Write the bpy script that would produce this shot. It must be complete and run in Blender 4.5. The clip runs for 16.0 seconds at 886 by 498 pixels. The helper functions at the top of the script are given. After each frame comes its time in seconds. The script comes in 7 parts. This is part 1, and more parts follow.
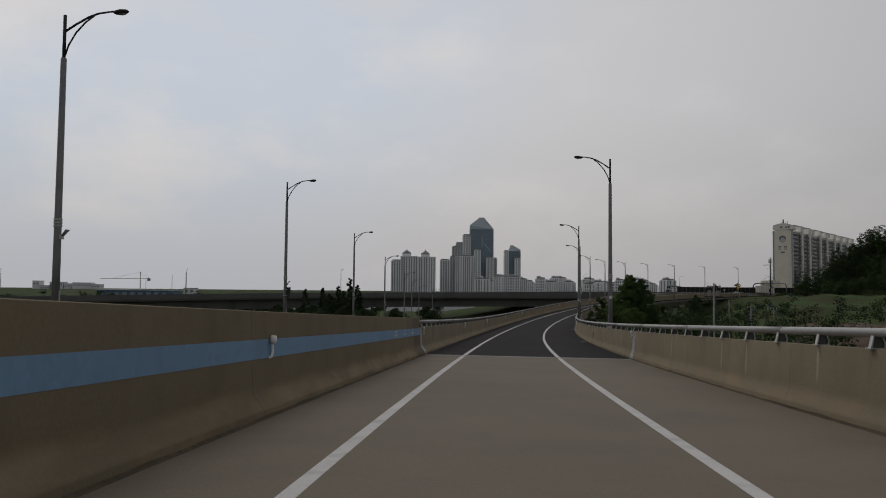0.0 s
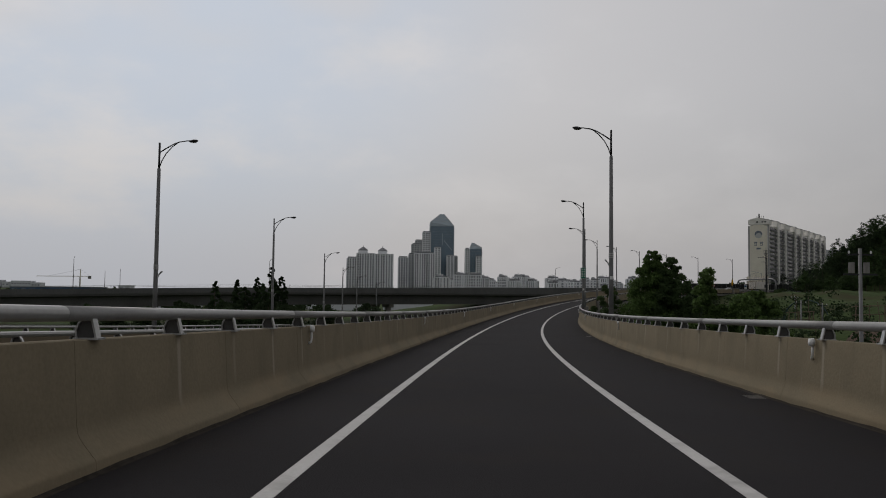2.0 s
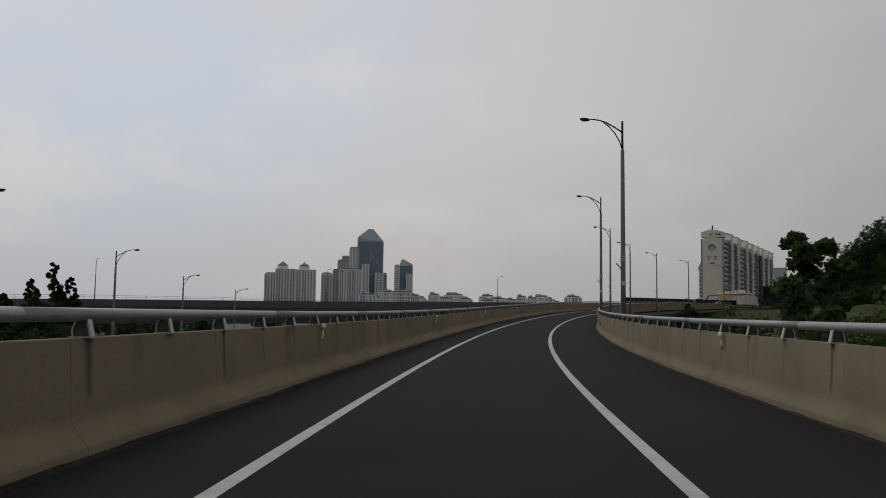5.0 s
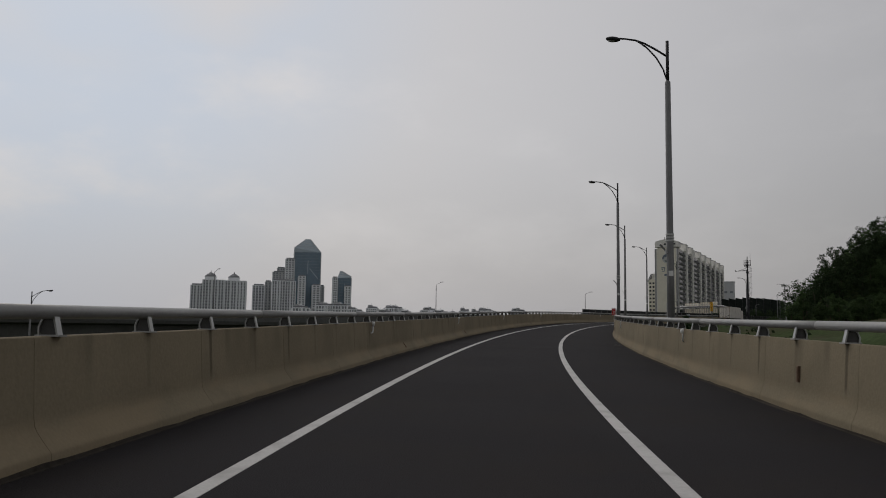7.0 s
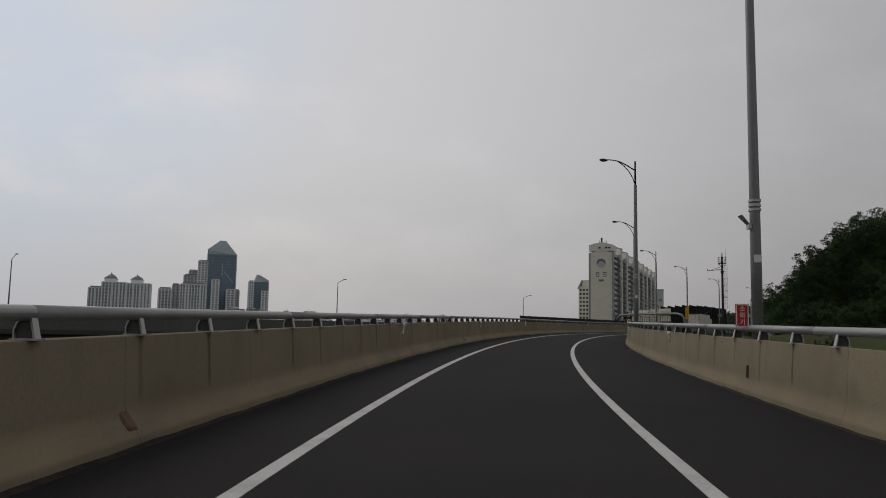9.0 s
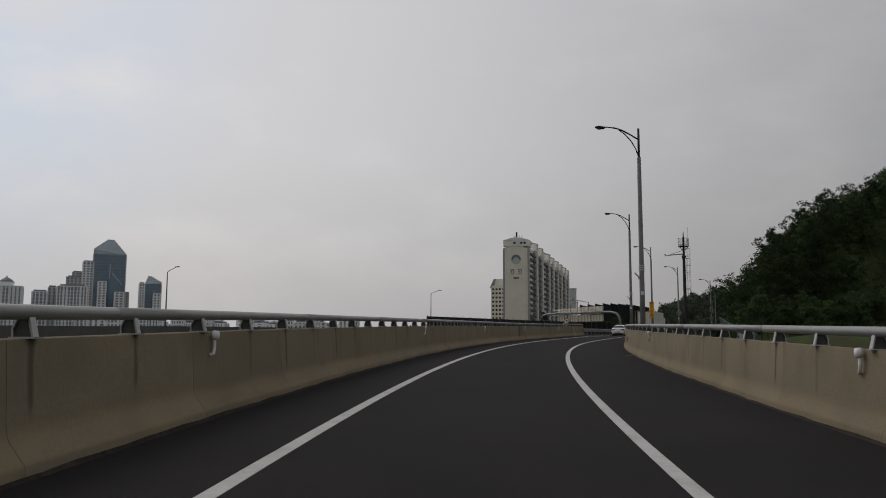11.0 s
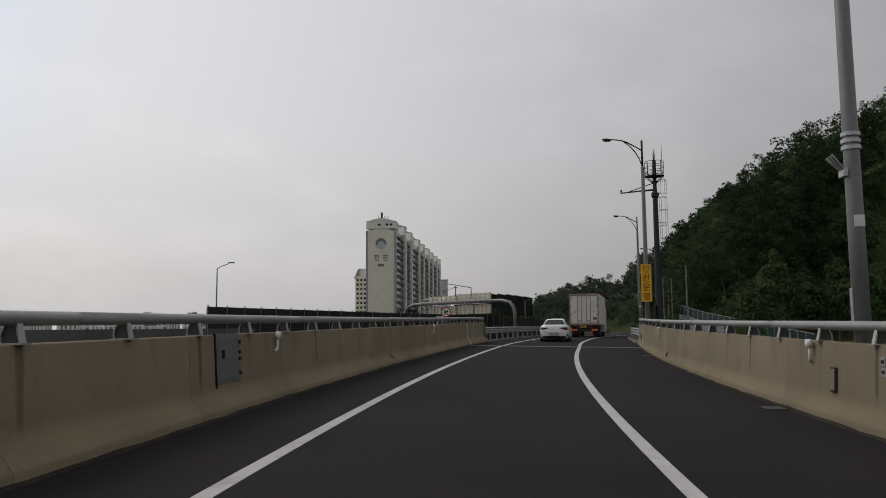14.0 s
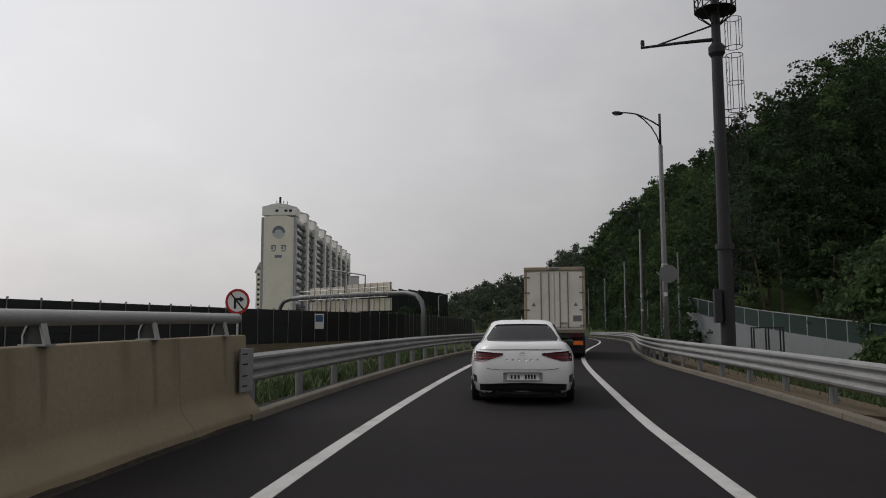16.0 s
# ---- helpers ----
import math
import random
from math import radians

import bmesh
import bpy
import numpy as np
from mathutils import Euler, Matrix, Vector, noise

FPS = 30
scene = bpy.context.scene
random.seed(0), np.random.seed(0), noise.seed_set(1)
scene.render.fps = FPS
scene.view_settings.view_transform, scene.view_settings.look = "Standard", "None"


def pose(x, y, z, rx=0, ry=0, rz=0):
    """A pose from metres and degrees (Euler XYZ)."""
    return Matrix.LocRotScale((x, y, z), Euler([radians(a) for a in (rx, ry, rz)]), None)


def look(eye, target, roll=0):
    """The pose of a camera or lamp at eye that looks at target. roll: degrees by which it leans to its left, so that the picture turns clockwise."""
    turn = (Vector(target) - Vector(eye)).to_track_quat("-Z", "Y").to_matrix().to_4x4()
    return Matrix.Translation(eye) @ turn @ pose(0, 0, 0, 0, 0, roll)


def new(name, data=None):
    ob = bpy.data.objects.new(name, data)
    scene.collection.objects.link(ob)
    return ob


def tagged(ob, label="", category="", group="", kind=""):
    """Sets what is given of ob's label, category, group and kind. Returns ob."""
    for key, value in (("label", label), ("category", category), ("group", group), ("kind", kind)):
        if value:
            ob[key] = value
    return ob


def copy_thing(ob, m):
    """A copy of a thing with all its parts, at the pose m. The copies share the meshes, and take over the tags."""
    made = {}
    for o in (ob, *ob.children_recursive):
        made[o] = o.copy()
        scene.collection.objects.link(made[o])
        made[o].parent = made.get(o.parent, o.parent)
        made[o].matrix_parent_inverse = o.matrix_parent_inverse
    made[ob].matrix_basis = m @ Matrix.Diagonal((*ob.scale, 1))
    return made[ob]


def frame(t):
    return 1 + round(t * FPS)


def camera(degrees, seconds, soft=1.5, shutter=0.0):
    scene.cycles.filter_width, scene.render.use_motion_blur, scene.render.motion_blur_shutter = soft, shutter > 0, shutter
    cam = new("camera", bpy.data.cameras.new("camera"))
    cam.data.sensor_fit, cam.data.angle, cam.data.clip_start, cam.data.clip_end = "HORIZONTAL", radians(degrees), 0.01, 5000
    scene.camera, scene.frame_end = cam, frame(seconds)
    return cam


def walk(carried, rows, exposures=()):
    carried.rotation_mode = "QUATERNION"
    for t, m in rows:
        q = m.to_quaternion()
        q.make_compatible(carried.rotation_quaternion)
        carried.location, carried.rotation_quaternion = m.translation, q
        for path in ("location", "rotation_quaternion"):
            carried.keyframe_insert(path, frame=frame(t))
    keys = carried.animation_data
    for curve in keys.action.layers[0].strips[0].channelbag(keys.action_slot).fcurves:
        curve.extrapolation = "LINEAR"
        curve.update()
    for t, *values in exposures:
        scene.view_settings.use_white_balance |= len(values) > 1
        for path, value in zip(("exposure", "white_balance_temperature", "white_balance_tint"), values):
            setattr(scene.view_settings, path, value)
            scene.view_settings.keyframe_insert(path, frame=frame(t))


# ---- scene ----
cam = camera(58.54, 16.0, soft=1.0)

# seconds, place, heading clockwise from +y, pitch up, lean
PATH = [
    (0.0, -0.028, 0.000, 0.038, 0.003, 3.055, 0.534),
    (0.5, 0.688, 10.734, -0.406, 0.648, 2.980, 0.667),
    (1.0, 1.507, 21.390, -0.818, 1.374, 3.019, 0.707),
    (1.5, 2.438, 32.013, -1.183, 1.840, 3.037, 0.649),
    (2.0, 3.506, 42.663, -1.561, 2.820, 3.098, 0.632),
    (2.5, 4.748, 53.292, -1.873, 3.647, 3.237, 0.661),
    (3.0, 6.107, 63.845, -2.207, 4.272, 3.555, 0.700),
    (3.5, 7.587, 74.347, -2.429, 4.938, 3.854, 0.732),
    (4.0, 9.179, 84.754, -2.610, 5.728, 4.127, 0.737),
    (4.5, 10.909, 95.044, -2.741, 6.647, 4.385, 0.732),
    (5.0, 12.796, 105.208, -2.824, 7.674, 4.634, 0.732),
    (5.5, 14.852, 115.247, -2.862, 8.761, 4.887, 0.743),
    (6.0, 17.080, 125.166, -2.852, 9.835, 5.156, 0.764),
    (6.5, 19.477, 134.958, -2.809, 10.800, 5.464, 0.795),
    (7.0, 22.010, 144.613, -2.720, 11.775, 5.715, 0.816),
    (7.5, 24.682, 154.110, -2.583, 12.799, 5.906, 0.868),
    (8.0, 27.493, 163.499, -2.413, 14.107, 6.094, 0.981),
    (8.5, 30.498, 172.682, -2.195, 15.450, 6.180, 1.079),
    (9.0, 33.696, 181.623, -1.987, 17.123, 6.306, 1.055),
    (9.5, 37.138, 190.411, -1.786, 18.797, 6.378, 0.927),
    (10.0, 40.827, 199.085, -1.575, 20.440, 6.439, 0.731),
    (10.5, 44.761, 207.650, -1.353, 22.043, 6.492, 0.498),
    (11.0, 48.928, 216.097, -1.124, 23.615, 6.513, 0.249),
    (11.5, 53.314, 224.407, -0.898, 25.186, 6.458, 0.001),
    (12.0, 57.945, 232.561, -0.678, 26.796, 6.269, -0.209),
    (12.5, 62.763, 240.616, -0.484, 28.375, 6.093, -0.421),
    (13.0, 67.788, 248.515, -0.305, 29.851, 6.041, -0.475),
    (13.5, 73.002, 256.197, -0.157, 31.454, 6.065, -0.529),
    (14.0, 78.354, 263.697, -0.017, 32.996, 6.073, -0.486),
    (14.5, 83.909, 271.024, 0.120, 34.460, 5.999, -0.499),
    (15.0, 89.587, 278.124, 0.268, 36.046, 5.989, -0.455),
    (15.5, 95.453, 285.053, 0.446, 37.566, 6.047, -0.397),
    (16.0, 101.491, 291.832, 0.630, 39.078, 5.957, -0.230),
]


def eye_pose(x, y, z, heading, pitch, lean):
    a, b = radians(heading), radians(pitch)
    way = Vector((math.sin(a) * math.cos(b), math.cos(a) * math.cos(b), math.sin(b)))
    eye = Vector((x, y, z))
    return look(eye, eye + way * 10, lean)


EXPOSURES = [(0.0, -0.07), (8.0, -0.02), (12.5, 0.20), (16.0, 0.45)]
walk(cam, [(r[0], eye_pose(*r[1:])) for r in PATH], EXPOSURES)

SKY_BACK, SKY_FRONT = 0.42, 1.0

# ---- world and light: a hazy overcast sky with thin blue gaps ----
world = bpy.data.worlds.new("overcast_sky")
scene.world = world
world.use_nodes = True
wn, wl = world.node_tree.nodes, world.node_tree.links
wn.clear()
w_out = wn.new("ShaderNodeOutputWorld")
w_bg = wn.new("ShaderNodeBackground")
w_sky = wn.new("ShaderNodeTexSky")
w_sky.sky_type = "NISHITA"
w_sky.sun_disc = False
w_sky.sun_elevation, w_sky.sun_rotation = radians(47), radians(-19)
w_sky.air_density, w_sky.dust_density = 1.6, 4.0
w_tc = wn.new("ShaderNodeTexCoord")
w_map = wn.new("ShaderNodeMapping")
w_map.inputs["Scale"].default_value = (1.0, 1.0, 2.0)
w_map.inputs["Location"].default_value = (0.35, 0.2, 0.1)


def sky_noise(scale, detail, rough):
    t = wn.new("ShaderNodeTexNoise")
    t.inputs["Scale"].default_value, t.inputs["Detail"].default_value, t.inputs["Roughness"].default_value = scale, detail, rough
    wl.new(w_map.outputs["Vector"], t.inputs["Vector"])
    return t.outputs["Fac"]


def sky_mix(fac, a, b, blend="MIX"):
    m = wn.new("ShaderNodeMix")
    m.data_type, m.blend_type = "RGBA", blend
    for k, v in ((0, fac), (6, a), (7, b)):
        if isinstance(v, (int, float, tuple)):
            m.inputs[k].default_value = v
        else:
            wl.new(v, m.inputs[k])
    return m.outputs[2]


def sky_range(value, a, b, c, d):
    r = wn.new("ShaderNodeMapRange")
    r.interpolation_type = "SMOOTHSTEP"
    for k, v in (("From Min", a), ("From Max", b), ("To Min", c), ("To Max", d)):
        r.inputs[k].default_value = v
    wl.new(value, r.inputs["Value"])
    return r.outputs["Result"]


wl.new(w_tc.outputs["Generated"], w_map.inputs["Vector"])
# thin cloud with pale blue behind it, and a slow change from bright to dull
gaps = sky_range(sky_noise(1.9, 4, 0.45), 0.50, 0.70, 0.0, 1.0)
w_dot2 = wn.new("ShaderNodeVectorMath")
w_dot2.operation = "DOT_PRODUCT"
w_dot2.inputs[1].default_value = (-0.33, 0.84, 0.43)
wl.new(w_tc.outputs["Generated"], w_dot2.inputs[0])
closed = sky_range(w_dot2.outputs["Value"], 0.985, 0.84, 0.0, 0.93)
w_max = wn.new("ShaderNodeMath")
w_max.operation = "MAXIMUM"
wl.new(gaps, w_max.inputs[0])
wl.new(closed, w_max.inputs[1])
gaps = w_max.outputs[0]
wisps = sky_range(sky_noise(3.2, 6, 0.55), 0.46, 0.72, 0.0, 1.0)
clouds = sky_mix(gaps, (0.522, 0.578, 0.672, 1), (0.604, 0.590, 0.600, 1))
clouds = sky_mix(wisps, clouds, (0.668, 0.655, 0.668, 1))
# the hidden sun stands ahead to the left: the haze is brightest there and dull behind and overhead
w_dot = wn.new("ShaderNodeVectorMath")
w_dot.operation = "DOT_PRODUCT"
w_dot.inputs[1].default_value = (-0.42, 0.80, 0.43)
wl.new(w_tc.outputs["Generated"], w_dot.inputs[0])
glow = sky_range(w_dot.outputs["Value"], -0.1, 1.0, SKY_BACK, SKY_FRONT)
# brightness added to the unseen sky behind, to lift the left parapet
thin = sky_range(w_dot.outputs["Value"], -0.15, -0.75, 0.0, 0.24)
w_add = wn.new("ShaderNodeMath")
wl.new(glow, w_add.inputs[0])
wl.new(thin, w_add.inputs[1])
clouds = sky_mix(1.0, clouds, w_add.outputs[0], "MULTIPLY")
# thicker haze, a little duller, towards the horizon
w_xyz = wn.new("ShaderNodeSeparateXYZ")
wl.new(w_tc.outputs["Generated"], w_xyz.inputs[0])
clouds = sky_mix(1.0, clouds, sky_range(w_xyz.outputs["Z"], 0.02, 0.26, 0.84, 1.0), "MULTIPLY")
nishita = sky_mix(1.0, w_sky.outputs["Color"], (0.09, 0.09, 0.09, 1), "MULTIPLY")
total = sky_mix(0.92, nishita, clouds)
w_bg.inputs["Strength"].default_value = 1.0
wl.new(total, w_bg.inputs["Color"])
wl.new(w_bg.outputs["Background"], w_out.inputs["Surface"])

sun = new("sun", bpy.data.lights.new("sun", "SUN"))
sun.data.energy, sun.data.angle, sun.data.color = 0.5, radians(25), (1.0, 0.95, 0.88)
sun.matrix_world = look((-90, 260, 300), (0, 0, 0))

# ---- materials ----
def material(name, color, rough=0.7, metal=0.0, vary=0.25, fine=14.0, coarse=0.6, bump=0.15, stretch=(1, 1, 1), dirt=None, dirt_amount=0.4,
             island=0.0, each=0.0, coat=0.0, spec=0.3):
    """A surface with grain and stains at two scales, in metres of the object's own space."""
    m = bpy.data.materials.new(name)
    m.use_nodes = True
    n, l = m.node_tree.nodes, m.node_tree.links
    b = n["Principled BSDF"]
    b.inputs["Roughness"].default_value, b.inputs["Metallic"].default_value = rough, metal
    b.inputs["Specular IOR Level"].default_value = spec
    b.inputs["Coat Weight"].default_value = coat
    tc, mp = n.new("ShaderNodeTexCoord"), n.new("ShaderNodeMapping")
    mp.inputs["Scale"].default_value = stretch
    l.new(tc.outputs["Object"], mp.inputs["Vector"])

    def noise_at(scale, detail):
        t = n.new("ShaderNodeTexNoise")
        t.inputs["Scale"].default_value, t.inputs["Detail"].default_value = scale, detail
        l.new(mp.outputs["Vector"], t.inputs["Vector"])
        return t.outputs["Fac"]

    small, large = noise_at(fine, 5), noise_at(coarse, 4)
    add = n.new("ShaderNodeMath")
    add.operation = "ADD"
    l.new(small, add.inputs[0])
    l.new(large, add.inputs[1])
    rng = n.new("ShaderNodeMapRange")
    rng.inputs["From Min"].default_value, rng.inputs["From Max"].default_value = 0.6, 1.4
    rng.inputs["To Min"].default_value, rng.inputs["To Max"].default_value = 1 - vary, 1 + vary
    l.new(add.outputs[0], rng.inputs["Value"])
    value = rng.outputs["Result"]
    for amount, source in ((island, "ShaderNodeNewGeometry"), (each, "ShaderNodeObjectInfo")):
        if amount:
            g = n.new(source)
            r2 = n.new("ShaderNodeMapRange")
            r2.inputs["To Min"].default_value, r2.inputs["To Max"].default_value = 1 - amount, 1 + amount
            l.new(g.outputs["Random Per Island" if source.endswith("Geometry") else "Random"], r2.inputs["Value"])
            mul = n.new("ShaderNodeMath")
            mul.operation = "MULTIPLY"
            l.new(value, mul.inputs[0])
            l.new(r2.outputs["Result"], mul.inputs[1])
            value = mul.outputs[0]
    hue = n.new("ShaderNodeHueSaturation")
    hue.inputs["Color"].default_value = (*color, 1)
    l.new(value, hue.inputs["Value"])
    out = hue.outputs["Color"]
    if dirt:
        st = noise_at(coarse * 2.3, 6)
        r3 = n.new("ShaderNodeMapRange")
        r3.inputs["From Min"].default_value, r3.inputs["From Max"].default_value = 0.5, 0.72
        r3.inputs["To Max"].default_value = dirt_amount
        l.new(st, r3.inputs["Value"])
        mx = n.new("ShaderNodeMix")
        mx.data_type = "RGBA"
        l.new(r3.outputs["Result"], mx.inputs[0])
        l.new(out, mx.inputs[6])
        mx.inputs[7].default_value = (*dirt, 1)
        out = mx.outputs[2]
    l.new(out, b.inputs["Base Color"])
    if bump:
        bp = n.new("ShaderNodeBump")
        bp.inputs["Strength"].default_value, bp.inputs["Distance"].default_value = bump, 0.02
        l.new(small, bp.inputs["Height"])
        l.new(bp.outputs["Normal"], b.inputs["Normal"])
    return m


ASPHALT = material("asphalt", (0.0222, 0.0205, 0.0221), 0.9, vary=0.3, fine=60, coarse=0.25, bump=0.5, dirt=(0.0265, 0.0225, 0.0205), dirt_amount=0.6, spec=0.08)
SLAB = material("concrete_pavement", (0.145, 0.121, 0.088), 0.85, vary=0.16, fine=30, coarse=0.3, bump=0.3, dirt=(0.11, 0.092, 0.075), dirt_amount=0.35)


def wall_concrete(name, color, stain, posts=True):
    """Cast concrete whose u runs along the road and v up the face: blotches, pale runs and dark runs below the rail posts."""
    m = material(name, color, 0.9, vary=0.13, fine=22, coarse=0.45, bump=0.22, dirt=tuple(c * 0.72 for c in color), dirt_amount=0.5, each=0.06, spec=0.12)
    n, l = m.node_tree.nodes, m.node_tree.links
    b = n["Principled BSDF"]
    uv, xyz = n.new("ShaderNodeTexCoord"), n.new("ShaderNodeSeparateXYZ")
    l.new(uv.outputs["UV"], xyz.inputs[0])

    def calc(op, a, c=0.0):
        k = n.new("ShaderNodeMath")
        k.operation = op
        for i, v in enumerate((a, c)):
            if isinstance(v, (int, float)):
                k.inputs[i].default_value = v
            else:
                l.new(v, k.inputs[i])
        return k.outputs[0]

    def ramp(value, a, c, lo=0.0, hi=1.0):
        r = n.new("ShaderNodeMapRange")
        r.interpolation_type = "SMOOTHSTEP"
        for key, v in (("From Min", a), ("From Max", c), ("To Min", lo), ("To Max", hi)):
            r.inputs[key].default_value = v
        l.new(value, r.inputs["Value"])
        return r.outputs["Result"]

    def grain(su, sv, detail=3):
        mp, t = n.new("ShaderNodeMapping"), n.new("ShaderNodeTexNoise")
        mp.inputs["Scale"].default_value = (su, sv, 1)
        l.new(uv.outputs["UV"], mp.inputs["Vector"])
        l.new(mp.outputs["Vector"], t.inputs["Vector"])
        t.inputs["Scale"].default_value, t.inputs["Detail"].default_value = 1.0, detail
        return t.outputs["Fac"]

    def blend(fac, color_in, c):
        x = n.new("ShaderNodeMix")
        x.data_type = "RGBA"
        l.new(fac, x.inputs[0])
        l.new(color_in, x.inputs[6])
        x.inputs[7].default_value = (*c, 1)
        return x.outputs[2]

    out = b.inputs["Base Color"].links[0].from_socket
    s, v = xyz.outputs[0], xyz.outputs[1]
    # broad rain runs from the top edge
    runs = calc("MULTIPLY", ramp(grain(1.7, 0.12), 0.54, 0.74), ramp(v, 0.35, 1.15))
    out = blend(calc("MULTIPLY", runs, 0.5), out, stain)
    # lighter, sand-coloured blotches on the sloping foot
    foot_blotch = calc("MULTIPLY", ramp(grain(0.5, 2.0), 0.38, 0.65), ramp(v, 0.52, 0.30))
    out = blend(calc("MULTIPLY", foot_blotch, 0.45), out, (0.30, 0.235, 0.15))
    if posts:
        near = calc("ABSOLUTE", calc("SUBTRACT", calc("FLOORED_MODULO", calc("ADD", s, 0.3), 2.0), 1.0))
        near = calc("ADD", near, calc("MULTIPLY", calc("SUBTRACT", grain(6, 1.5), 0.5), 0.10))
        drop = calc("MULTIPLY", ramp(near, 0.075, 0.015), ramp(calc("ADD", v, calc("MULTIPLY", grain(0.9, 0.01), 0.9)), 0.80, 1.05))
        drop = calc("MULTIPLY", drop, ramp(grain(0.55, 0.01, 0), 0.38, 0.62))
        out = blend(calc("MULTIPLY", calc("MULTIPLY", drop, ramp(s, 55, 85)), 0.65), out, tuple(c * 0.55 for c in stain))
        out = blend(calc("MULTIPLY", calc("MULTIPLY", drop, ramp(s, 85, 55)), 0.5), out, (0.42, 0.38, 0.31))
    # thin pale lime runs
    lime = calc("MULTIPLY", ramp(grain(5.5, 0.5, 2), 0.70, 0.78), ramp(grain(0.35, 0.2), 0.5, 0.7))
    out = blend(calc("MULTIPLY", lime, 0.5), out, (0.45, 0.42, 0.36))
    l.new(out, b.inputs["Base Color"])
    return m


PARAPET = wall_concrete("parapet_concrete", (0.226, 0.190, 0.129), (0.11, 0.09, 0.063))
PARAPET_PLAIN = wall_concrete("wall_concrete", (0.175, 0.144, 0.097), (0.12, 0.098, 0.07), False)
PARAPET_STAINED = wall_concrete("stained_wall_concrete", (0.135, 0.111, 0.08), (0.08, 0.068, 0.053), False)
VIADUCT = material("dark_viaduct_concrete", (0.115, 0.115, 0.112), 0.9, vary=0.2, fine=3, coarse=0.1, bump=0.1, stretch=(1, 1, 0.5), dirt=(0.07, 0.07, 0.068), dirt_amount=0.5, spec=0.15)
GREY_CONCRETE = material("grey_concrete", (0.26, 0.25, 0.235), 0.85, vary=0.18, fine=6, coarse=0.15, bump=0.2, stretch=(1, 1, 0.5),
                         dirt=(0.12, 0.115, 0.11), dirt_amount=0.5)
LINE_PAINT = material("road_paint", (0.50, 0.49, 0.475), 0.7, vary=0.14, fine=25, coarse=1.0, bump=0.2, dirt=(0.25, 0.24, 0.23), dirt_amount=0.5)
BLUE_PAINT = material("blue_band_paint", (0.15, 0.27, 0.42), 0.6, vary=0.12, fine=10, coarse=0.6, bump=0.05, dirt=(0.14, 0.21, 0.30), dirt_amount=0.5)
WHITE_PAINT = material("white_paint", (0.72, 0.72, 0.70), 0.5, vary=0.06, fine=12, coarse=1, bump=0.03)
GALV = material("galvanised_steel", (0.42, 0.42, 0.41), 0.42, 0.75, vary=0.14, fine=20, coarse=1.2, bump=0.06, dirt=(0.26, 0.25, 0.24), dirt_amount=0.35)
RAIL_STEEL = material("rail_aluminium", (0.30, 0.298, 0.29), 0.5, 0.4, vary=0.12, fine=16, coarse=0.8, bump=0.05, dirt=(0.24, 0.23, 0.22), dirt_amount=0.4)
POLE_STEEL = material("lamp_pole_steel", (0.20, 0.20, 0.20), 0.5, 0.5, vary=0.12, fine=12, coarse=0.7, bump=0.05, dirt=(0.12, 0.12, 0.12), dirt_amount=0.4)
DARK_STEEL = material("dark_steel", (0.035, 0.035, 0.038), 0.55, 0.3, vary=0.2, fine=12, coarse=1, bump=0.05)
JOINT_STEEL = material("joint_steel", (0.20, 0.19, 0.18), 0.55, 0.5, vary=0.25, fine=30, coarse=2, bump=0.2, dirt=(0.08, 0.07, 0.06))
GAP_BLACK = material("gap_rubber", (0.015, 0.015, 0.015), 0.9, vary=0.2, bump=0.1)
NOISE_PANEL = material("noise_barrier_panel", (0.022, 0.022, 0.024), 0.6, vary=0.3, fine=6, coarse=0.4, bump=0.1, each=0.15)
GROUND = material("ground_soil_grass", (0.048, 0.070, 0.026), 0.95, vary=0.45, fine=1.2, coarse=0.04, bump=0.4, dirt=(0.060, 0.046, 0.031), dirt_amount=0.8, spec=0.05)
LEAF = material("leaves", (0.070, 0.108, 0.044), 0.8, spec=0.06, vary=0.5, fine=0.6, coarse=0.08, bump=0.0, island=0.22, each=0.15)
# far leaves: the haze of distance is put into the base colour
LEAF_FAR = material("haze_tinted_far_leaves", (0.085, 0.105, 0.075), 0.9, spec=0.03, vary=0.3, fine=0.3, coarse=0.05, bump=0.0, island=0.25)
LEAF_DARK = material("dark_leaves", (0.044, 0.067, 0.032), 0.8, spec=0.06, vary=0.6, fine=0.6, coarse=0.1, bump=0.0, island=0.22, each=0.15)
LEAF_LIGHT = material("light_leaves", (0.085, 0.135, 0.042), 0.75, spec=0.08, vary=0.3, fine=0.8, coarse=0.2, bump=0.0, island=0.4, each=0.1)


def let_light_through(m, share):
    """Thin leaves: part of the light that falls on one side leaves on the other."""
    n, l = m.node_tree.nodes, m.node_tree.links
    b = n["Principled BSDF"]
    tr, mix = n.new("ShaderNodeBsdfTranslucent"), n.new("ShaderNodeMixShader")
    l.new(b.inputs["Base Color"].links[0].from_socket, tr.inputs["Color"])
    mix.inputs[0].default_value = share
    l.new(b.outputs[0], mix.inputs[1])
    l.new(tr.outputs[0], mix.inputs[2])
    l.new(mix.outputs[0], n["Material Output"].inputs["Surface"])


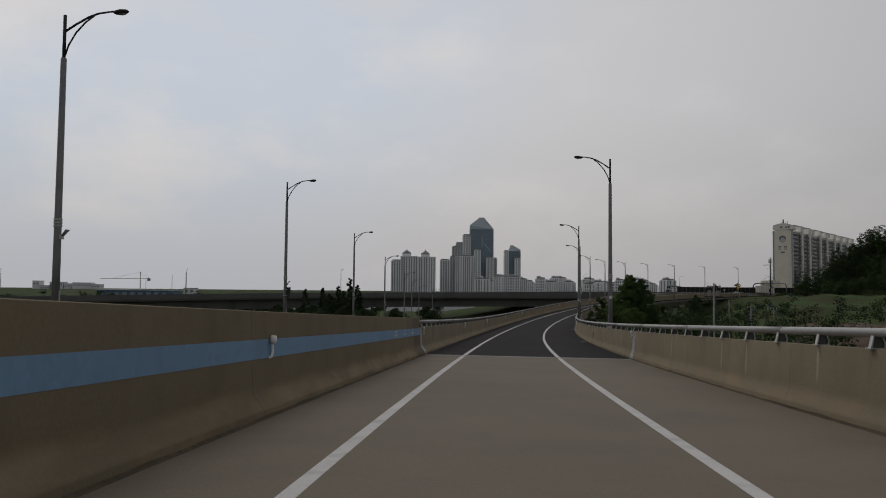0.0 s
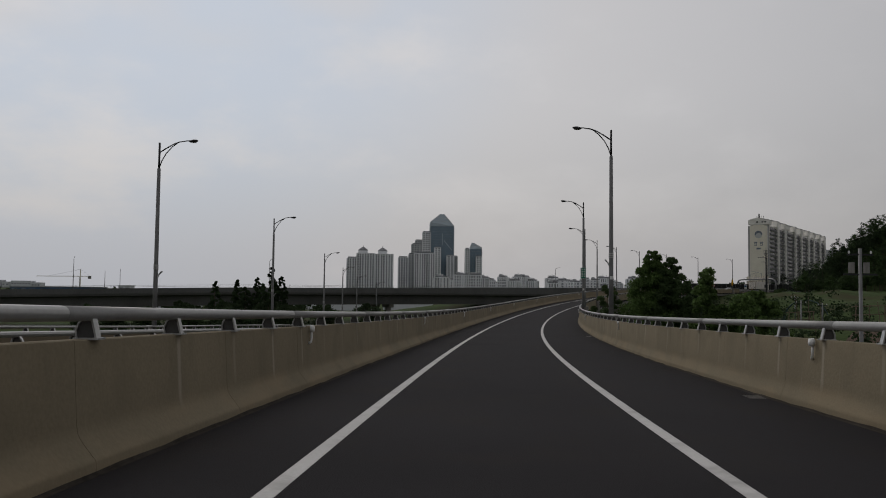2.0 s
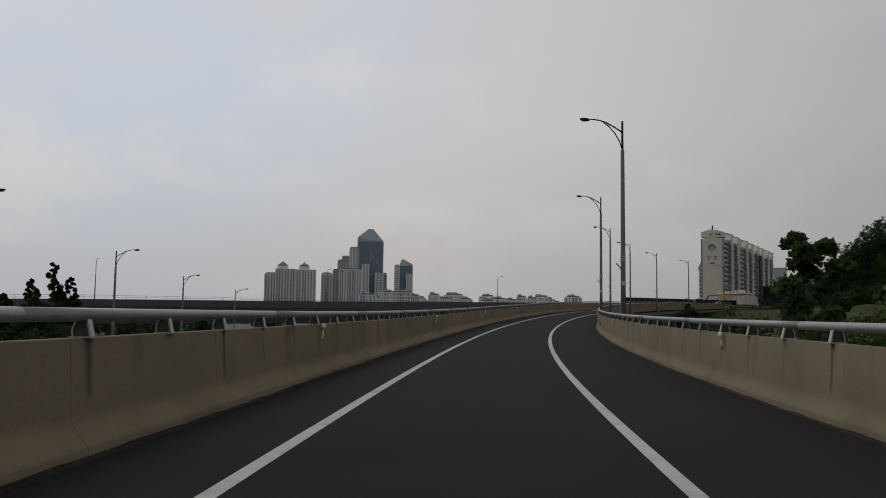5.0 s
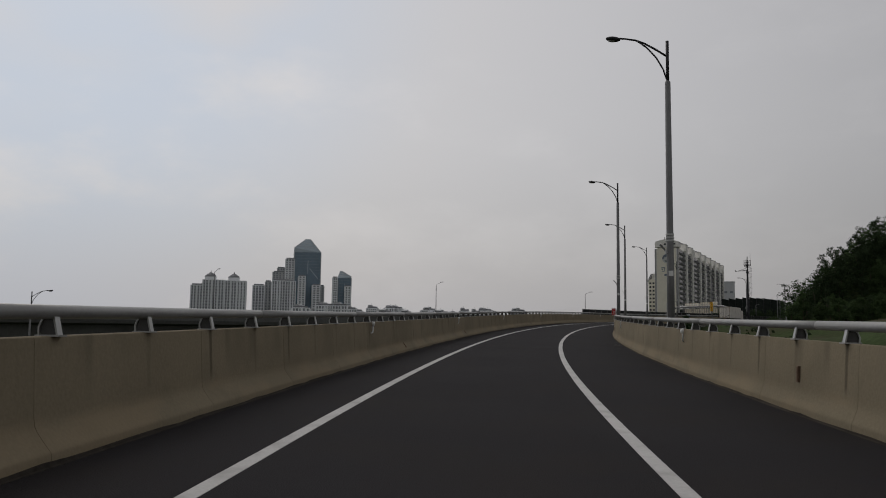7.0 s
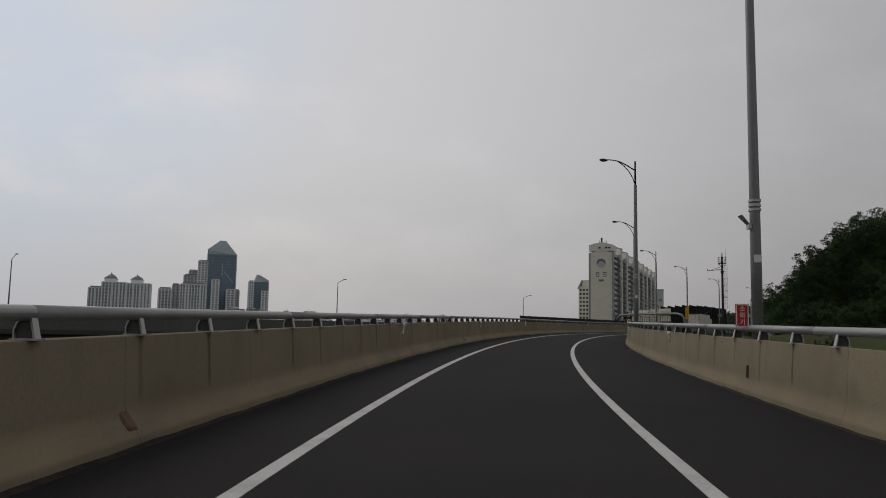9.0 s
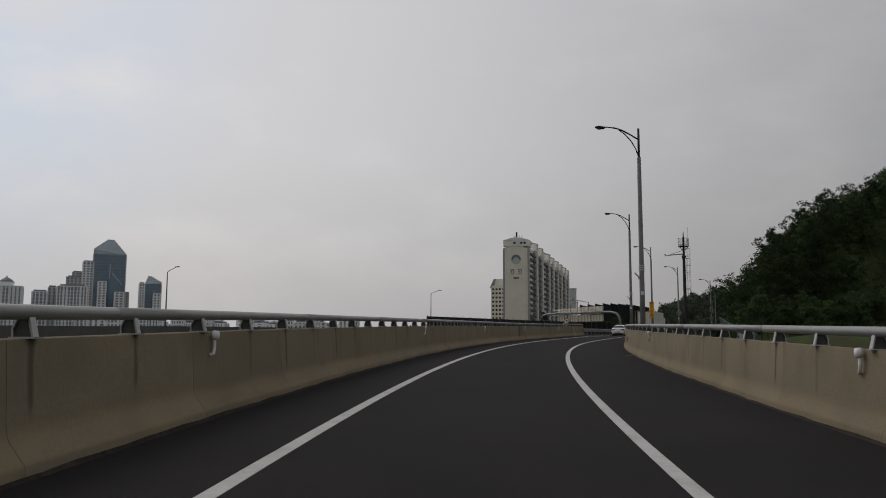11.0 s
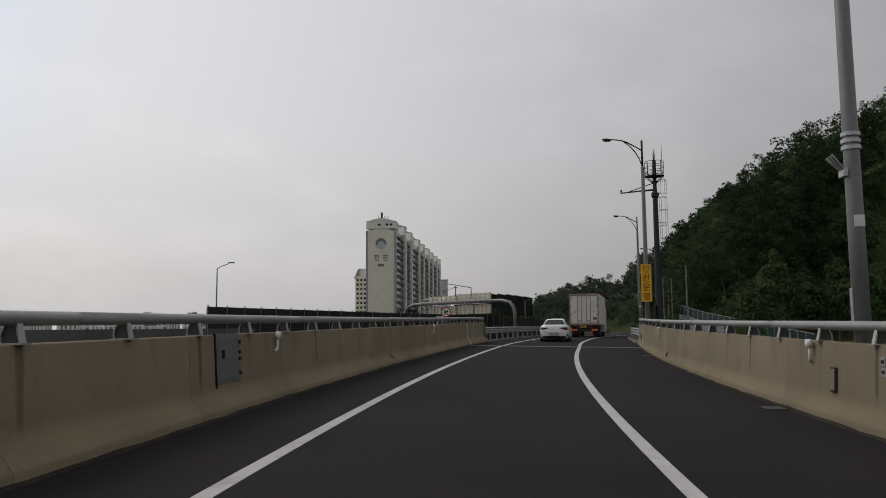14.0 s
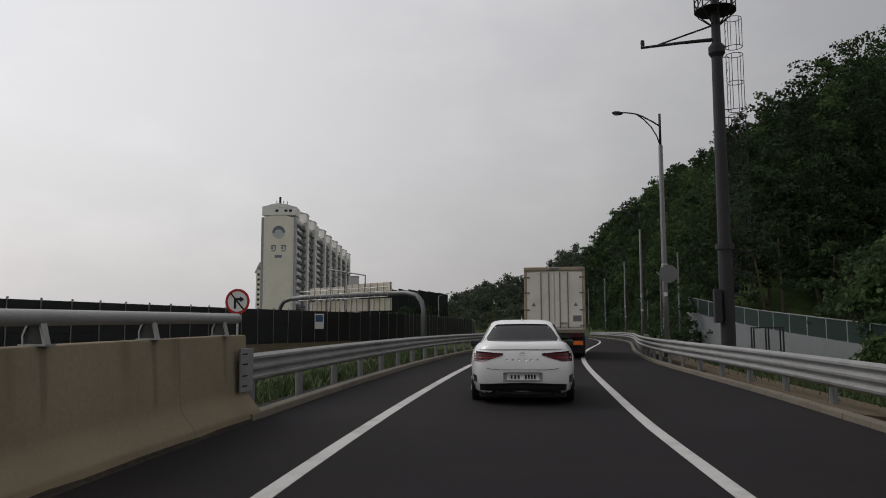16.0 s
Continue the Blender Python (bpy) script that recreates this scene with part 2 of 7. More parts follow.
for leaf in (LEAF, LEAF_DARK, LEAF_LIGHT, LEAF_FAR):
    let_light_through(leaf, 0.35)
BARK = material("bark", (0.10, 0.08, 0.06), 0.9, vary=0.3, fine=10, coarse=1.5, bump=0.5, stretch=(1, 1, 0.3))
GLASS_TOWER = material("tower_glass", (0.16, 0.22, 0.27), 0.25, 0.2, vary=0.15, fine=0.25, coarse=0.05, bump=0.0)
GLASS_PALE = material("tower_top_glass", (0.36, 0.42, 0.46), 0.25, 0.1, vary=0.12, fine=0.2, coarse=0.05, bump=0.0)
TOWER_WALL = material("tower_wall", (0.78, 0.79, 0.81), 0.75, vary=0.08, fine=0.3, coarse=0.05, bump=0.0)
TOWER_WALL_DIM = material("tower_wall_grey", (0.5, 0.51, 0.52), 0.75, vary=0.08, fine=0.3, coarse=0.05, bump=0.0)
TOWER_DARK = material("tower_window_band", (0.22, 0.235, 0.26), 0.4, vary=0.2, fine=0.5, coarse=0.1, bump=0.0)
TOWER_SPANDREL = material("tower_spandrel", (0.46, 0.47, 0.49), 0.75, vary=0.12, fine=0.4, coarse=0.06, bump=0.0)
ROOF_DARK = material("dark_roof_metal", (0.20, 0.205, 0.215), 0.6, vary=0.1, fine=0.4, coarse=0.1, bump=0.0)
APT_CREAM = material("cream_render", (0.80, 0.76, 0.65), 0.85, vary=0.06, fine=0.8, coarse=0.08, bump=0.03, dirt=(0.62, 0.57, 0.45), dirt_amount=0.3)
APT_WHITE = material("off_white_render", (0.82, 0.80, 0.75), 0.85, vary=0.08, fine=0.8, coarse=0.08, bump=0.03)
APT_GREY = material("grey_render", (0.36, 0.36, 0.36), 0.85, vary=0.08, fine=0.8, coarse=0.1, bump=0.03)
WINDOW = material("window_glass", (0.035, 0.04, 0.045), 0.15, vary=0.3, fine=0.5, coarse=0.1, bump=0.0, each=0.5)
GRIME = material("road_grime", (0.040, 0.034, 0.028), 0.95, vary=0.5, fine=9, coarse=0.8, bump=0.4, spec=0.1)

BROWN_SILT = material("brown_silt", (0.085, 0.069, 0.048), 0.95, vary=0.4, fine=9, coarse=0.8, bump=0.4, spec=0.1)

# ---- plan of the ramp: a bend that tightens, s metres along the lane's middle ----
BEND_S = (-150, 0, 35, 70, 105, 140, 175, 210, 245, 280, 294, 304, 314, 326, 340, 360, 400, 480, 700)
BEND_K = (0.0006, 0.00082, 0.00128, 0.00168, 0.00208, 0.00248, 0.00278, 0.00303, 0.00322, 0.00341, 0.00279, 0.00103, 0.00394, 0.00437, 0.0, -0.003, -0.001, 0, 0)
S = np.arange(-150.0, 701.0)
ZERO = 150
turn = np.cumsum(np.interp(S, BEND_S, BEND_K))
HEAD = 0.08922 + turn - turn[ZERO]
RX, RY = np.cumsum(np.sin(HEAD)), np.cumsum(np.cos(HEAD))
RX, RY = RX - RX[ZERO] + 2.677, RY - RY[ZERO] + 31.192
RISE = (0.045, -0.2065, -0.0702, 0.9291, 1.2096, -3.5819, -2.6104)
z_mid = np.polyval(RISE, np.clip(S, -25, 288) / 100)
slope_0, slope_1 = -0.0400, 0.018
z_after = np.clip(S - 288, 0, None)
RZ = z_mid + np.clip(S + 25, None, 0) * slope_0 + slope_1 * 22 * (1 - np.exp(-z_after / 22))
BANK = np.radians(np.interp(S, (-150, 150, 205, 288, 340), (0.3, 0.4, 1.3, 1.1, 0.8)))


def along(s, lat=0.0, up=0.0):
    """The place lat metres right of the lane's middle and up above the road."""
    x, y, z = np.interp(s, S, RX), np.interp(s, S, RY), np.interp(s, S, RZ)
    h, b = np.interp(s, S, HEAD), np.interp(s, S, BANK)
    return Vector((x + lat * math.cos(h), y - lat * math.sin(h), z - lat * math.sin(b) + up))


def heading(s):
    return float(np.interp(s, S, HEAD))


def stand(s, lat, up=0.0):
    """A pose on the road: local y runs along the road, x to its right."""
    p = along(s, lat, up)
    return Matrix.Translation(p) @ Matrix.Rotation(-heading(s), 4, "Z")


def nearest_s(x, y):
    k = int(np.argmin((RX - x) ** 2 + (RY - y) ** 2))
    return float(S[k]), float((x - RX[k]) * math.cos(HEAD[k]) - (y - RY[k]) * math.sin(HEAD[k]))


# ---- mesh helpers ----
def mesh_ob(name, verts, faces, mat, parent=None, label="", smooth=False):
    me = bpy.data.meshes.new(name)
    me.from_pydata([tuple(v) for v in verts], [], faces)
    me.materials.append(mat)
    if smooth:
        me.shade_smooth()
    me.update()
    ob = new(name, me)
    if parent:
        ob.parent = parent
    if label:
        ob["label"] = label
    return ob


def part(name, bm, mat, parent=None, label="", smooth=False):
    me = bpy.data.meshes.new(name)
    bmesh.ops.recalc_face_normals(bm, faces=bm.faces)
    bm.to_mesh(me)
    bm.free()
    me.materials.append(mat)
    if smooth:
        me.shade_smooth()
    ob = new(name, me)
    if parent:
        ob.parent = parent
    if label:
        ob["label"] = label
    return ob


def shared(name, me, parent, m):
    """One more piece on an existing mesh."""
    ob = new(name, me)
    ob.parent = parent
    ob.matrix_basis = m
    return ob


def empty(name, m=None):
    ob = new(name)
    ob.empty_display_size = 0.3
    if m is not None:
        ob.matrix_basis = m
    return ob


def box(bm, c, size, bevel=0.0, m=None):
    r = bmesh.ops.create_cube(bm, size=1.0, matrix=Matrix.Translation(c) @ Matrix.Diagonal((*size, 1)))
    vs = r["verts"]
    if bevel:
        es = list({e for v in vs for e in v.link_edges})
        g = bmesh.ops.bevel(bm, geom=es, offset=bevel, segments=2, affect="EDGES", profile=0.5)
        vs = list({v for f in g["faces"] for v in f.verts} | {v for v in vs if v.is_valid})
    if m is not None:
        bmesh.ops.transform(bm, matrix=m, verts=[v for v in vs if v.is_valid])


def box_bm(c, size, bevel=0.0):
    bm = bmesh.new()
    box(bm, c, size, bevel)
    return bm


def tube(bm, pts, radii, sides=10, cap=True):
    """A round bar through the points."""
    pts = [Vector(p) for p in pts]
    if not hasattr(radii, "__len__"):
        radii = [radii] * len(pts)
    rings = []
    side = None
    for i, p in enumerate(pts):
        d = (pts[min(i + 1, len(pts) - 1)] - pts[max(i - 1, 0)]).normalized()
        if side is None:
            side = d.orthogonal().normalized()
        side = (side - d * side.dot(d)).normalized()
        up = d.cross(side)
        rings.append([bm.verts.new(p + (side * math.cos(2 * math.pi * k / sides) + up * math.sin(2 * math.pi * k / sides)) * radii[i]) for k in range(sides)])
    for a, b in zip(rings, rings[1:]):
        for k in range(sides):
            bm.faces.new((a[k], a[(k + 1) % sides], b[(k + 1) % sides], b[k]))
    if cap:
        bm.faces.new(rings[0][::-1])
        bm.faces.new(rings[-1])


def sweep(stations, profile, place, closed=False):
    """Verts and faces of a profile [(lat, up)] carried along the stations; place(s, lat, up)."""
    vs, fs, k = [], [], len(profile)
    for s in stations:
        vs += [place(s, a, u) for a, u in profile]
    for i in range(len(stations) - 1):
        for j in range(k if closed else k - 1):
            a, b = i * k + j, i * k + (j + 1) % k
            fs.append((a, b, b + k, a + k))
    if closed:
        fs.append(tuple(range(k)))
        fs.append(tuple(range((len(stations) - 1) * k, len(stations) * k))[::-1])
    return vs, fs


def strip(name, stations, profile, mat, parent=None, label="", closed=True, place=along, soft=0.0):
    """A swept profile; with soft, edges flatter than that many degrees are smoothed. Its uv is (metres along, metres up)."""
    vs, fs = sweep(stations, profile, place, closed)
    me = bpy.data.meshes.new(name)
    me.from_pydata([tuple(v) for v in vs], [], fs)
    k, uv = len(profile), me.uv_layers.new(name="run")
    at = np.array([(stations[i // k], profile[i % k][1]) for i in range(len(vs))], np.float32)
    loop_v = np.empty(len(me.loops), np.int32)
    me.loops.foreach_get("vertex_index", loop_v)
    uv.data.foreach_set("uv", at[loop_v].ravel())
    bm = bmesh.new()
    bm.from_mesh(me)
    bmesh.ops.recalc_face_normals(bm, faces=bm.faces)
    bm.to_mesh(me)
    bm.free()
    me.materials.append(mat)
    if soft:
        me.shade_smooth()
        me.set_sharp_from_angle(angle=radians(soft))
    ob = new(name, me)
    if parent:
        ob.parent = parent
    if label:
        ob["label"] = label
    return ob


LEFT, RIGHT = -3.66, 5.02          # toes of the two parapets
JOINT_0, JOINT_1, END = 2.3, 289.3, 295.5


def steps(a, b, d):
    k = max(1, math.ceil((b - a) / d - 1e-6))
    return [a + (b - a) * i / k for i in range(k + 1)]


# ---- the deck and its markings ----
deck = tagged(strip("road", steps(JOINT_0 + 0.35, JOINT_1 - 0.3, 2), [(LEFT - 0.5, 0), (0, 0), (RIGHT + 0.5, 0), (RIGHT + 0.5, -0.3), (LEFT - 0.5, -0.3)], ASPHALT),
              "dark grey asphalt ramp surface with worn tracks", "road", kind="structure")
tagged(strip("road_beyond", steps(JOINT_1 + 0.3, 620, 2), [(LEFT - 0.6, 0), (0, 0), (RIGHT + 0.5, 0), (RIGHT + 0.5, -0.3), (LEFT - 0.6, -0.3)], ASPHALT),
       "dark asphalt road past the bridge end", "road", kind="structure")
tagged(strip("concrete_slab", steps(-140, JOINT_0 - 0.35, 2), [(LEFT - 0.5, 0), (0, 0), (RIGHT + 0.5, 0), (RIGHT + 0.5, -0.3), (LEFT - 0.5, -0.3)], SLAB),
       "pale tan concrete carriageway before the bridge joint", "pavement", kind="structure")

def lane_edge(s, lat, up):
    """The lane narrows a little past the bridge."""
    return along(s, lat - (0.18 * float(np.clip((s - 288) / 8, 0, 1)) if lat > 0 else 0.0), up)


for lat, nm in ((-1.99, "line_left"), (1.99, "line_right")):
    for a, b in ((-140, JOINT_0 - 0.32), (JOINT_0 + 0.32, JOINT_1 - 0.3), (JOINT_1 + 0.3, 620)):
        tagged(strip(nm, steps(a, b, 2), [(lat - 0.085, 0.004), (lat + 0.085, 0.004), (lat + 0.085, 0.0), (lat - 0.085, 0.0)], LINE_PAINT, place=lane_edge),
               "solid white painted edge line on the road", "road marking", kind="structure")

# the girder below
tagged(strip("bridge_girder", steps(-140, 291, 4), [(LEFT - 0.6, -0.31), (RIGHT + 0.6, -0.31), (RIGHT + 0.4, -0.8), (RIGHT - 1.5, -1.0), (RIGHT - 2.2, -2.2),
                                                   (LEFT + 2.2, -2.2), (LEFT + 1.5, -1.0), (LEFT - 0.4, -0.8)], GREY_CONCRETE),
       "grey concrete box girder of the ramp bridge", "bridge", kind="structure")


def pier(x, y, top, bottom, width, h):
    bm = bmesh.new()
    box(bm, (0, 0, (top - 0.9 + bottom) / 2), (1.9, 1.5, top - 0.9 - bottom), 0.2)
    box(bm, (0, 0, top - 0.5), (width, 1.7, 1.0), 0.15)
    ob = part("bridge_pier", bm, GREY_CONCRETE)
    ob.matrix_basis = Matrix.Translation((x, y, 0)) @ Matrix.Rotation(-h, 4, "Z")
    return tagged(ob, "grey concrete pier with a crosshead", "pier", "bridge piers", "structure")


for s in range(-120, 270, 40):
    p = along(s, 0.6, -2.2)
    pier(p.x, p.y, p.z, -11.6, 5.0, heading(s))


# ---- expansion joints ----
def expansion_joint(s):
    e = tagged(empty("expansion_joint"), "steel finger expansion joint across the road", "joint", kind="structure")
    a, b = LEFT + 0.02, RIGHT - 0.02
    for d, nm in ((-0.26, "edge_beam"), (0.26, "edge_beam")):
        strip(nm, [s + d - 0.09, s + d + 0.09], [(a, 0.006), (b, 0.006), (b, -0.1), (a, -0.1)], JOINT_STEEL, e)
    strip("gap_seal", [s - 0.17, s + 0.17], [(a, -0.03), (b, -0.03), (b, -0.12), (a, -0.12)], GAP_BLACK, e)
    k = 62
    bm = bmesh.new()
    for i in range(k):
        lat = a + (b - a) * (i + 0.5) / k
        d = -0.06 if i % 2 else 0.06
        box(bm, (0, 0, 0), (0.075, 0.22, 0.03), 0, stand(s + d, lat, -0.01))
    part("finger_plate", bm, JOINT_STEEL, e)
    return e


expansion_joint(JOINT_0)
expansion_joint(JOINT_1)

# ---- parapets: sections, rail and posts ----
STEEP = 0.0975      # by how much the foot of the right-hand parapet is steeper than the left one's


def profile(side, toe, top=1.17):
    k = side
    face = ((0.0, -0.05), (0.004, 0.10), (0.014, 0.128), (0.036, 0.152), (0.105, 0.235), (0.158, 0.305), (0.182, 0.355), (0.195, 0.43), (0.24, top - 0.025), (0.246, top - 0.008), (0.26, top), (0.40, top), (0.42, -0.5), (0.02, -0.5))
    if side > 0:
        face = [(a * 0.5 if a < 0.2 else a - STEEP, u) for a, u in face]
    return [(toe + k * a, u) for a, u in face]


def face_lat(up, side=-1):
    """How far the wall's face lies behind its toe at a height, and its slope from the vertical."""
    if up < 0.38:
        return (0.02 + 0.80 * (up - 0.135), 0.67) if side < 0 else (0.01 + 0.40 * (up - 0.135), 0.38)
    return 0.195 + 0.0625 * (up - 0.43) - (STEEP if side > 0 else 0), 0.0625


def plate(bm, shape, y0, y1):
    """A flat plate: an outline in x and z, from y0 to y1."""
    a = [bm.verts.new((x, y0, z)) for x, z in shape]
    b = [bm.verts.new((x, y1, z)) for x, z in shape]
    fs = [bm.faces.new(a[::-1]), bm.faces.new(b)]
    for i in range(len(shape)):
        j = (i + 1) % len(shape)
        fs.append(bm.faces.new((a[i], a[j], b[j], b[i])))
    return fs


POST_WEB = material("dull_post_web", (0.085, 0.083, 0.08), 0.7, 0.3, vary=0.2, fine=16, coarse=2, bump=0.05)


def post_mesh():
    """A rail post of I section: a slanting front flange, a dark web and a curved rear flange; x towards the outside."""
    bm = bmesh.new()
    for f in plate(bm, [(-0.08, 0.015), (0.11, 0.015), (0.115, 0.09), (0.09, 0.15), (0.05, 0.2), (-0.03, 0.2)], -0.008, 0.008):
        f.material_index = 1
    plate(bm, [(-0.10, 0.0), (-0.08, 0.0), (-0.03, 0.2), (-0.05, 0.2)], -0.045, 0.045)
    plate(bm, [(0.10, 0.0), (0.12, 0.0), (0.125, 0.09), (0.10, 0.155), (0.06, 0.21), (0.05, 0.2), (0.085, 0.145), (0.108, 0.085)], -0.03, 0.03)
    plate(bm, [(-0.12, 0.0), (0.12, 0.0), (0.12, 0.018), (-0.12, 0.018)], -0.08, 0.08)
    bmesh.ops.recalc_face_normals(bm, faces=bm.faces)
    me = bpy.data.meshes.new("post")
    bm.to_mesh(me)
    bm.free()
    me.materials.append(GALV)
    me.materials.append(POST_WEB)
    return me


POST = post_mesh()


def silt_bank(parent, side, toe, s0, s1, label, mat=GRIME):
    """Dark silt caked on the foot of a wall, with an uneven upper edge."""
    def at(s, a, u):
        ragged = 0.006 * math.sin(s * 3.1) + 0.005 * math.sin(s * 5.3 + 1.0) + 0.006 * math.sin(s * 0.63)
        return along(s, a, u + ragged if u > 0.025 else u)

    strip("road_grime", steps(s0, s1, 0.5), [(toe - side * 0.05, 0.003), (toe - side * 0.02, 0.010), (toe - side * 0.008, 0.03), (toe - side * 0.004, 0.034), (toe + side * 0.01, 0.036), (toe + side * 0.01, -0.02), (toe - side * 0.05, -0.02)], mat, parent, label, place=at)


def parapet(name, side, toe, s0, s1, rail_from, rail_to, label):
    e = tagged(empty(name), label, "parapet", kind="structure")
    breaks = [JOINT_0, JOINT_1]
    s = s0
    while s < s1 - 0.5:
        t = min(s + 4.0, s1)
        for b in breaks:
            if s < b - 0.2 < t or abs(t - b) < 0.6:
                t = b
        if s1 - t < 1:
            t = s1
        strip("section", steps(s + 0.004, t - 0.004, 2), profile(side, toe), PARAPET, e, soft=35)
        s = t
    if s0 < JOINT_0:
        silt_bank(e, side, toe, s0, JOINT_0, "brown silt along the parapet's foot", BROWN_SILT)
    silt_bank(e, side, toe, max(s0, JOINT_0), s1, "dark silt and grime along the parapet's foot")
    lat = toe + side * (0.29 if side < 0 else 0.29 - STEEP)
    ring = [(lat + 0.07 * math.cos(a), 1.405 + 0.07 * math.sin(a)) for a in [2 * math.pi * i / 12 for i in range(12)]]
    pieces = steps(rail_from, rail_to, 8)
    for a, b in zip(pieces, pieces[1:]):
        r = strip("rail", steps(a, b - 0.012, 2), ring, RAIL_STEEL, e)
        r.data.shade_smooth()
    p = math.ceil((rail_from + 0.3 - 0.7) / 2) * 2 + 0.7
    while p < rail_to - 0.2:
        m = stand(p, lat, 1.165)
        if side < 0:
            m = m @ Matrix.Rotation(math.pi, 4, "Z")
        shared("post", POST, e, m)
        p += 2.0
    return e


parapet("parapet_left", -1, LEFT, JOINT_0 + 0.05, END, JOINT_0 + 0.1, END - 0.2, "tan concrete parapet with a round aluminium rail on short posts")
parapet("parapet_right", 1, RIGHT, -120, END, -119, END - 0.4, "tan streaked concrete parapet with a round aluminium rail")

# the higher plain wall before the joint
wall = tagged(empty("parapet_wall_left"), "taller tan concrete wall with a painted blue band", "wall", kind="structure")
WALL_TOP = 1.56
s = -119.9
while s < JOINT_0 - 0.1:
    t = min(s + 10, JOINT_0 - 0.03)
    strip("section", steps(s + 0.006, t - 0.006, 2), profile(-1, LEFT, WALL_TOP), PARAPET_STAINED if s > -3 else PARAPET_PLAIN, wall, soft=35)
    s = t

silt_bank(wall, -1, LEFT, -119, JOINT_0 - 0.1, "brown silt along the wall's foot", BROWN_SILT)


def on_wall(up):
    return LEFT - (0.195 + 0.045 * (up - 0.43) / (WALL_TOP - 0.025 - 0.43))


strip("blue_band", steps(-118, JOINT_0 - 0.05, 2), [(on_wall(0.84) + 0.004, 0.84), (on_wall(1.13) + 0.004, 1.13), (on_wall(1.13) - 0.002, 1.13), (on_wall(0.84) - 0.002, 0.84)],
      BLUE_PAINT, wall, "blue painted band")


# steel cover plates over the parapet joints, and weathered drips of pale lettering on the blue band
COVER = material("cover_plate", (0.34, 0.335, 0.32), 0.6, 0.3, vary=0.15, fine=12, coarse=1.2, bump=0.1, dirt=(0.2, 0.19, 0.17))


def cover_plate(s, side, toe, top, width=0.62):
    pr = [(toe - side * 0.012 + side * a, u) for a, u in ((0.0, 0.02), (0.01, 0.13), (face_lat(0.305, side)[0], 0.305), (face_lat(0.43, side)[0], 0.43), (face_lat(top, side)[0], top))]
    back = [(a + side * 0.011, u) for a, u in pr][::-1]
    e = tagged(empty("joint_cover"), "grey steel cover plate bolted over a parapet joint", "cover plate", "parapet joint covers")
    strip("plate", steps(s - 0.1, s - 0.1 + width, 0.4), pr + back, COVER, e)
    for u in (0.25, 0.52, 0.78, top - 0.12):
        a = toe + side * (face_lat(u, side)[0] - 0.014)
        part("bolt_slot", box_bm((0, 0, 0), (0.02, 0.11, 0.03), 0.004), GAP_BLACK, e).matrix_basis = stand(s + 0.12, a, u)
    return e


cover_plate(JOINT_0 + 0.08, -1, LEFT, 1.15)
cover_plate(JOINT_0 + 0.0, 1, RIGHT, 1.15, 0.8)
cover_plate(JOINT_1 + 0.05, -1, LEFT, 1.15, 0.5)
cover_plate(JOINT_1 - 0.1, 1, RIGHT, 1.15, 0.55)
for s0 in (-4.95, -2.72, -0.48):
    bm = bmesh.new()
    for ds, w, u, h in ((0.0, 0.022, 0.97, 0.14), (0.09, 0.02, 0.94, 0.08), (0.19, 0.02, 0.95, 0.08), (0.31, 0.05, 0.96, 0.016), (0.42, 0.022, 0.93, 0.13), (0.52, 0.02, 0.955, 0.07), (0.64, 0.035, 0.955, 0.065), (0.80, 0.03, 0.955, 0.07), (0.95, 0.03, 0.955, 0.07), (0.45, 0.3, 1.055, 0.012), (0.70, 0.35, 1.075, 0.014)):
        box(bm, (0, 0, 0), (0.012, w, h), 0, stand(s0 + ds * 0.6, on_wall(u) + 0.001, u))
    tagged(part("painted_mark", bm, WHITE_PAINT), "faded white painted mark on the blue band", "painted mark", "white marks on the band")

# ---- land: one sheet, a plain under the bridges that rises to the road's end, and a wooded hill beside it ----
HILL_O = np.array((140.0, 318.0))
HILL_U = np.array((math.sin(radians(42)), math.cos(radians(42))))
HILL_V = np.array((HILL_U[1], -HILL_U[0]))


def smooth(a, b, v):
    t = np.clip((v - a) / (b - a), 0, 1)
    return t * t * (3 - 2 * t)


def ripple(x, y):
    return np.sin(x * 0.071 + 1.3) * np.cos(y * 0.083) + 0.6 * np.sin(x * 0.19 + y * 0.13) + 0.4 * np.cos(x * 0.31 - y * 0.27)


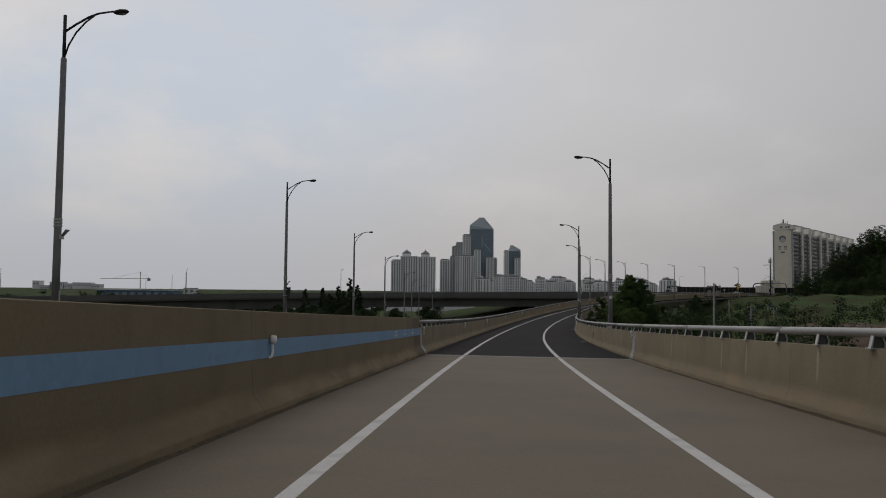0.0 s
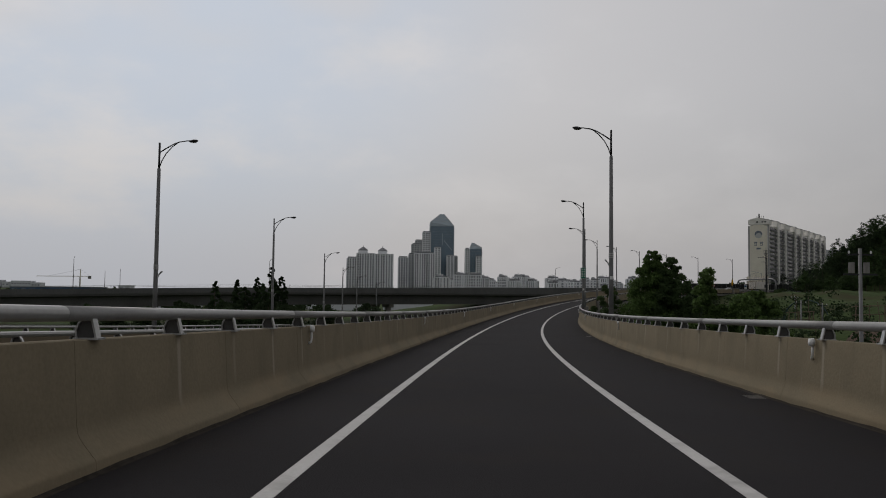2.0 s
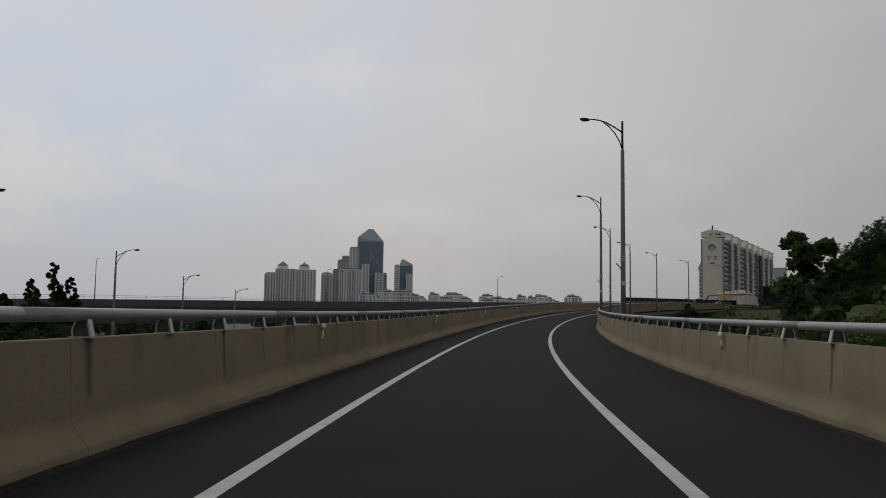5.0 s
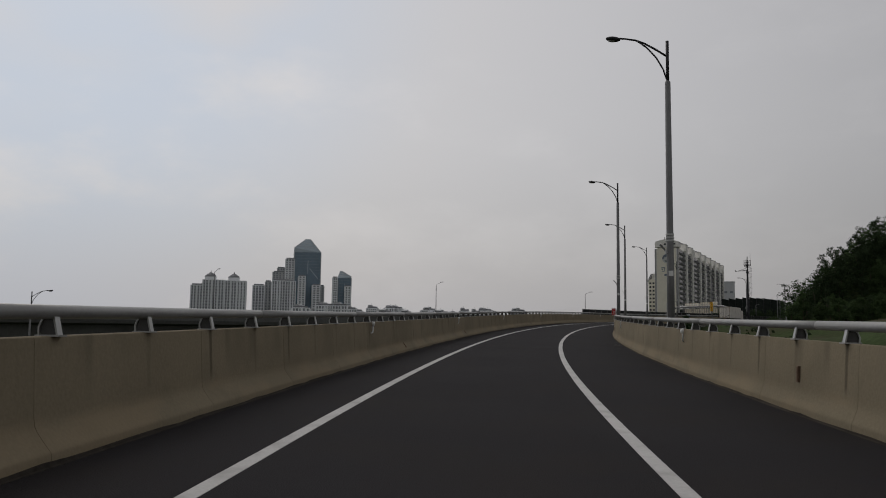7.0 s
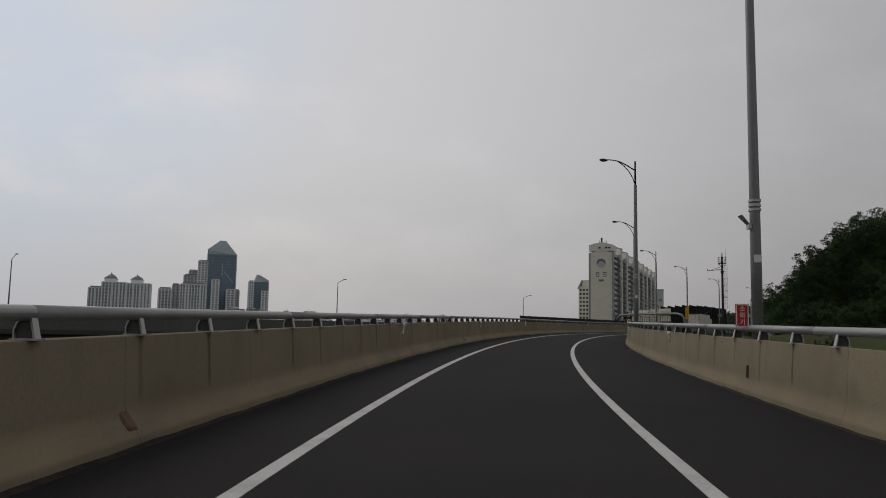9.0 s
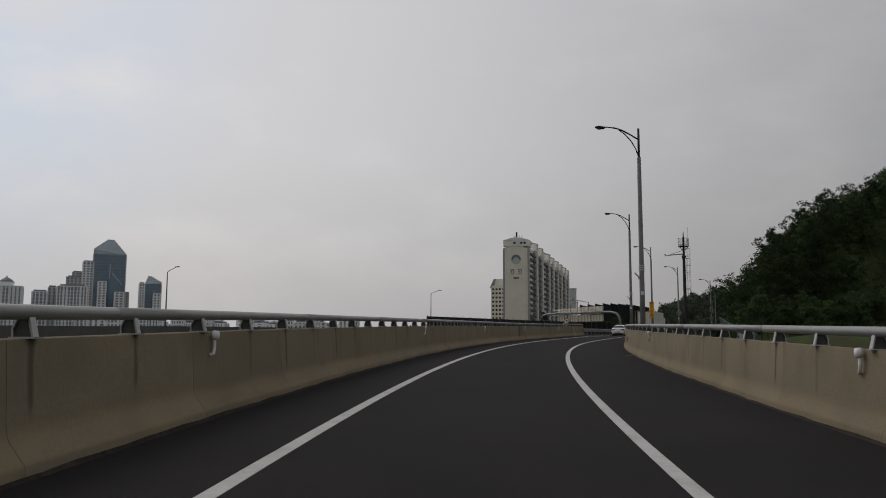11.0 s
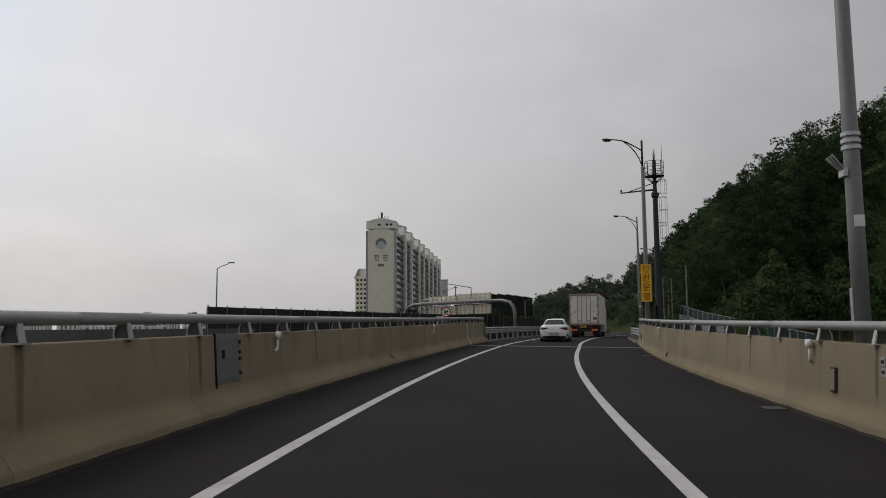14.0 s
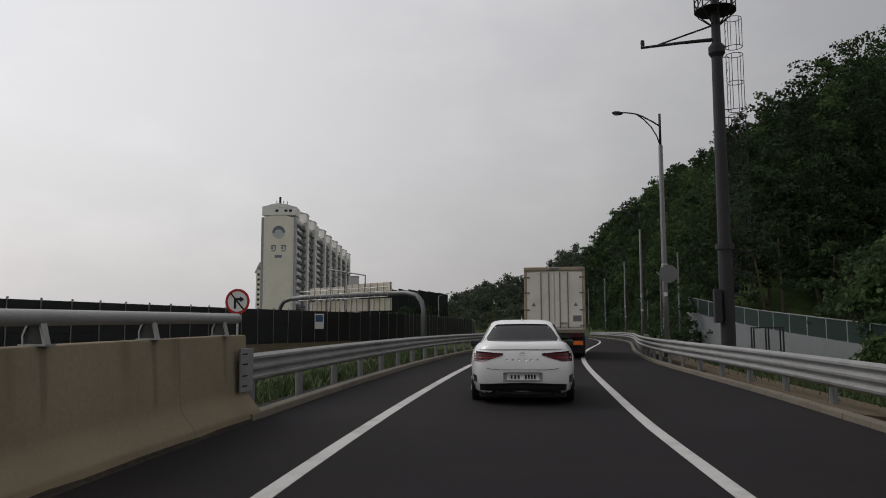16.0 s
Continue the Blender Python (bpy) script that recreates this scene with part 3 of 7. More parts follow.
def land(x, y):
    """The ground's height at arrays of places."""
    x, y = np.atleast_1d(np.asarray(x, float)), np.atleast_1d(np.asarray(y, float))
    s, lat, rz = np.zeros_like(x), np.zeros_like(x), np.zeros_like(x)
    for i in range(0, len(x), 4000):
        xx, yy = x[i:i + 4000, None], y[i:i + 4000, None]
        k = np.argmin((RX[None, ::2] - xx) ** 2 + (RY[None, ::2] - yy) ** 2, axis=1) * 2
        s[i:i + 4000], rz[i:i + 4000] = S[k], RZ[k]
        lat[i:i + 4000] = (xx[:, 0] - RX[k]) * np.cos(HEAD[k]) - (yy[:, 0] - RY[k]) * np.sin(HEAD[k])
    rise = smooth(225, 292, s) * np.maximum(smooth(-150, -75, lat), smooth(330, 430, s))
    base = -11.5 + rise * (rz - 0.42 + 11.5)
    d = np.stack((x - HILL_O[0], y - HILL_O[1]))
    a, b = HILL_U @ d, HILL_V @ d
    b = b - 0.00075 * np.clip(a, 0, 330) ** 2 * 0.35 - 3
    edge = 3 + 0.5 * np.clip(b, 0, 60)
    hill = smooth(edge, edge + 14, a) * 34 * (1 - np.exp(-np.clip(b, 0, None) / (24 - 12 * smooth(60, 160, a)))) * smooth(900, 500, a) * np.where(s > 318, smooth(4, 16, lat), 1.0)
    hill = hill - 2.2 * smooth(15, 26, b) * (1 - smooth(27, 38, b)) * smooth(85, 45, a) * smooth(edge, edge + 14, a)
    far = 27 * np.exp(-(((x - 505) * 0.72 + (y - 700) * 0.69) / 90) ** 2 - (((x - 505) * 0.69 - (y - 700) * 0.72) / 60) ** 2)
    # the meadow right of the ramp lies almost at the road's level further on; left of the road's end the verge falls away
    meadow = smooth(120, 215, s) * smooth(10, 34, lat) * 0.84 * (1 - rise)
    base = base + meadow * (rz - 0.42 + 11.5) - 0.9 * rise * smooth(-5.5, -11, lat)
    plots = 4.5 * smooth(190, 150, y) * np.exp(-((x - 70) / 30) ** 2 - ((y - 160) / 25) ** 2) * smooth(11, 24, np.abs(lat))
    rough = ripple(x, y) * np.where(b > 2, 1.0, 0.12) * smooth(7, 14, np.abs(lat))
    return base + hill + plots + np.where(s > 330, far, 0) + rough


def spaced(lo, hi, near, step):
    """Grid lines: close together near the place, wide far off."""
    mid = list(np.arange(near[0], near[1] + 0.1, step))
    out, d = [near[1]], step
    while out[-1] < hi:
        d *= 1.35
        out.append(out[-1] + d)
    low, d = [near[0]], step
    while low[-1] > lo:
        d *= 1.35
        low.append(low[-1] - d)
    return np.array(low[:0:-1] + mid + out[1:])


gx, gy = spaced(-3500, 4000, (-60, 320), 4.0), spaced(-2500, 4500, (-60, 560), 4.0)
GX, GY = np.meshgrid(gx, gy)
GZ = land(GX.ravel(), GY.ravel())
nx, ny = len(gx), len(gy)
g_verts = np.stack((GX.ravel(), GY.ravel(), GZ), 1)
g_faces = [(j * nx + i, j * nx + i + 1, (j + 1) * nx + i + 1, (j + 1) * nx + i) for j in range(ny - 1) for i in range(nx - 1)]
ground = mesh_ob("ground", g_verts, g_faces, GROUND, smooth=True)
tagged(ground, "rough grassy and bare brown ground below the bridges", "ground", kind="structure")


# ---- foliage ----
def leaf_cards(centres, radii, count, size, seed, squash=0.85, flat=0.35):
    """Small bent leaf clumps scattered through the outer shell of each ball."""
    rng = np.random.default_rng(seed)
    c = np.repeat(np.asarray(centres, float), count, axis=0)
    r = np.repeat(np.asarray(radii, float), count)
    k = len(c)
    d = rng.normal(size=(k, 3))
    d /= np.linalg.norm(d, axis=1)[:, None]
    d[:, 2] = np.where(d[:, 2] < -0.5, -d[:, 2] * 0.6, d[:, 2])
    p = c + d * (r * (0.22 + 0.98 * rng.random(k) ** 0.75))[:, None] * np.array((1, 1, squash))
    nrm = d + rng.normal(size=(k, 3)) * 1.1
    nrm[:, 2] += flat
    nrm /= np.linalg.norm(nrm, axis=1)[:, None]
    t = np.cross(nrm, rng.normal(size=(k, 3)))
    t /= np.linalg.norm(t, axis=1)[:, None]
    u = np.cross(nrm, t)
    w = size * (0.6 + 0.8 * rng.random(k))[:, None]
    h = w * (0.55 + 0.35 * rng.random(k))[:, None]
    a, b = p - t * w, p + t * w
    tip1, tip2 = p + u * h + nrm * w * 0.2, p - u * h + nrm * w * 0.2
    v = np.stack((a, tip2, b, tip1), 1).reshape(-1, 3)
    return v


def cards_mesh(name, v, mat):
    me = bpy.data.meshes.new(name)
    k = len(v) // 4
    me.vertices.add(4 * k)
    me.vertices.foreach_set("co", v.astype(np.float32).ravel())
    me.loops.add(4 * k)
    me.loops.foreach_set("vertex_index", np.arange(4 * k, dtype=np.int32))
    me.polygons.add(k)
    me.polygons.foreach_set("loop_start", np.arange(0, 4 * k, 4, dtype=np.int32))
    me.update(calc_edges=True)
    me.validate()
    me.materials.append(mat)
    return me


def crown_balls(rng, height, spread, low=0.3, count=16, pointed=False):
    """Centres and radii of the clumps of one crown."""
    cs, rs = [], []
    for i in range(count):
        f = low + (1 - low) * (i + 0.5) / count
        w = spread * ((1 - (f - low) / (1 - low)) ** pointed * 0.9 + 0.08 if pointed else math.sin(math.pi * min(0.97, 0.22 + 0.78 * (f - low) / (1 - low))) ** 0.7)
        a, q = rng.random() * 6.28, math.sqrt(rng.random()) * w * (1.08 if pointed else 0.75)
        cs.append((q * math.cos(a), q * math.sin(a), f * height - spread * 0.12))
        rs.append(max(0.25, w * (0.42 + 0.25 * rng.random())) if not pointed else max(0.2 if pointed > 0.75 else 0.32, w * (0.34 if pointed > 0.75 else 0.24)) * (0.55 + 0.6 * rng.random()))
    return cs, rs


def tree(name, height, spread, mat, seed, label, category="tree", low=0.3, balls=16, cards=110, size=0.3, pointed=False, trunk=0.16, limbs=6):
    rng = np.random.default_rng(seed)
    e = tagged(empty(name), label, category)
    cs, rs = crown_balls(rng, height, spread, low, balls, pointed)
    cm = cards_mesh("crown", leaf_cards(cs, rs, cards, size, seed + 5), mat)
    c = new("crown", cm)
    c.parent = e
    bm = bmesh.new()
    top = height * 0.86
    lean = rng.normal(size=2) * 0.02 * height
    tube(bm, [(0, 0, -0.6), (lean[0] * 0.2, lean[1] * 0.2, height * 0.25), (lean[0] * 0.6, lean[1] * 0.6, height * 0.55), (lean[0], lean[1], top)],
         [trunk * 1.25, trunk, trunk * 0.65, trunk * 0.15], 8)
    for i in range(limbs):
        f = low + 0.1 + 0.45 * i / max(1, limbs)
        j = cs[(i * 3 + 1) % len(cs)]
        tube(bm, [(lean[0] * f, lean[1] * f, height * f * 0.8), (j[0] * 0.5, j[1] * 0.5, (height * f * 0.8 + j[2]) / 2 + 0.2), j], [trunk * 0.45, trunk * 0.3, trunk * 0.1], 6)
    part("trunk", bm, BARK, e)
    return e


def plant(ob, x, y, z, turn_by=0.0, scale=1.0):
    ob.matrix_basis = Matrix.Translation((x, y, z)) @ Matrix.Rotation(turn_by, 4, "Z") @ Matrix.Scale(scale, 4)
    return ob


# woods on the hill: too many to count
rng_w = np.random.default_rng(11)


def woods(name, places, radius, cards, size, mat, seed, label):
    x, y = places[:, 0], places[:, 1]
    z = land(x, y)
    rr = radius * (0.7 + 0.6 * rng_w.random(len(x)))
    hh = rr * (1.5 + 1.0 * rng_w.random(len(x)))
    low = leaf_cards(np.stack((x, y, z + hh * 0.75), 1), rr, cards // 2, size, seed, 0.9)
    off = rng_w.normal(size=(len(x), 2)) * radius * 0.25
    up = leaf_cards(np.stack((x + off[:, 0], y + off[:, 1], z + hh * 1.45), 1), rr * 0.72, cards - cards // 2, size, seed + 1, 1.15)
    ob = new(name, cards_mesh(name, np.concatenate((low, up)), mat))
    return tagged(ob, label, "woods", kind="stuff")


def apron_places(gap):
    """Level ground between the fence and the hill's foot."""
    k = int(75 * 62 / gap ** 2)
    a, b = -25 + 75 * rng_w.random(k), 6 + 62 * rng_w.random(k)
    keep = (a > -15 + 0.55 * b) & (a < 12 + 0.5 * b)
    a, b = a[keep], b[keep]
    return HILL_O + a[:, None] * HILL_U + b[:, None] * HILL_V


def hill_places(a0, a1, b0, b1, gap):
    k = int((a1 - a0) * (b1 - b0) / gap ** 2)
    a, b = a0 + (a1 - a0) * rng_w.random(k), b0 + (b1 - b0) * rng_w.random(k)
    b = b + 0.00075 * np.clip(a, 0, 330) ** 2 * 0.35
    keep = a > 5 + 0.5 * np.clip(b, 0, 60)
    a, b = a[keep], b[keep]
    p = HILL_O + a[:, None] * HILL_U + b[:, None] * HILL_V
    return p[[nearest_s(x, y)[1] > 8.0 for x, y in p]]


def forest(name, places, tall, spread, balls, cards, size, mat, seed, label, low=0.12, bare=False):
    """Many trees in one mesh: each crown is a heap of leaf clumps on a bare trunk, with gaps between neighbours."""
    rng = np.random.default_rng(seed)
    k = len(places)
    x, y = np.repeat(places[:, 0], balls), np.repeat(places[:, 1], balls)
    foot = land(places[:, 0], places[:, 1])
    high = tall * (0.82 + 0.36 * rng.random(k))
    wide = spread * (0.7 + 0.5 * rng.random(k)) * (high / tall) ** 0.5
    f = np.tile((np.arange(balls) + 0.5) / balls, k)
    h, w = np.repeat(high, balls), np.repeat(wide, balls)
    shape = np.sin(np.pi * np.clip(0.20 + 0.74 * f, 0, 0.97)) ** 0.75
    a, q = rng.random(k * balls) * 6.283, np.sqrt(rng.random(k * balls)) * w * shape * 0.9
    cz = np.repeat(foot, balls) + h * (low + (0.96 - low) * f)
    centres = np.stack((x + q * np.cos(a), y + q * np.sin(a), cz), 1)
    radii = w * (0.24 + 0.2 * rng.random(k * balls))
    ob = new(name, cards_mesh(name, leaf_cards(centres, radii, cards, size, seed + 1, 0.75, 0.6), mat))
    if bare:
        vs, fs = [], []
        for i in range(k):
            r, lean = 0.10 + 0.05 * rng.random(), rng.normal(size=2) * 0.6
            for z, rr, g in ((foot[i] - 0.5, r, 0.0), (foot[i] + high[i] * 0.8, r * 0.35, 1.0)):
                vs += [(places[i, 0] + lean[0] * g + rr * math.cos(1.2566 * j), places[i, 1] + lean[1] * g + rr * math.sin(1.2566 * j), z) for j in range(5)]
            o = i * 10
            fs += [(o + j, o + (j + 1) % 5, o + 5 + (j + 1) % 5, o + 5 + j) for j in range(5)]
        tagged(mesh_ob(name + "_trunks", vs, fs, BARK, smooth=True), "slim bare trunks of the trees on the slope", "tree trunks", kind="stuff")
    return tagged(ob, label, "woods", kind="stuff")


forest("hill_woods", hill_places(0, 80, 3, 64, 3.7), 9.6, 2.6, 15, 60, 0.15, LEAF_DARK, 21, "dense dark green broadleaf woods on a steep hill")
forest("hill_woods_light", hill_places(0, 80, 3, 60, 6.2), 9.8, 2.7, 15, 60, 0.15, LEAF, 22, "lighter green treetops among dark woods on the hill")
woods("hill_scrub", hill_places(0, 90, 0, 30, 3.0), 1.1, 240, 0.13, LEAF_DARK, 26, "dark scrub along the foot of the hill")
slope_k = 520
slope_s, slope_l = 352 + 130 * rng_w.random(slope_k), 8.5 + 16 * rng_w.random(slope_k)
slope_h = np.interp(slope_s, S, HEAD)
slope_p = np.stack((np.interp(slope_s, S, RX) + slope_l * np.cos(slope_h), np.interp(slope_s, S, RY) - slope_l * np.sin(slope_h)), 1)
bank_s, bank_l = 336 + 140 * rng_w.random(330), 6.6 + 3.2 * rng_w.random(330)
bank_h = np.interp(bank_s, S, HEAD)
bank_p = np.stack((np.interp(bank_s, S, RX) + bank_l * np.cos(bank_h), np.interp(bank_s, S, RY) - bank_l * np.sin(bank_h)), 1)
woods("bank_scrub", bank_p, 0.6, 160, 0.1, LEAF_DARK, 38, "low dark scrub on the bank beside the road")
woods("slope_scrub", slope_p, 1.5, 220, 0.16, LEAF_DARK, 36, "dark scrub on the slope beside the road")
forest("hill_woods_beyond", hill_places(80, 330, 2, 60, 5.2), 9.5, 3.0, 11, 34, 0.3, LEAF_DARK, 23, "dark wooded slope running on beside the road")
forest("hill_woods_beyond_light", hill_places(80, 330, 1, 45, 9), 9.0, 3.0, 11, 34, 0.28, LEAF, 24, "lighter trees on the slope beside the road")
forest("foot_woods", apron_places(3.4), 6.0, 2.0, 12, 60, 0.13, LEAF_DARK, 27, "dark young woods on the level ground below the hill", 0.3, True)
forest("foot_woods_light", apron_places(6.5), 6.2, 2.0, 12, 60, 0.13, LEAF, 28, "lighter young trees below the hill", 0.3, True)
# the ridge looks hazy only through its paler leaf colour
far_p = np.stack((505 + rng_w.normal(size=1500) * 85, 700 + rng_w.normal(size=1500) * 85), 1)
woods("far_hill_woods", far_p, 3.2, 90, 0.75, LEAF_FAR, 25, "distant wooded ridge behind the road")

scrub_k = 420
scrub_s, scrub_l = 60 + 200 * rng_w.random(scrub_k), 16 + 95 * rng_w.random(scrub_k) ** 1.2
scrub_p = np.stack((np.interp(scrub_s, S, RX) + scrub_l * np.cos(np.interp(scrub_s, S, HEAD)), np.interp(scrub_s, S, RY) - scrub_l * np.sin(np.interp(scrub_s, S, HEAD))), 1)
scrub_p = scrub_p[land(scrub_p[:, 0], scrub_p[:, 1]) < -6.5]
woods("low_scrub", scrub_p, 1.5, 150, 0.2, LEAF_DARK, 29, "dark scrub on the low ground beside the ramp")

beyond_p = np.stack((-260 + 235 * rng_w.random(260), 310 + 90 * rng_w.random(260)), 1)
beyond_p = beyond_p[(beyond_p[:, 1] > 318 + 0.45 * beyond_p[:, 0]) & (land(beyond_p[:, 0], beyond_p[:, 1]) < -9.5)]
woods("trees_beyond_viaduct", beyond_p, 1.9, 90, 0.5, LEAF_DARK, 30, "low dark trees beyond the viaduct")

# ---- street lamps ----
def street_lamp(name="street_lamp"):
    """Foot at z 0; the arm reaches to -x."""
    e = tagged(empty(name), "tall grey steel street lamp with a curved arm", "street lamp", "lamps along the ramp")
    bm = bmesh.new()
    tube(bm, [(0, 0, -0.3), (0, 0, 3), (0, 0, 9.3), (0, 0, 9.34)], [0.128, 0.116, 0.09, 0.075], 14)
    part("pole", bm, POLE_STEEL, e, smooth=True)
    part("pedestal", box_bm((0.22, 0, 0.3), (0.4, 0.6, 1.4), 0.04), GREY_CONCRETE, e, "concrete pedestal behind the parapet")
    bm = bmesh.new()
    tube(bm, [(0, 0, 9.3), (0, 0, 10.72)], 0.055, 10)
    part("top_tube", bm, DARK_STEEL, e, smooth=True)
    bm = bmesh.new()
    tube(bm, [(-0.03, 0, 10.2), (-0.35, 0, 10.42), (-0.75, 0, 10.66), (-1.05, 0, 10.78), (-1.4, 0, 10.84), (-1.62, 0, 10.86)], [0.035, 0.035, 0.035, 0.033, 0.03, 0.03], 8)
    part("arm", bm, DARK_STEEL, e, smooth=True)
    bm = bmesh.new()
    tube(bm, [(-0.03, 0, 9.4), (-0.14, 0, 9.75), (-0.36, 0, 10.15), (-0.66, 0, 10.5), (-0.95, 0, 10.73)], 0.028, 8)
    part("brace", bm, DARK_STEEL, e, smooth=True)
    bm = bmesh.new()
    bmesh.ops.create_uvsphere(bm, u_segments=14, v_segments=8, radius=1, matrix=Matrix.Translation((-1.78, 0, 10.84)) @ Matrix.Rotation(0.12, 4, "Y") @ Matrix.Diagonal((0.25, 0.14, 0.085, 1)))
    head = part("lamp_head", bm, DARK_STEEL, e, "dark oval lamp head", smooth=True)
    bm = bmesh.new()
    bmesh.ops.create_uvsphere(bm, u_segments=12, v_segments=6, radius=1, matrix=Matrix.Translation((-1.8, 0, 10.80)) @ Matrix.Diagonal((0.16, 0.1, 0.06, 1)))
    part("lens", bm, GALV, head, "clear lamp lens", smooth=True)
    for z in (3.98, 4.08, 4.18):
        bm = bmesh.new()
        tube(bm, [(0, 0, z - 0.028), (0, 0, z + 0.028)], 0.135, 14)
        part("clamp_ring", bm, GALV, e)
    bm = bmesh.new()
    for y in (-0.05, 0.0, 0.05):
        tube(bm, [(-0.11, y, 3.62), (-0.32, y * 2.2, 3.86)], 0.022, 6)
    box(bm, (-0.13, 0, 3.62), (0.06, 0.2, 0.12))
    part("flag_holder", bm, GALV, e)
    part("plate", box_bm((0, -0.128, 2.9), (0.15, 0.012, 0.17), 0.003), WHITE_PAINT, e, "small pale number plate")
    part("hatch", box_bm((-0.122, 0, 0.9 + 0.8), (0.02, 0.09, 0.5), 0.006), GALV, e)
    return e


LAMP_S = [13.9, 53.6, 83.5, 113.1, 141.7, 171.8, 200.3, 229.6, 259.75, 289.75, 319.0, 349.0, 379.0, 409.0, 439.0, 469.0]
lamp = street_lamp()
lamps = []
for i, s in enumerate(LAMP_S):
    lat = RIGHT + 0.40 if s < 300 else 5.3
    up = {1: 0.45, 2: 0.25}.get(i, 0.0 if s < 300 else -0.2)
    m = stand(s, lat, up)
    if i == 0:
        lamp.matrix_basis = m
        lamps.append(lamp)
    else:
        lamps.append(copy_thing(lamp, m))

# lamps of the ramp that falls away on the other side, and that ramp
SIDE = [(-15.5, -60.0, 12.4), (-13.4, -6.0, 10.2), (-12.15, 24.8, 8.75), (-10.9, 54.7, 7.55), (-9.6, 85.2, 6.25), (-8.5, 116.0, 5.05), (-7.3, 151.0, 3.5), (-7.0, 180.0, 2.45), (-6.2, 208.0, 1.45), (-3.0, 234.0, 0.5)]
side_y = [p[1] for p in SIDE] + [300, 420]
side_x = [p[0] for p in SIDE] + [6, 40]
side_z = [p[2] - 11.0 for p in SIDE] + [-11.4, -11.4]


def side_along(y, lat, up):
    """A place on the falling ramp: lat to the right of its outer edge."""
    dx = (np.interp(y + 4, side_y, side_x) - np.interp(y - 4, side_y, side_x)) / 8
    k = math.hypot(1, dx)
    return Vector((np.interp(y, side_y, side_x) + lat / k, y - lat * dx / k, np.interp(y, side_y, side_z) + up))


ys = steps(-60, 300, 6)
tagged(strip("side_ramp_road", ys, [(0.3, 0), (8.2, 0), (8.2, -0.9), (6, -1.6), (2, -1.6), (0.3, -0.9)], ASPHALT, place=side_along), "asphalt ramp falling away beside the bridge", "road", kind="structure")
for lat, nm in ((0.1, "side_parapet_outer"), (8.2, "side_parapet_inner")):
    e = tagged(empty(nm), "tan concrete parapet of the falling ramp, with a round rail", "parapet", kind="structure")
    strip("wall", ys, [(lat - 0.2, -0.9), (lat - 0.12, 0.95), (lat + 0.12, 0.95), (lat + 0.2, -0.9)], PARAPET_PLAIN, e, place=side_along)
    strip("rail", ys, [(lat + 0.05 * math.cos(a), 1.19 + 0.05 * math.sin(a)) for a in [2 * math.pi * i / 8 for i in range(8)]], RAIL_STEEL, e, place=side_along)
    for y in np.arange(-30, 200, 2.0):
        shared("post", POST, e, Matrix.Translation(side_along(y, lat, 0.95)) @ Matrix.Rotation(math.pi if lat < 1 else 0, 4, "Z"))
for x, y, z in SIDE[1:]:
    m = Matrix.Translation((x, y, z - 10.75)) @ Matrix.Rotation(math.pi, 4, "Z")
    tagged(copy_thing(lamp, m), group="lamps along the falling ramp")

cb = tagged(empty("control_box", Matrix.Translation((-10.66, 54.6, -0.15))), "black steel control box strapped to a lamp post", "control box")
part("case", box_bm((0, 0, 0), (0.26, 0.3, 0.72), 0.02), DARK_STEEL, cb, "dark steel case")
for dz in (-0.2, 0.2):
    part("strap", box_bm((-0.2, 0, dz), (0.3, 0.34, 0.04), 0.005), GALV, cb)
lb_ = tagged(empty("label_board", stand(12.4, RIGHT + 0.2, 1.255)), "small white lettered board standing on the parapet", "sign")
part("panel", box_bm((0, 0, 0), (0.34, 0.015, 0.13), 0.004), WHITE_PAINT, lb_)
for k in range(4):
    part("writing_bar", box_bm((-0.11 + k * 0.073, -0.010, 0), (0.05, 0.004, 0.06)), POLE_STEEL, lb_)
part("foot", box_bm((0, 0.01, -0.075), (0.05, 0.02, 0.04)), GALV, lb_)

# ---- the main viaduct that crosses behind ----
MAIN = [(-420, 60), (-250, 160), (-126, 225), (-40, 268), (11, 293.5), (57, 317), (104, 346), (137.5, 369), (174, 390), (237, 447), (330, 548), (430, 660)]
main_d = [0.0]
for p, q in zip(MAIN, MAIN[1:]):
    main_d.append(main_d[-1] + math.dist(p, q))
MAIN_Z = [-6.6, -5.5, -3.9, -1.95, -1.75, -1.7, -1.6, -1.4, -1.2, -0.8, -0.4, 0.0]


def main_along(d, lat, up):
    """A place on the main road: lat to the left of its near edge."""
    x, y = np.interp(d, main_d, [p[0] for p in MAIN]), np.interp(d, main_d, [p[1] for p in MAIN])
    x1, y1 = np.interp(d + 12, main_d, [p[0] for p in MAIN]), np.interp(d + 12, main_d, [p[1] for p in MAIN])
    x0, y0 = np.interp(d - 12, main_d, [p[0] for p in MAIN]), np.interp(d - 12, main_d, [p[1] for p in MAIN])
    k = math.hypot(x1 - x0, y1 - y0)
    return Vector((x - lat * (y1 - y0) / k, y + lat * (x1 - x0) / k, np.interp(d, main_d, MAIN_Z) + up))


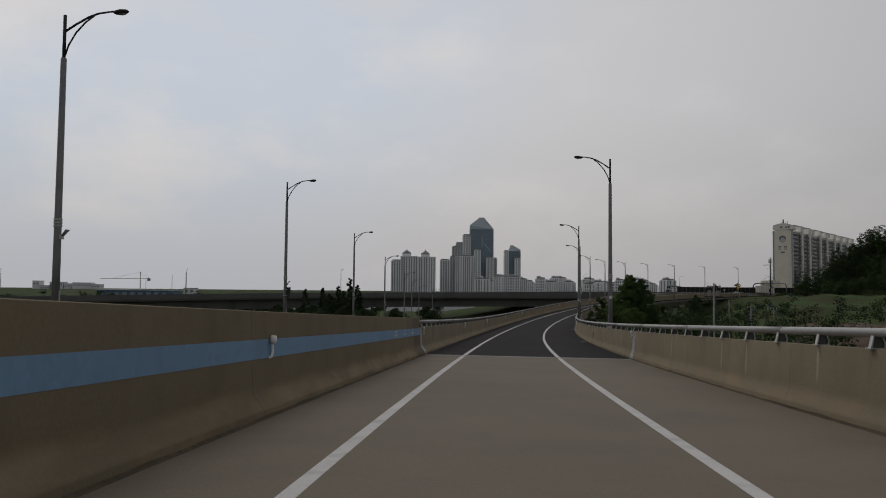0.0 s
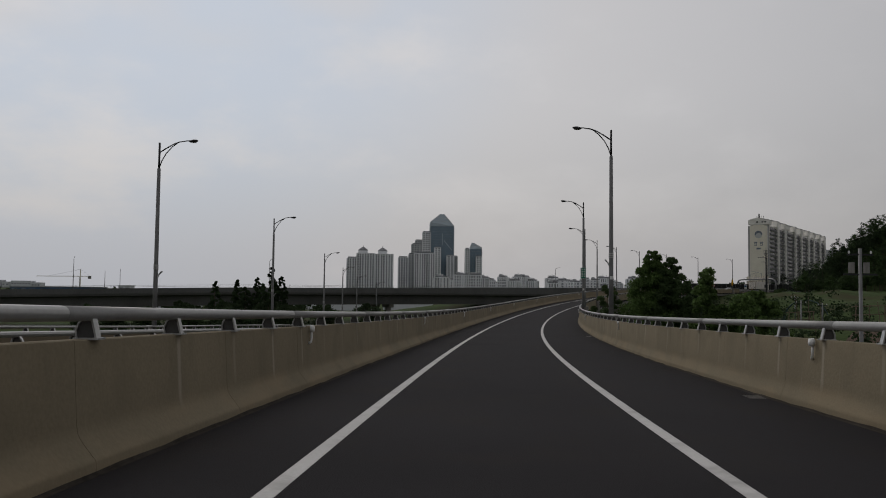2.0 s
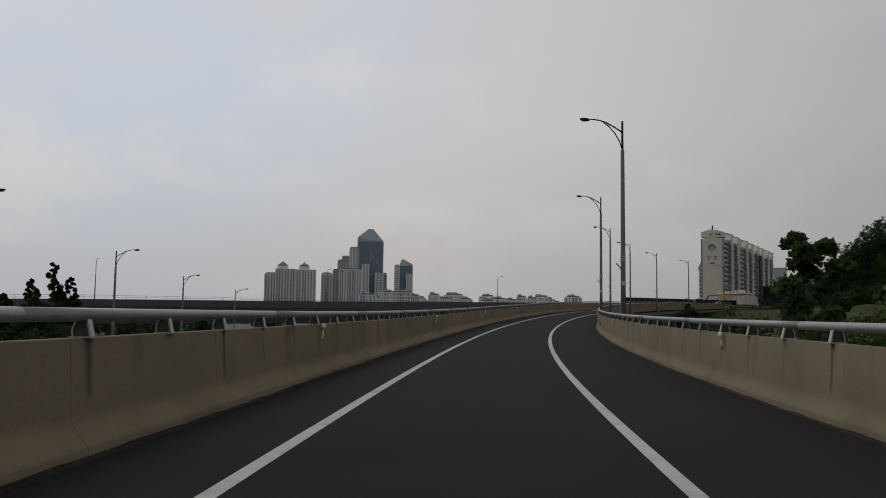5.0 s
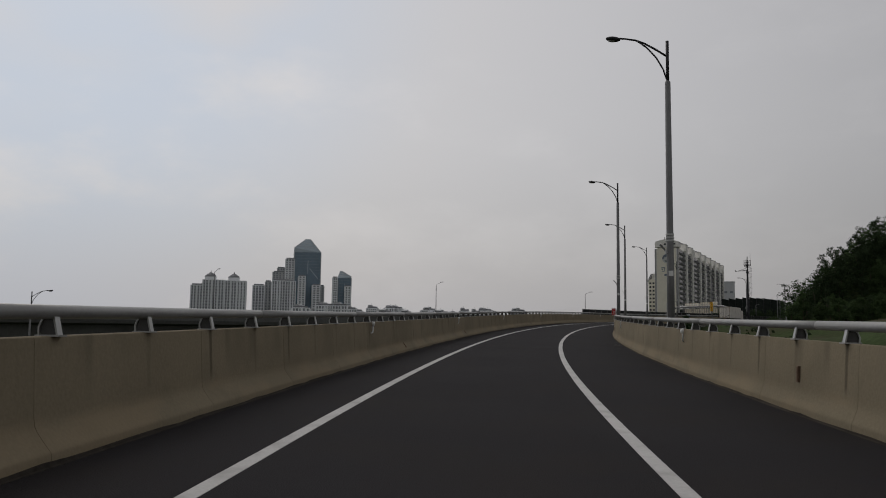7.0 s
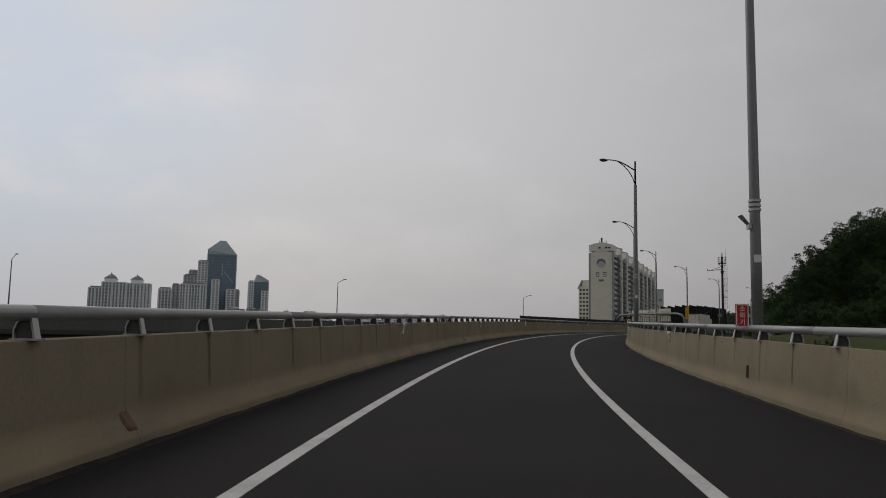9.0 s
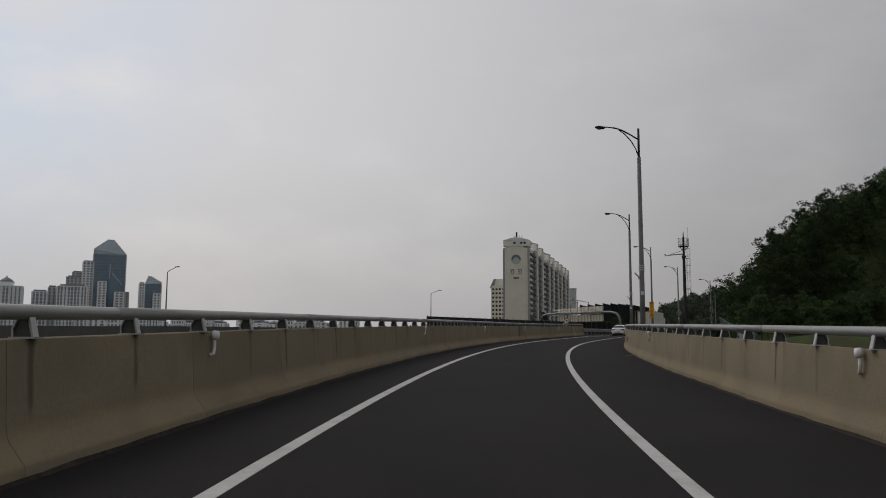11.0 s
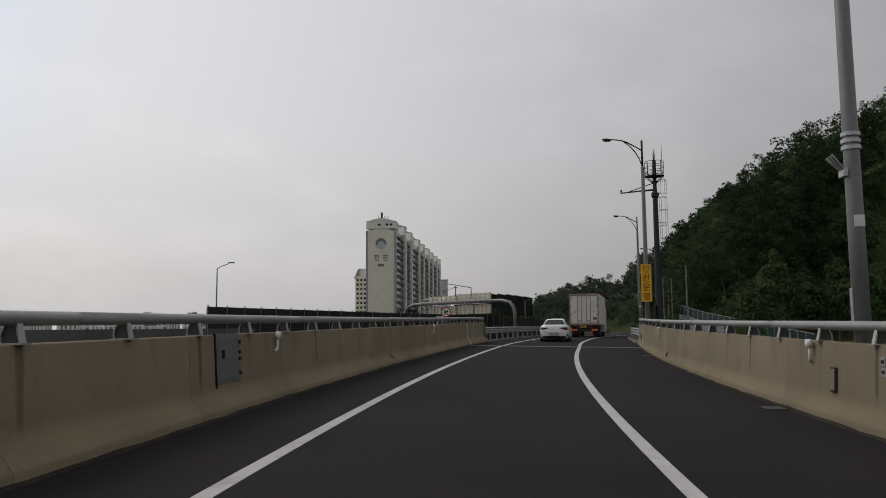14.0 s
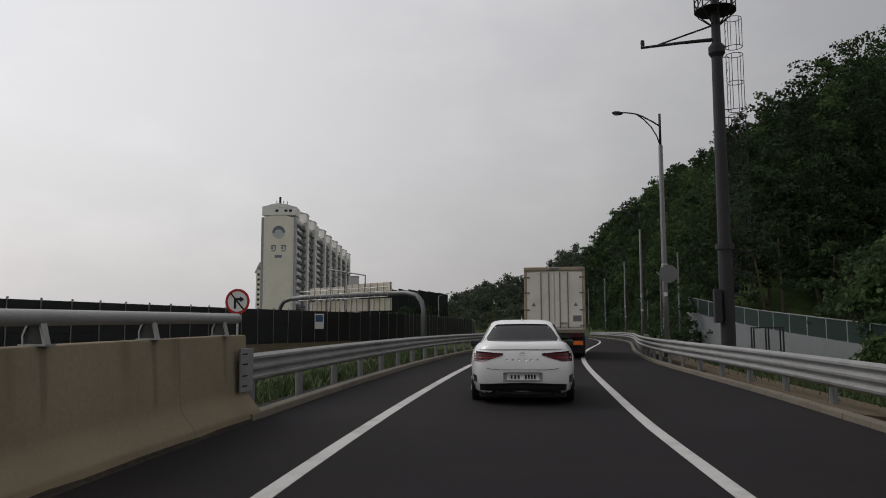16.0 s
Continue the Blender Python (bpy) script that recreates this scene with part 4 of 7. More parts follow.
d_end = main_d[6] + 6
tagged(strip("main_viaduct", steps(5, d_end, 12), [(0, -0.3), (0.3, -0.9), (2.4, -1.2), (3, -3.9), (21, -3.9), (21.6, -1.2), (24, -0.9), (24, -0.3)], VIADUCT, place=main_along),
       "long grey concrete viaduct of the main road", "bridge", kind="structure")
tagged(strip("main_road", steps(5, main_d[-1], 12), [(0.2, -0.02), (23.8, -0.02), (23.8, -0.29), (0.2, -0.29)], ASPHALT, place=main_along), "asphalt carriageway of the main road", "road", kind="structure")
def main_wall(d, lat, up):
    """The parapet grows taller towards the noise barrier."""
    lift = float(np.interp(d, [main_d[3], main_d[4], main_d[5], main_d[6]], [0.0, 0.3, 1.0, 1.25]))
    return main_along(d, lat, up + (lift if up > 0 else 0.0))


for lat, nm in ((0.0, "main_parapet_near"), (23.7, "main_parapet_far")):
    tagged(strip(nm, steps(5, d_end, 6), [(lat, -0.3), (lat, 1.0), (lat + 0.28, 1.0), (lat + 0.28, -0.3)], VIADUCT, place=main_wall), "grey concrete parapet of the viaduct", "parapet", kind="structure")
for d in np.arange(30, d_end, 45):
    for lat in (7, 17):
        p, q = main_along(d, lat, -3.9), main_along(d + 5, lat, 0)
        pier(p.x, p.y, p.z, -11.8, 5.5, math.atan2(q.x - p.x, q.y - p.y))


hr = tagged(empty("viaduct_hand_rail"), "thin grey pipe hand rail on the viaduct's parapet", "rail", kind="structure")
rail_d = steps(main_d[1], d_end - 4, 12)
for up in (1.45, 1.8):
    strip("rail", rail_d, [(0.14 + 0.03 * math.cos(a), up + 0.03 * math.sin(a)) for a in [math.pi * i / 3 for i in range(6)]], POLE_STEEL, hr, place=main_along)
rail_post = bpy.data.meshes.new("post")
bm = bmesh.new()
tube(bm, [(0, 0, 0), (0, 0, 0.84)], 0.03, 6)
bm.to_mesh(rail_post)
bm.free()
rail_post.materials.append(POLE_STEEL)
for d in np.arange(main_d[1], d_end - 4, 4.0)[-140:]:
    shared("post", rail_post, hr, Matrix.Translation(main_along(d, 0.14, 0.98)))


def road_lamp():
    """A thin lamp with a short straight arm; foot at 0, arm to +x."""
    e = tagged(empty("road_lamp"), "thin grey lamp post with a short slanting arm", "street lamp", "lamps along the main road")
    bm = bmesh.new()
    tube(bm, [(0, 0, 0), (0, 0, 8.6)], [0.11, 0.06], 10)
    part("pole", bm, POLE_STEEL, e, smooth=True)
    bm = bmesh.new()
    tube(bm, [(0, 0, 8.55), (0.4, 0, 8.75), (1.5, 0, 9.05)], 0.04, 8)
    part("arm", bm, POLE_STEEL, e, smooth=True)
    part("lamp_head", box_bm((1.85, 0, 9.12), (0.7, 0.26, 0.1), 0.03), DARK_STEEL, e)
    return e


main_lamp = None
for d in [main_d[4] - 153, main_d[4] - 102, main_d[4] - 51, main_d[4], main_d[5], main_d[6] + 0.1, main_d[6] + 60, main_d[6] + 118]:
    p, q = main_along(d, 0.7, 0.9), main_along(d + 5, 0.7, 0.9)
    h = math.atan2(q.x - p.x, q.y - p.y)
    m = Matrix.Translation((p.x, p.y, p.z - 0.9)) @ Matrix.Rotation(-h, 4, "Z")
    if main_lamp is None:
        main_lamp = road_lamp()
        main_lamp.matrix_basis = m
    else:
        copy_thing(main_lamp, m)

# ---- black noise barrier along the main road ----
nb = tagged(empty("noise_barrier"), "long black panelled noise barrier with steel posts", "noise barrier", kind="structure")
NB0, NB1 = main_d[6] - 2, main_d[9] + 40
nb_panel = bpy.data.meshes.new("panel")
bmn = bmesh.new()
box(bmn, (-0.02, 0, 2.4), (0.06, 3.0, 4.8))
for i in range(8):
    box(bmn, (0, 0, 0.3 + i * 0.6), (0.1, 2.9, 0.56), 0.012)
bmn.to_mesh(nb_panel)
bmn.free()
nb_panel.materials.append(NOISE_PANEL)
nb_post = bpy.data.meshes.new("post")
bmn = bmesh.new()
box(bmn, (0.06, 0, 2.45), (0.05, 0.07, 5.0))
box(bmn, (0.1, 0, 4.88), (0.06, 0.2, 0.14), 0.02)
bmn.to_mesh(nb_post)
bmn.free()
nb_post.materials.append(GALV)
nb_post_dark = nb_post.copy()
nb_post_dark.materials.clear()
nb_post_dark.materials.append(RAIL_STEEL)
d = NB0
while d < NB1:
    p, q = main_along(d, 0.1, 0), main_along(d + 3, 0.1, 0)
    mid = (p + q) / 2
    h = math.atan2(q.x - p.x, q.y - p.y)
    m = Matrix.Translation((mid.x, mid.y, mid.z - 0.3)) @ Matrix.Rotation(-h, 4, "Z")
    shared("panel", nb_panel, nb, m)
    shared("post", nb_post_dark, nb, m @ Matrix.Translation((0.05, -1.5, 0)))
    d += 3

tagged(strip("barrier_footing", steps(NB0 - 3, main_d[7] + 26, 4), [(-0.5, -1.5), (-0.42, 0.75), (-0.12, 0.75), (-0.12, -1.5)], PARAPET_PLAIN, place=main_along), "low tan concrete wall in front of the noise barrier", "wall", kind="structure")

# ---- far city ----
def slab_block(name, x, y, w, depth, top, base, label, wall=TOWER_WALL, bays=5, crown=None, turn_by=0.0, bands=0.0, seed=1):
    """An apartment block: a dark core behind pale upright piers of uneven width, floor edges, a roof kerb; its front faces -y."""
    e = tagged(empty(name, Matrix.Translation((x, y, base)) @ Matrix.Rotation(turn_by, 4, "Z")), label, "apartment block", "far apartment towers")
    h = top - base
    rng = random.Random(seed * 7 + bays)
    bm = bmesh.new()
    box(bm, (0, 0, h / 2), (w - 0.8, depth - 0.8, h - 0.2))
    part("wall", bm, TOWER_DARK, e, "dark window strips")
    bm = bmesh.new()
    pw = w / bays
    for i in range(bays + 1):
        pier_w = pw * (0.32 if i in (0, bays) else rng.choice((0.3, 0.42, 0.62)))
        for sy in (-1, 1):
            box(bm, (min(max(-w / 2 + i * pw, -w / 2 + pier_w / 2), w / 2 - pier_w / 2), sy * (depth / 2 - 0.3), h / 2), (pier_w, 0.9, h))
    nd = max(2, int(depth / pw))
    for i in range(nd + 1):
        for sx in (-1, 1):
            box(bm, (sx * (w / 2 - 0.3), -depth / 2 + i * depth / nd, h / 2), (0.9, depth / nd * 0.5, h))
    tagged(part("pier", bm, wall, e), kind="stuff")
    bm = bmesh.new()
    z = 3.0
    while z < h - 1:
        box(bm, (0, 0, z), (w - 0.35 + 2 * bands, depth - 0.35 + 2 * bands, 1.25))
        z += 3.0
    tagged(part("floor_edge", bm, TOWER_SPANDREL if not bands else wall, e), kind="stuff")
    part("roof", box_bm((0, 0, h + 0.3), (w + 0.3, depth + 0.3, 0.9), 0.1), wall, e)
    if crown:
        for cx, cw, ch in crown:
            part("roof_house", box_bm((cx, 0, h + 1.9), (cw, depth * 0.6, 3.8), 0.2), wall, e)
            part("cornice", box_bm((cx, 0, h + 3.9), (cw + 0.8, depth * 0.6 + 0.8, 0.5), 0.1), TOWER_WALL_DIM, e)
            bm = bmesh.new()
            rings = [(0.52, 0.0), (0.51, 0.10), (0.45, 0.34), (0.33, 0.56), (0.22, 0.70), (0.18, 0.80), (0.06, 0.88), (0.03, 1.1), (0.01, 1.3)]
            tube(bm, [(cx, 0, h + 4.0 + f * ch * 0.75) for r, f in rings], [r * cw for r, f in rings], 8)
            part("dome", bm, ROOF_DARK, e, "dark grey eight-sided dome with a finial")
            for q in (-0.45, 0.45):
                bm = bmesh.new()
                tube(bm, [(cx + q * cw, -depth * 0.28, h + 4.0), (cx + q * cw, -depth * 0.28, h + 5.4)], [0.5, 0.1], 6)
                part("finial", bm, ROOF_DARK, e)
    else:
        part("roof_frame", box_bm((0, 0, h + 1.5), (w * 0.8, depth * 0.7, 1.5), 0.1), ROOF_DARK, e, "dark roof plant behind a parapet")
    return e


B0 = -14
slab_block("apartment_block", -57.6, 982, 12, 16, 36.5, B0, "pale grey apartment slab with dark window strips", bays=4, seed=1)
slab_block("apartment_block", -41.3, 979, 21.0, 20, 42.0, B0, "tall pale apartment block with a pointed crown", bays=7, crown=[(-3.5, 10.5, 6.6)], seed=2)
slab_block("apartment_block", -19.6, 974, 21, 20, 41.2, B0, "tall pale apartment block with a gabled crown", bays=7, crown=[(-2.0, 10.5, 6.2)], seed=3)
slab_block("apartment_block", 2.6, 1000, 12.4, 16, 38.4, B0, "lower pale apartment slab with dark window strips", bays=4, seed=4)
slab_block("apartment_block", 12.2, 1003, 6.6, 16, 42.6, B0, "narrow grey apartment slab", TOWER_WALL_DIM, bays=2, seed=5)
slab_block("apartment_block", 28.4, 1000, 24.6, 20, 43.8, B0, "broad pale apartment block with upright strips", bays=9, seed=6)
slab_block("tower_annex", 37.6, 1256, 12.5, 20, 88.5, B0, "slender pale tower slab with white balcony bands", bays=3, bands=0.25, seed=7)
slab_block("tower_annex", 23, 1258, 17, 20, 70, B0, "stepped grey tower slab beside the glass tower", TOWER_WALL_DIM, bays=4, seed=8)
slab_block("tower_annex", 26, 1262, 11, 20, 76, B0, "grey upper step of the tower slab", TOWER_WALL_DIM, bays=3, seed=14)
slab_block("tower_annex", 53.7, 1229, 9.8, 14, 63.8, B0, "pale tower wing with white balcony bands", bays=2, bands=0.4, seed=9)
slab_block("tower_annex", 72.8, 1227, 11.2, 14, 51.8, B0, "low pale tower wing with white balcony bands", bays=2, bands=0.4, seed=10)
slab_block("tower_annex", 81, 1227, 5, 14, 50.6, B0, "narrow grey tower wing", TOWER_WALL_DIM, bays=1, seed=11)
slab_block("tower_annex", 96.2, 1202, 6, 14, 61.0, B0, "slender pale tower wing", bays=2, bands=0.4, seed=12)
slab_block("tower_annex", 112.4, 1190, 8.2, 8, 49.4, B0, "low pale tower wing with balcony bands", bays=2, bands=0.4, seed=13)


def glass_tower(name, x, y, w, depth, left_top, right_top, apex_x, apex, label, lean_top, wing):
    e = tagged(empty(name, Matrix.Translation((x, y, B0))), label, "skyscraper")
    hl, hr, ha = left_top - B0, right_top - B0, apex - B0
    bm = bmesh.new()
    hm = min(hl, hr)
    box(bm, (0, 0, hm / 2), (w, depth, hm), 0.0)
    part("glass_body", bm, GLASS_TOWER, e, "dark blue-green glass facade")
    bm = bmesh.new()
    k = k_top = lean_top
    b4 = [bm.verts.new((sx * w / 2, sy * depth / 2, hm)) for sx, sy in ((-1, -1), (1, -1), (1, 1), (-1, 1))]
    m4 = [bm.verts.new((v.co.x, v.co.y, hl if v.co.x < 0 else hr)) for v in b4]
    t4 = [bm.verts.new((apex_x + sx * k, sy * depth * 0.2, ha)) for sx, sy in ((-1, -1), (1, -1), (1, 1), (-1, 1))]
    for lo, hi in ((b4, m4), (m4, t4)):
        for i in range(4):
            j = (i + 1) % 4
            if (lo[i].co - hi[i].co).length + (lo[j].co - hi[j].co).length > 0.1:
                bm.faces.new((lo[i], lo[j], hi[j], hi[i]))
    bm.faces.new(t4)
    part("glass_peak", bm, GLASS_PALE, e, "pale pointed glass roof")
    bm = bmesh.new()
    z = 4.0
    while z < hm:
        box(bm, (0, 0, z), (w + 0.25, depth + 0.25, 0.35))
        z += 4.0
    tagged(part("floor_line", bm, TOWER_DARK, e), kind="stuff")
    for sx in (-1, 1):
        part("corner_fin", box_bm((sx * w / 2, -depth / 2, hm / 2), (1.0, 1.0, hm)), TOWER_WALL_DIM, e)
    # mullions, a paler centre strip, and a front wing with a slanting glass roof
    for k in range(1, 9):
        part("mullion", box_bm((-w / 2 + w * k / 9, -depth / 2 - 0.1, hm / 2), (0.35, 0.4, hm)), GLASS_TOWER, e)
    part("centre_strip", box_bm((w * 0.02, -depth / 2 - 0.25, hm * 0.75), (w * 0.035, 0.5, hm * 0.3)), GLASS_PALE, e, "pale glass strip")
    bm = bmesh.new()
    plate(bm, [(-w * 0.02, 0), (w * 0.40, 0), (w * 0.40, wing * 0.84), (w * 0.08, wing), (-w * 0.02, wing * 0.9)], -depth / 2 - 4, -depth / 2)
    part("front_wing", bm, GLASS_TOWER, e, "lower glass wing")
    bm = bmesh.new()
    plate(bm, [(w * 0.41, wing * 0.84), (w * 0.41, wing * 0.86), (w * 0.08, wing * 1.025), (w * 0.08, wing)], -depth / 2 - 4.3, -depth / 2)
    part("wing_roof", bm, GLASS_PALE, e, "pale slanting glass roof")
    # white ridge bars of the glass peak
    for sx, z0 in ((-1, hl), (1, hr)):
        bm = bmesh.new()
        tube(bm, [(sx * w / 2, -depth / 2, z0), (apex_x + sx * k_top, -depth * 0.2, ha)], 0.45, 6)
        part("ridge_bar", bm, TOWER_WALL_DIM, e)
    for f in (0.3, 0.6):
        bm = bmesh.new()
        tube(bm, [(-w / 2 * (1 - f) + (apex_x - k_top) * f, -depth / 2 * (1 - f) - depth * 0.2 * f - 0.1, hl + (ha - hl) * f), (w / 2 * (1 - f) + (apex_x + k_top) * f, -depth / 2 * (1 - f) - depth * 0.2 * f - 0.1, hr + (ha - hr) * f)], 0.3, 6)
        part("peak_bar", bm, TOWER_WALL_DIM, e)
    return e


glass_tower("glass_tower", 61, 1262, 36.5, 34, 104.3, 98.8, 0.5, 117.8, "tall dark glass skyscraper with a pointed glass roof", 3.0, 89.0)
glass_tower("glass_tower", 108.5, 1208, 18, 22, 61.5, 63.5, -4.0, 71.0, "shorter dark glass tower with a slanting roof", 1.2, 64.0)

# long low apartment rows with stepped roofs
rng_c = random.Random(4)
for i in range(30):
    x = 44 + i * 7.6 + rng_c.uniform(-2, 2)
    y = 893 + rng_c.uniform(-40, 60)
    top = rng_c.choice((10, 12, 13.5, 15, 16.5, 18)) - (0 if i < 22 else 2.0)
    w = rng_c.uniform(8, 15)
    b = slab_block("apartment_row", x, y, w, 11, top - 2.0, B0, "pale low apartment block with a stepped roof", bays=rng_c.choice((3, 4, 5)), turn_by=rng_c.choice((-0.7, -0.3, 0.0, 0.35, 0.8)), bands=rng_c.choice((0.0, 0.2)), seed=20 + i)
    h = top - 2.0 - B0
    part("roof_hut", box_bm((-w * 0.2, 0, h + 1.7), (w * 0.36, 5, 2.0)), TOWER_WALL, b)
    part("roof_hut", box_bm((w * 0.24, 1, h + 1.3), (w * 0.26, 4, 1.2)), TOWER_WALL_DIM, b)
    bm = bmesh.new()
    plate(bm, [(-w * 0.2 - w * 0.26, h + 2.7), (-w * 0.2 + w * 0.26, h + 2.7), (-w * 0.2 + w * 0.12, h + 3.7), (-w * 0.2 - w * 0.12, h + 3.7)], -3, 3)
    part("hut_roof", bm, TOWER_WALL_DIM, b)
    bm = bmesh.new()
    tube(bm, [(-w * 0.1, 0, h + 3), (-w * 0.1, 0, h + 5.4)], 0.1, 4)
    part("aerial", bm, TOWER_DARK, b)

# wide pale hall in front of them, and far blocks with haze painted into their colour
def plain_hall(name, x, y, w, d, top, base, mat, label, turn_by=0.0):
    e = tagged(empty(name, Matrix.Translation((x, y, base)) @ Matrix.Rotation(turn_by, 4, "Z")), label, "building")
    h = top - base
    part("wall", box_bm((0, 0, h / 2), (w, d, h), 0.1), mat, e)
    part("roof", box_bm((0, 0, h + 0.25), (w + 0.8, d + 0.8, 0.5), 0.08), TOWER_WALL_DIM, e)
    bm = bmesh.new()
    k = max(2, int(w / 5))
    for i in range(k):
        box(bm, (-w / 2 + (i + 0.5) * w / k, -d / 2, h * 0.8), (w / k * 0.55, 0.3, min(2.2, h * 0.2)))
    part("window_row", bm, TOWER_DARK, e)
    return e


HALL_BLUE = material("blue_sheet_metal", (0.05, 0.11, 0.20), 0.6, vary=0.1, fine=0.5, coarse=0.1, bump=0.0)
# distance haze is mixed into this wall colour as a pale grey
HAZE_TINT = material("haze_tinted_far_wall", (0.62, 0.64, 0.66), 0.9, vary=0.08, fine=0.2, coarse=0.03, bump=0.0)
plain_hall("warehouse", -199, 520, 46, 24, -1.3, -12, HALL_BLUE, "long low blue sheet-metal warehouse")
plain_hall("office_block", -229, 720, 10, 10, 0.4, -12, HAZE_TINT, "small square block with haze tinted into its colour")
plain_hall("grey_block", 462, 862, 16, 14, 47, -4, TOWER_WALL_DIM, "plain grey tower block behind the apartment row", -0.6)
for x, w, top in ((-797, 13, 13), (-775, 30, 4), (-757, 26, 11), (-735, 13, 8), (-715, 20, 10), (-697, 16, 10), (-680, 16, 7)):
    plain_hall("hazy_block", x, 1560, w, 20, top, -14, HAZE_TINT, "distant apartment block with haze tinted into its colour")

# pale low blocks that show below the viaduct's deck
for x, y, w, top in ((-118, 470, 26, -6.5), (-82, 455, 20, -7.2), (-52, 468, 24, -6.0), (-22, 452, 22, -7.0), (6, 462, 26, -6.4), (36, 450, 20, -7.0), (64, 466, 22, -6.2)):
    plain_hall("low_block", x, y, w, 14, top, -12, HAZE_TINT, "pale low block standing beyond the viaduct")

# ---- the cream apartment slab by the main road ----
AX, AY = np.array((254.0, 573.0)), None
AU = np.array((math.sin(radians(37.9)), math.cos(radians(37.9))))
AN = np.array((-AU[1], AU[0]))
LEN = [58, 52, 52, 50]


BALCONY_GREY = material("dull_balcony_grey", (0.17, 0.17, 0.175), 0.8, vary=0.12, fine=1, coarse=0.1, bump=0.0, each=0.25)


def balcony_mesh():
    bm = bmesh.new()
    box(bm, (0, 0.35, 0.0), (3.4, 0.7, 0.16))
    box(bm, (0, 0.66, 0.5), (3.4, 0.08, 0.9))
    for sx in (-1, 1):
        box(bm, (sx * 1.66, 0.35, 0.5), (0.08, 0.7, 0.9))
    me = bpy.data.meshes.new("balcony")
    bm.to_mesh(me)
    bm.free()
    me.materials.append(BALCONY_GREY)
    return me


BALCONY = balcony_mesh()
pane_bm = box_bm((0, 0.03, 1.35), (3.55, 0.12, 2.3), 0.0)
PANE = bpy.data.meshes.new("window")
pane_bm.to_mesh(PANE)
pane_bm.free()
PANE.materials.append(WINDOW)


def apartment_slab(i, start, length, top, base=-4.0, width=13.8):
    """One block of the row: local y along the row away from the gable, x to the right (the balcony side)."""
    o = AX + AU * start
    m = Matrix.Translation((o[0], o[1], base)) @ Matrix.Rotation(-radians(37.9), 4, "Z")
    e = tagged(empty("apartment_slab", m), "tall cream and grey apartment slab with stacked balconies", "apartment block", "row of apartment slabs")
    h = top - base
    part("wall", box_bm((-width / 2, length / 2, h / 2), (width, length, h), 0.0), APT_WHITE, e)
    bm = bmesh.new()
    box(bm, (-width / 2, -0.15, h / 2 - 0.2), (width * 0.80, 0.3, h - 0.4))
    v = [bm.verts.new((-width / 2 + sx * width * 0.4, y, h - 0.4 + dz)) for y in (-0.3, 0.0) for sx, dz in ((-1, 0), (1, 0), (0.35, 1.6), (-0.35, 1.6))]
    for q in ((0, 1, 2, 3), (4, 5, 6, 7), (0, 1, 5, 4), (1, 2, 6, 5), (2, 3, 7, 6), (3, 0, 4, 7)):
        bm.faces.new([v[k] for k in q])
    part("gable_panel", bm, APT_CREAM, e, "plain cream gable panel")
    bm = bmesh.new()
    for sx in (0.03, 0.97):
        box(bm, (-width * sx, 0.2, h / 2), (width * 0.07, 0.7, h))
    part("gable_edge", bm, APT_GREY, e)
    # penthouse with a curved front, and huts along the roof
    bm = bmesh.new()
    box(bm, (-width / 2, 4.5, h + 2.4), (width * 0.98, 10, 3.4), 0.25)
    plate(bm, [(-width * 1.0, h + 4.1), (0.0, h + 4.1), (-width * 0.28, h + 5.2), (-width / 2, h + 5.7), (-width * 0.72, h + 5.2)], -0.6, 9.6)
    part("roof_house", bm, APT_WHITE, e, "off-white roof house")
    bm = bmesh.new()
    for k in (-1, 1, 2):
        box(bm, (-width / 2 + k * 1.8 + 1, -0.55, h + 2.6), (1.2, 0.2, 0.9))
    part("roof_windows", bm, WINDOW, e)
    k = 2.0
    j = 0
    while k < length - 2:
        bay = 3.9
        if j % 6 == 5:
            bm = bmesh.new()
            box(bm, (0.45, k + bay / 2, h / 2 + 1), (1.9, bay * 1.15, h + 2))
            box(bm, (-3.2, k + bay / 2, h + 2.3), (8.6, bay * 1.9, 4.0))
            part("stair_shaft", bm, APT_WHITE, e, "off-white stair shaft")
            bm = bmesh.new()
            plate(bm, [(-7.9, h + 4.3), (1.5, h + 4.3), (-3.2, h + 5.7)], k + bay / 2 - bay, k + bay / 2 + bay)
            part("shaft_roof", bm, APT_GREY, e, "grey gabled roof")
        else:
            z = 2.9
            while z < h - 2.5:
                r = Matrix.Translation((0.02, k + bay / 2, z)) @ Matrix.Rotation(-math.pi / 2, 4, "Z")
                shared("balcony", BALCONY, e, r)
                shared("window", PANE, e, r)
                z += 2.95
        k += bay
        j += 1
    return e


def disc_xz(r, x, y, z):
    bm = bmesh.new()
    ring = [(x + r * math.cos(2 * math.pi * k / 32), z + r * math.sin(2 * math.pi * k / 32)) for k in range(32)]
    plate(bm, ring, y, y + 0.05)
    return bm


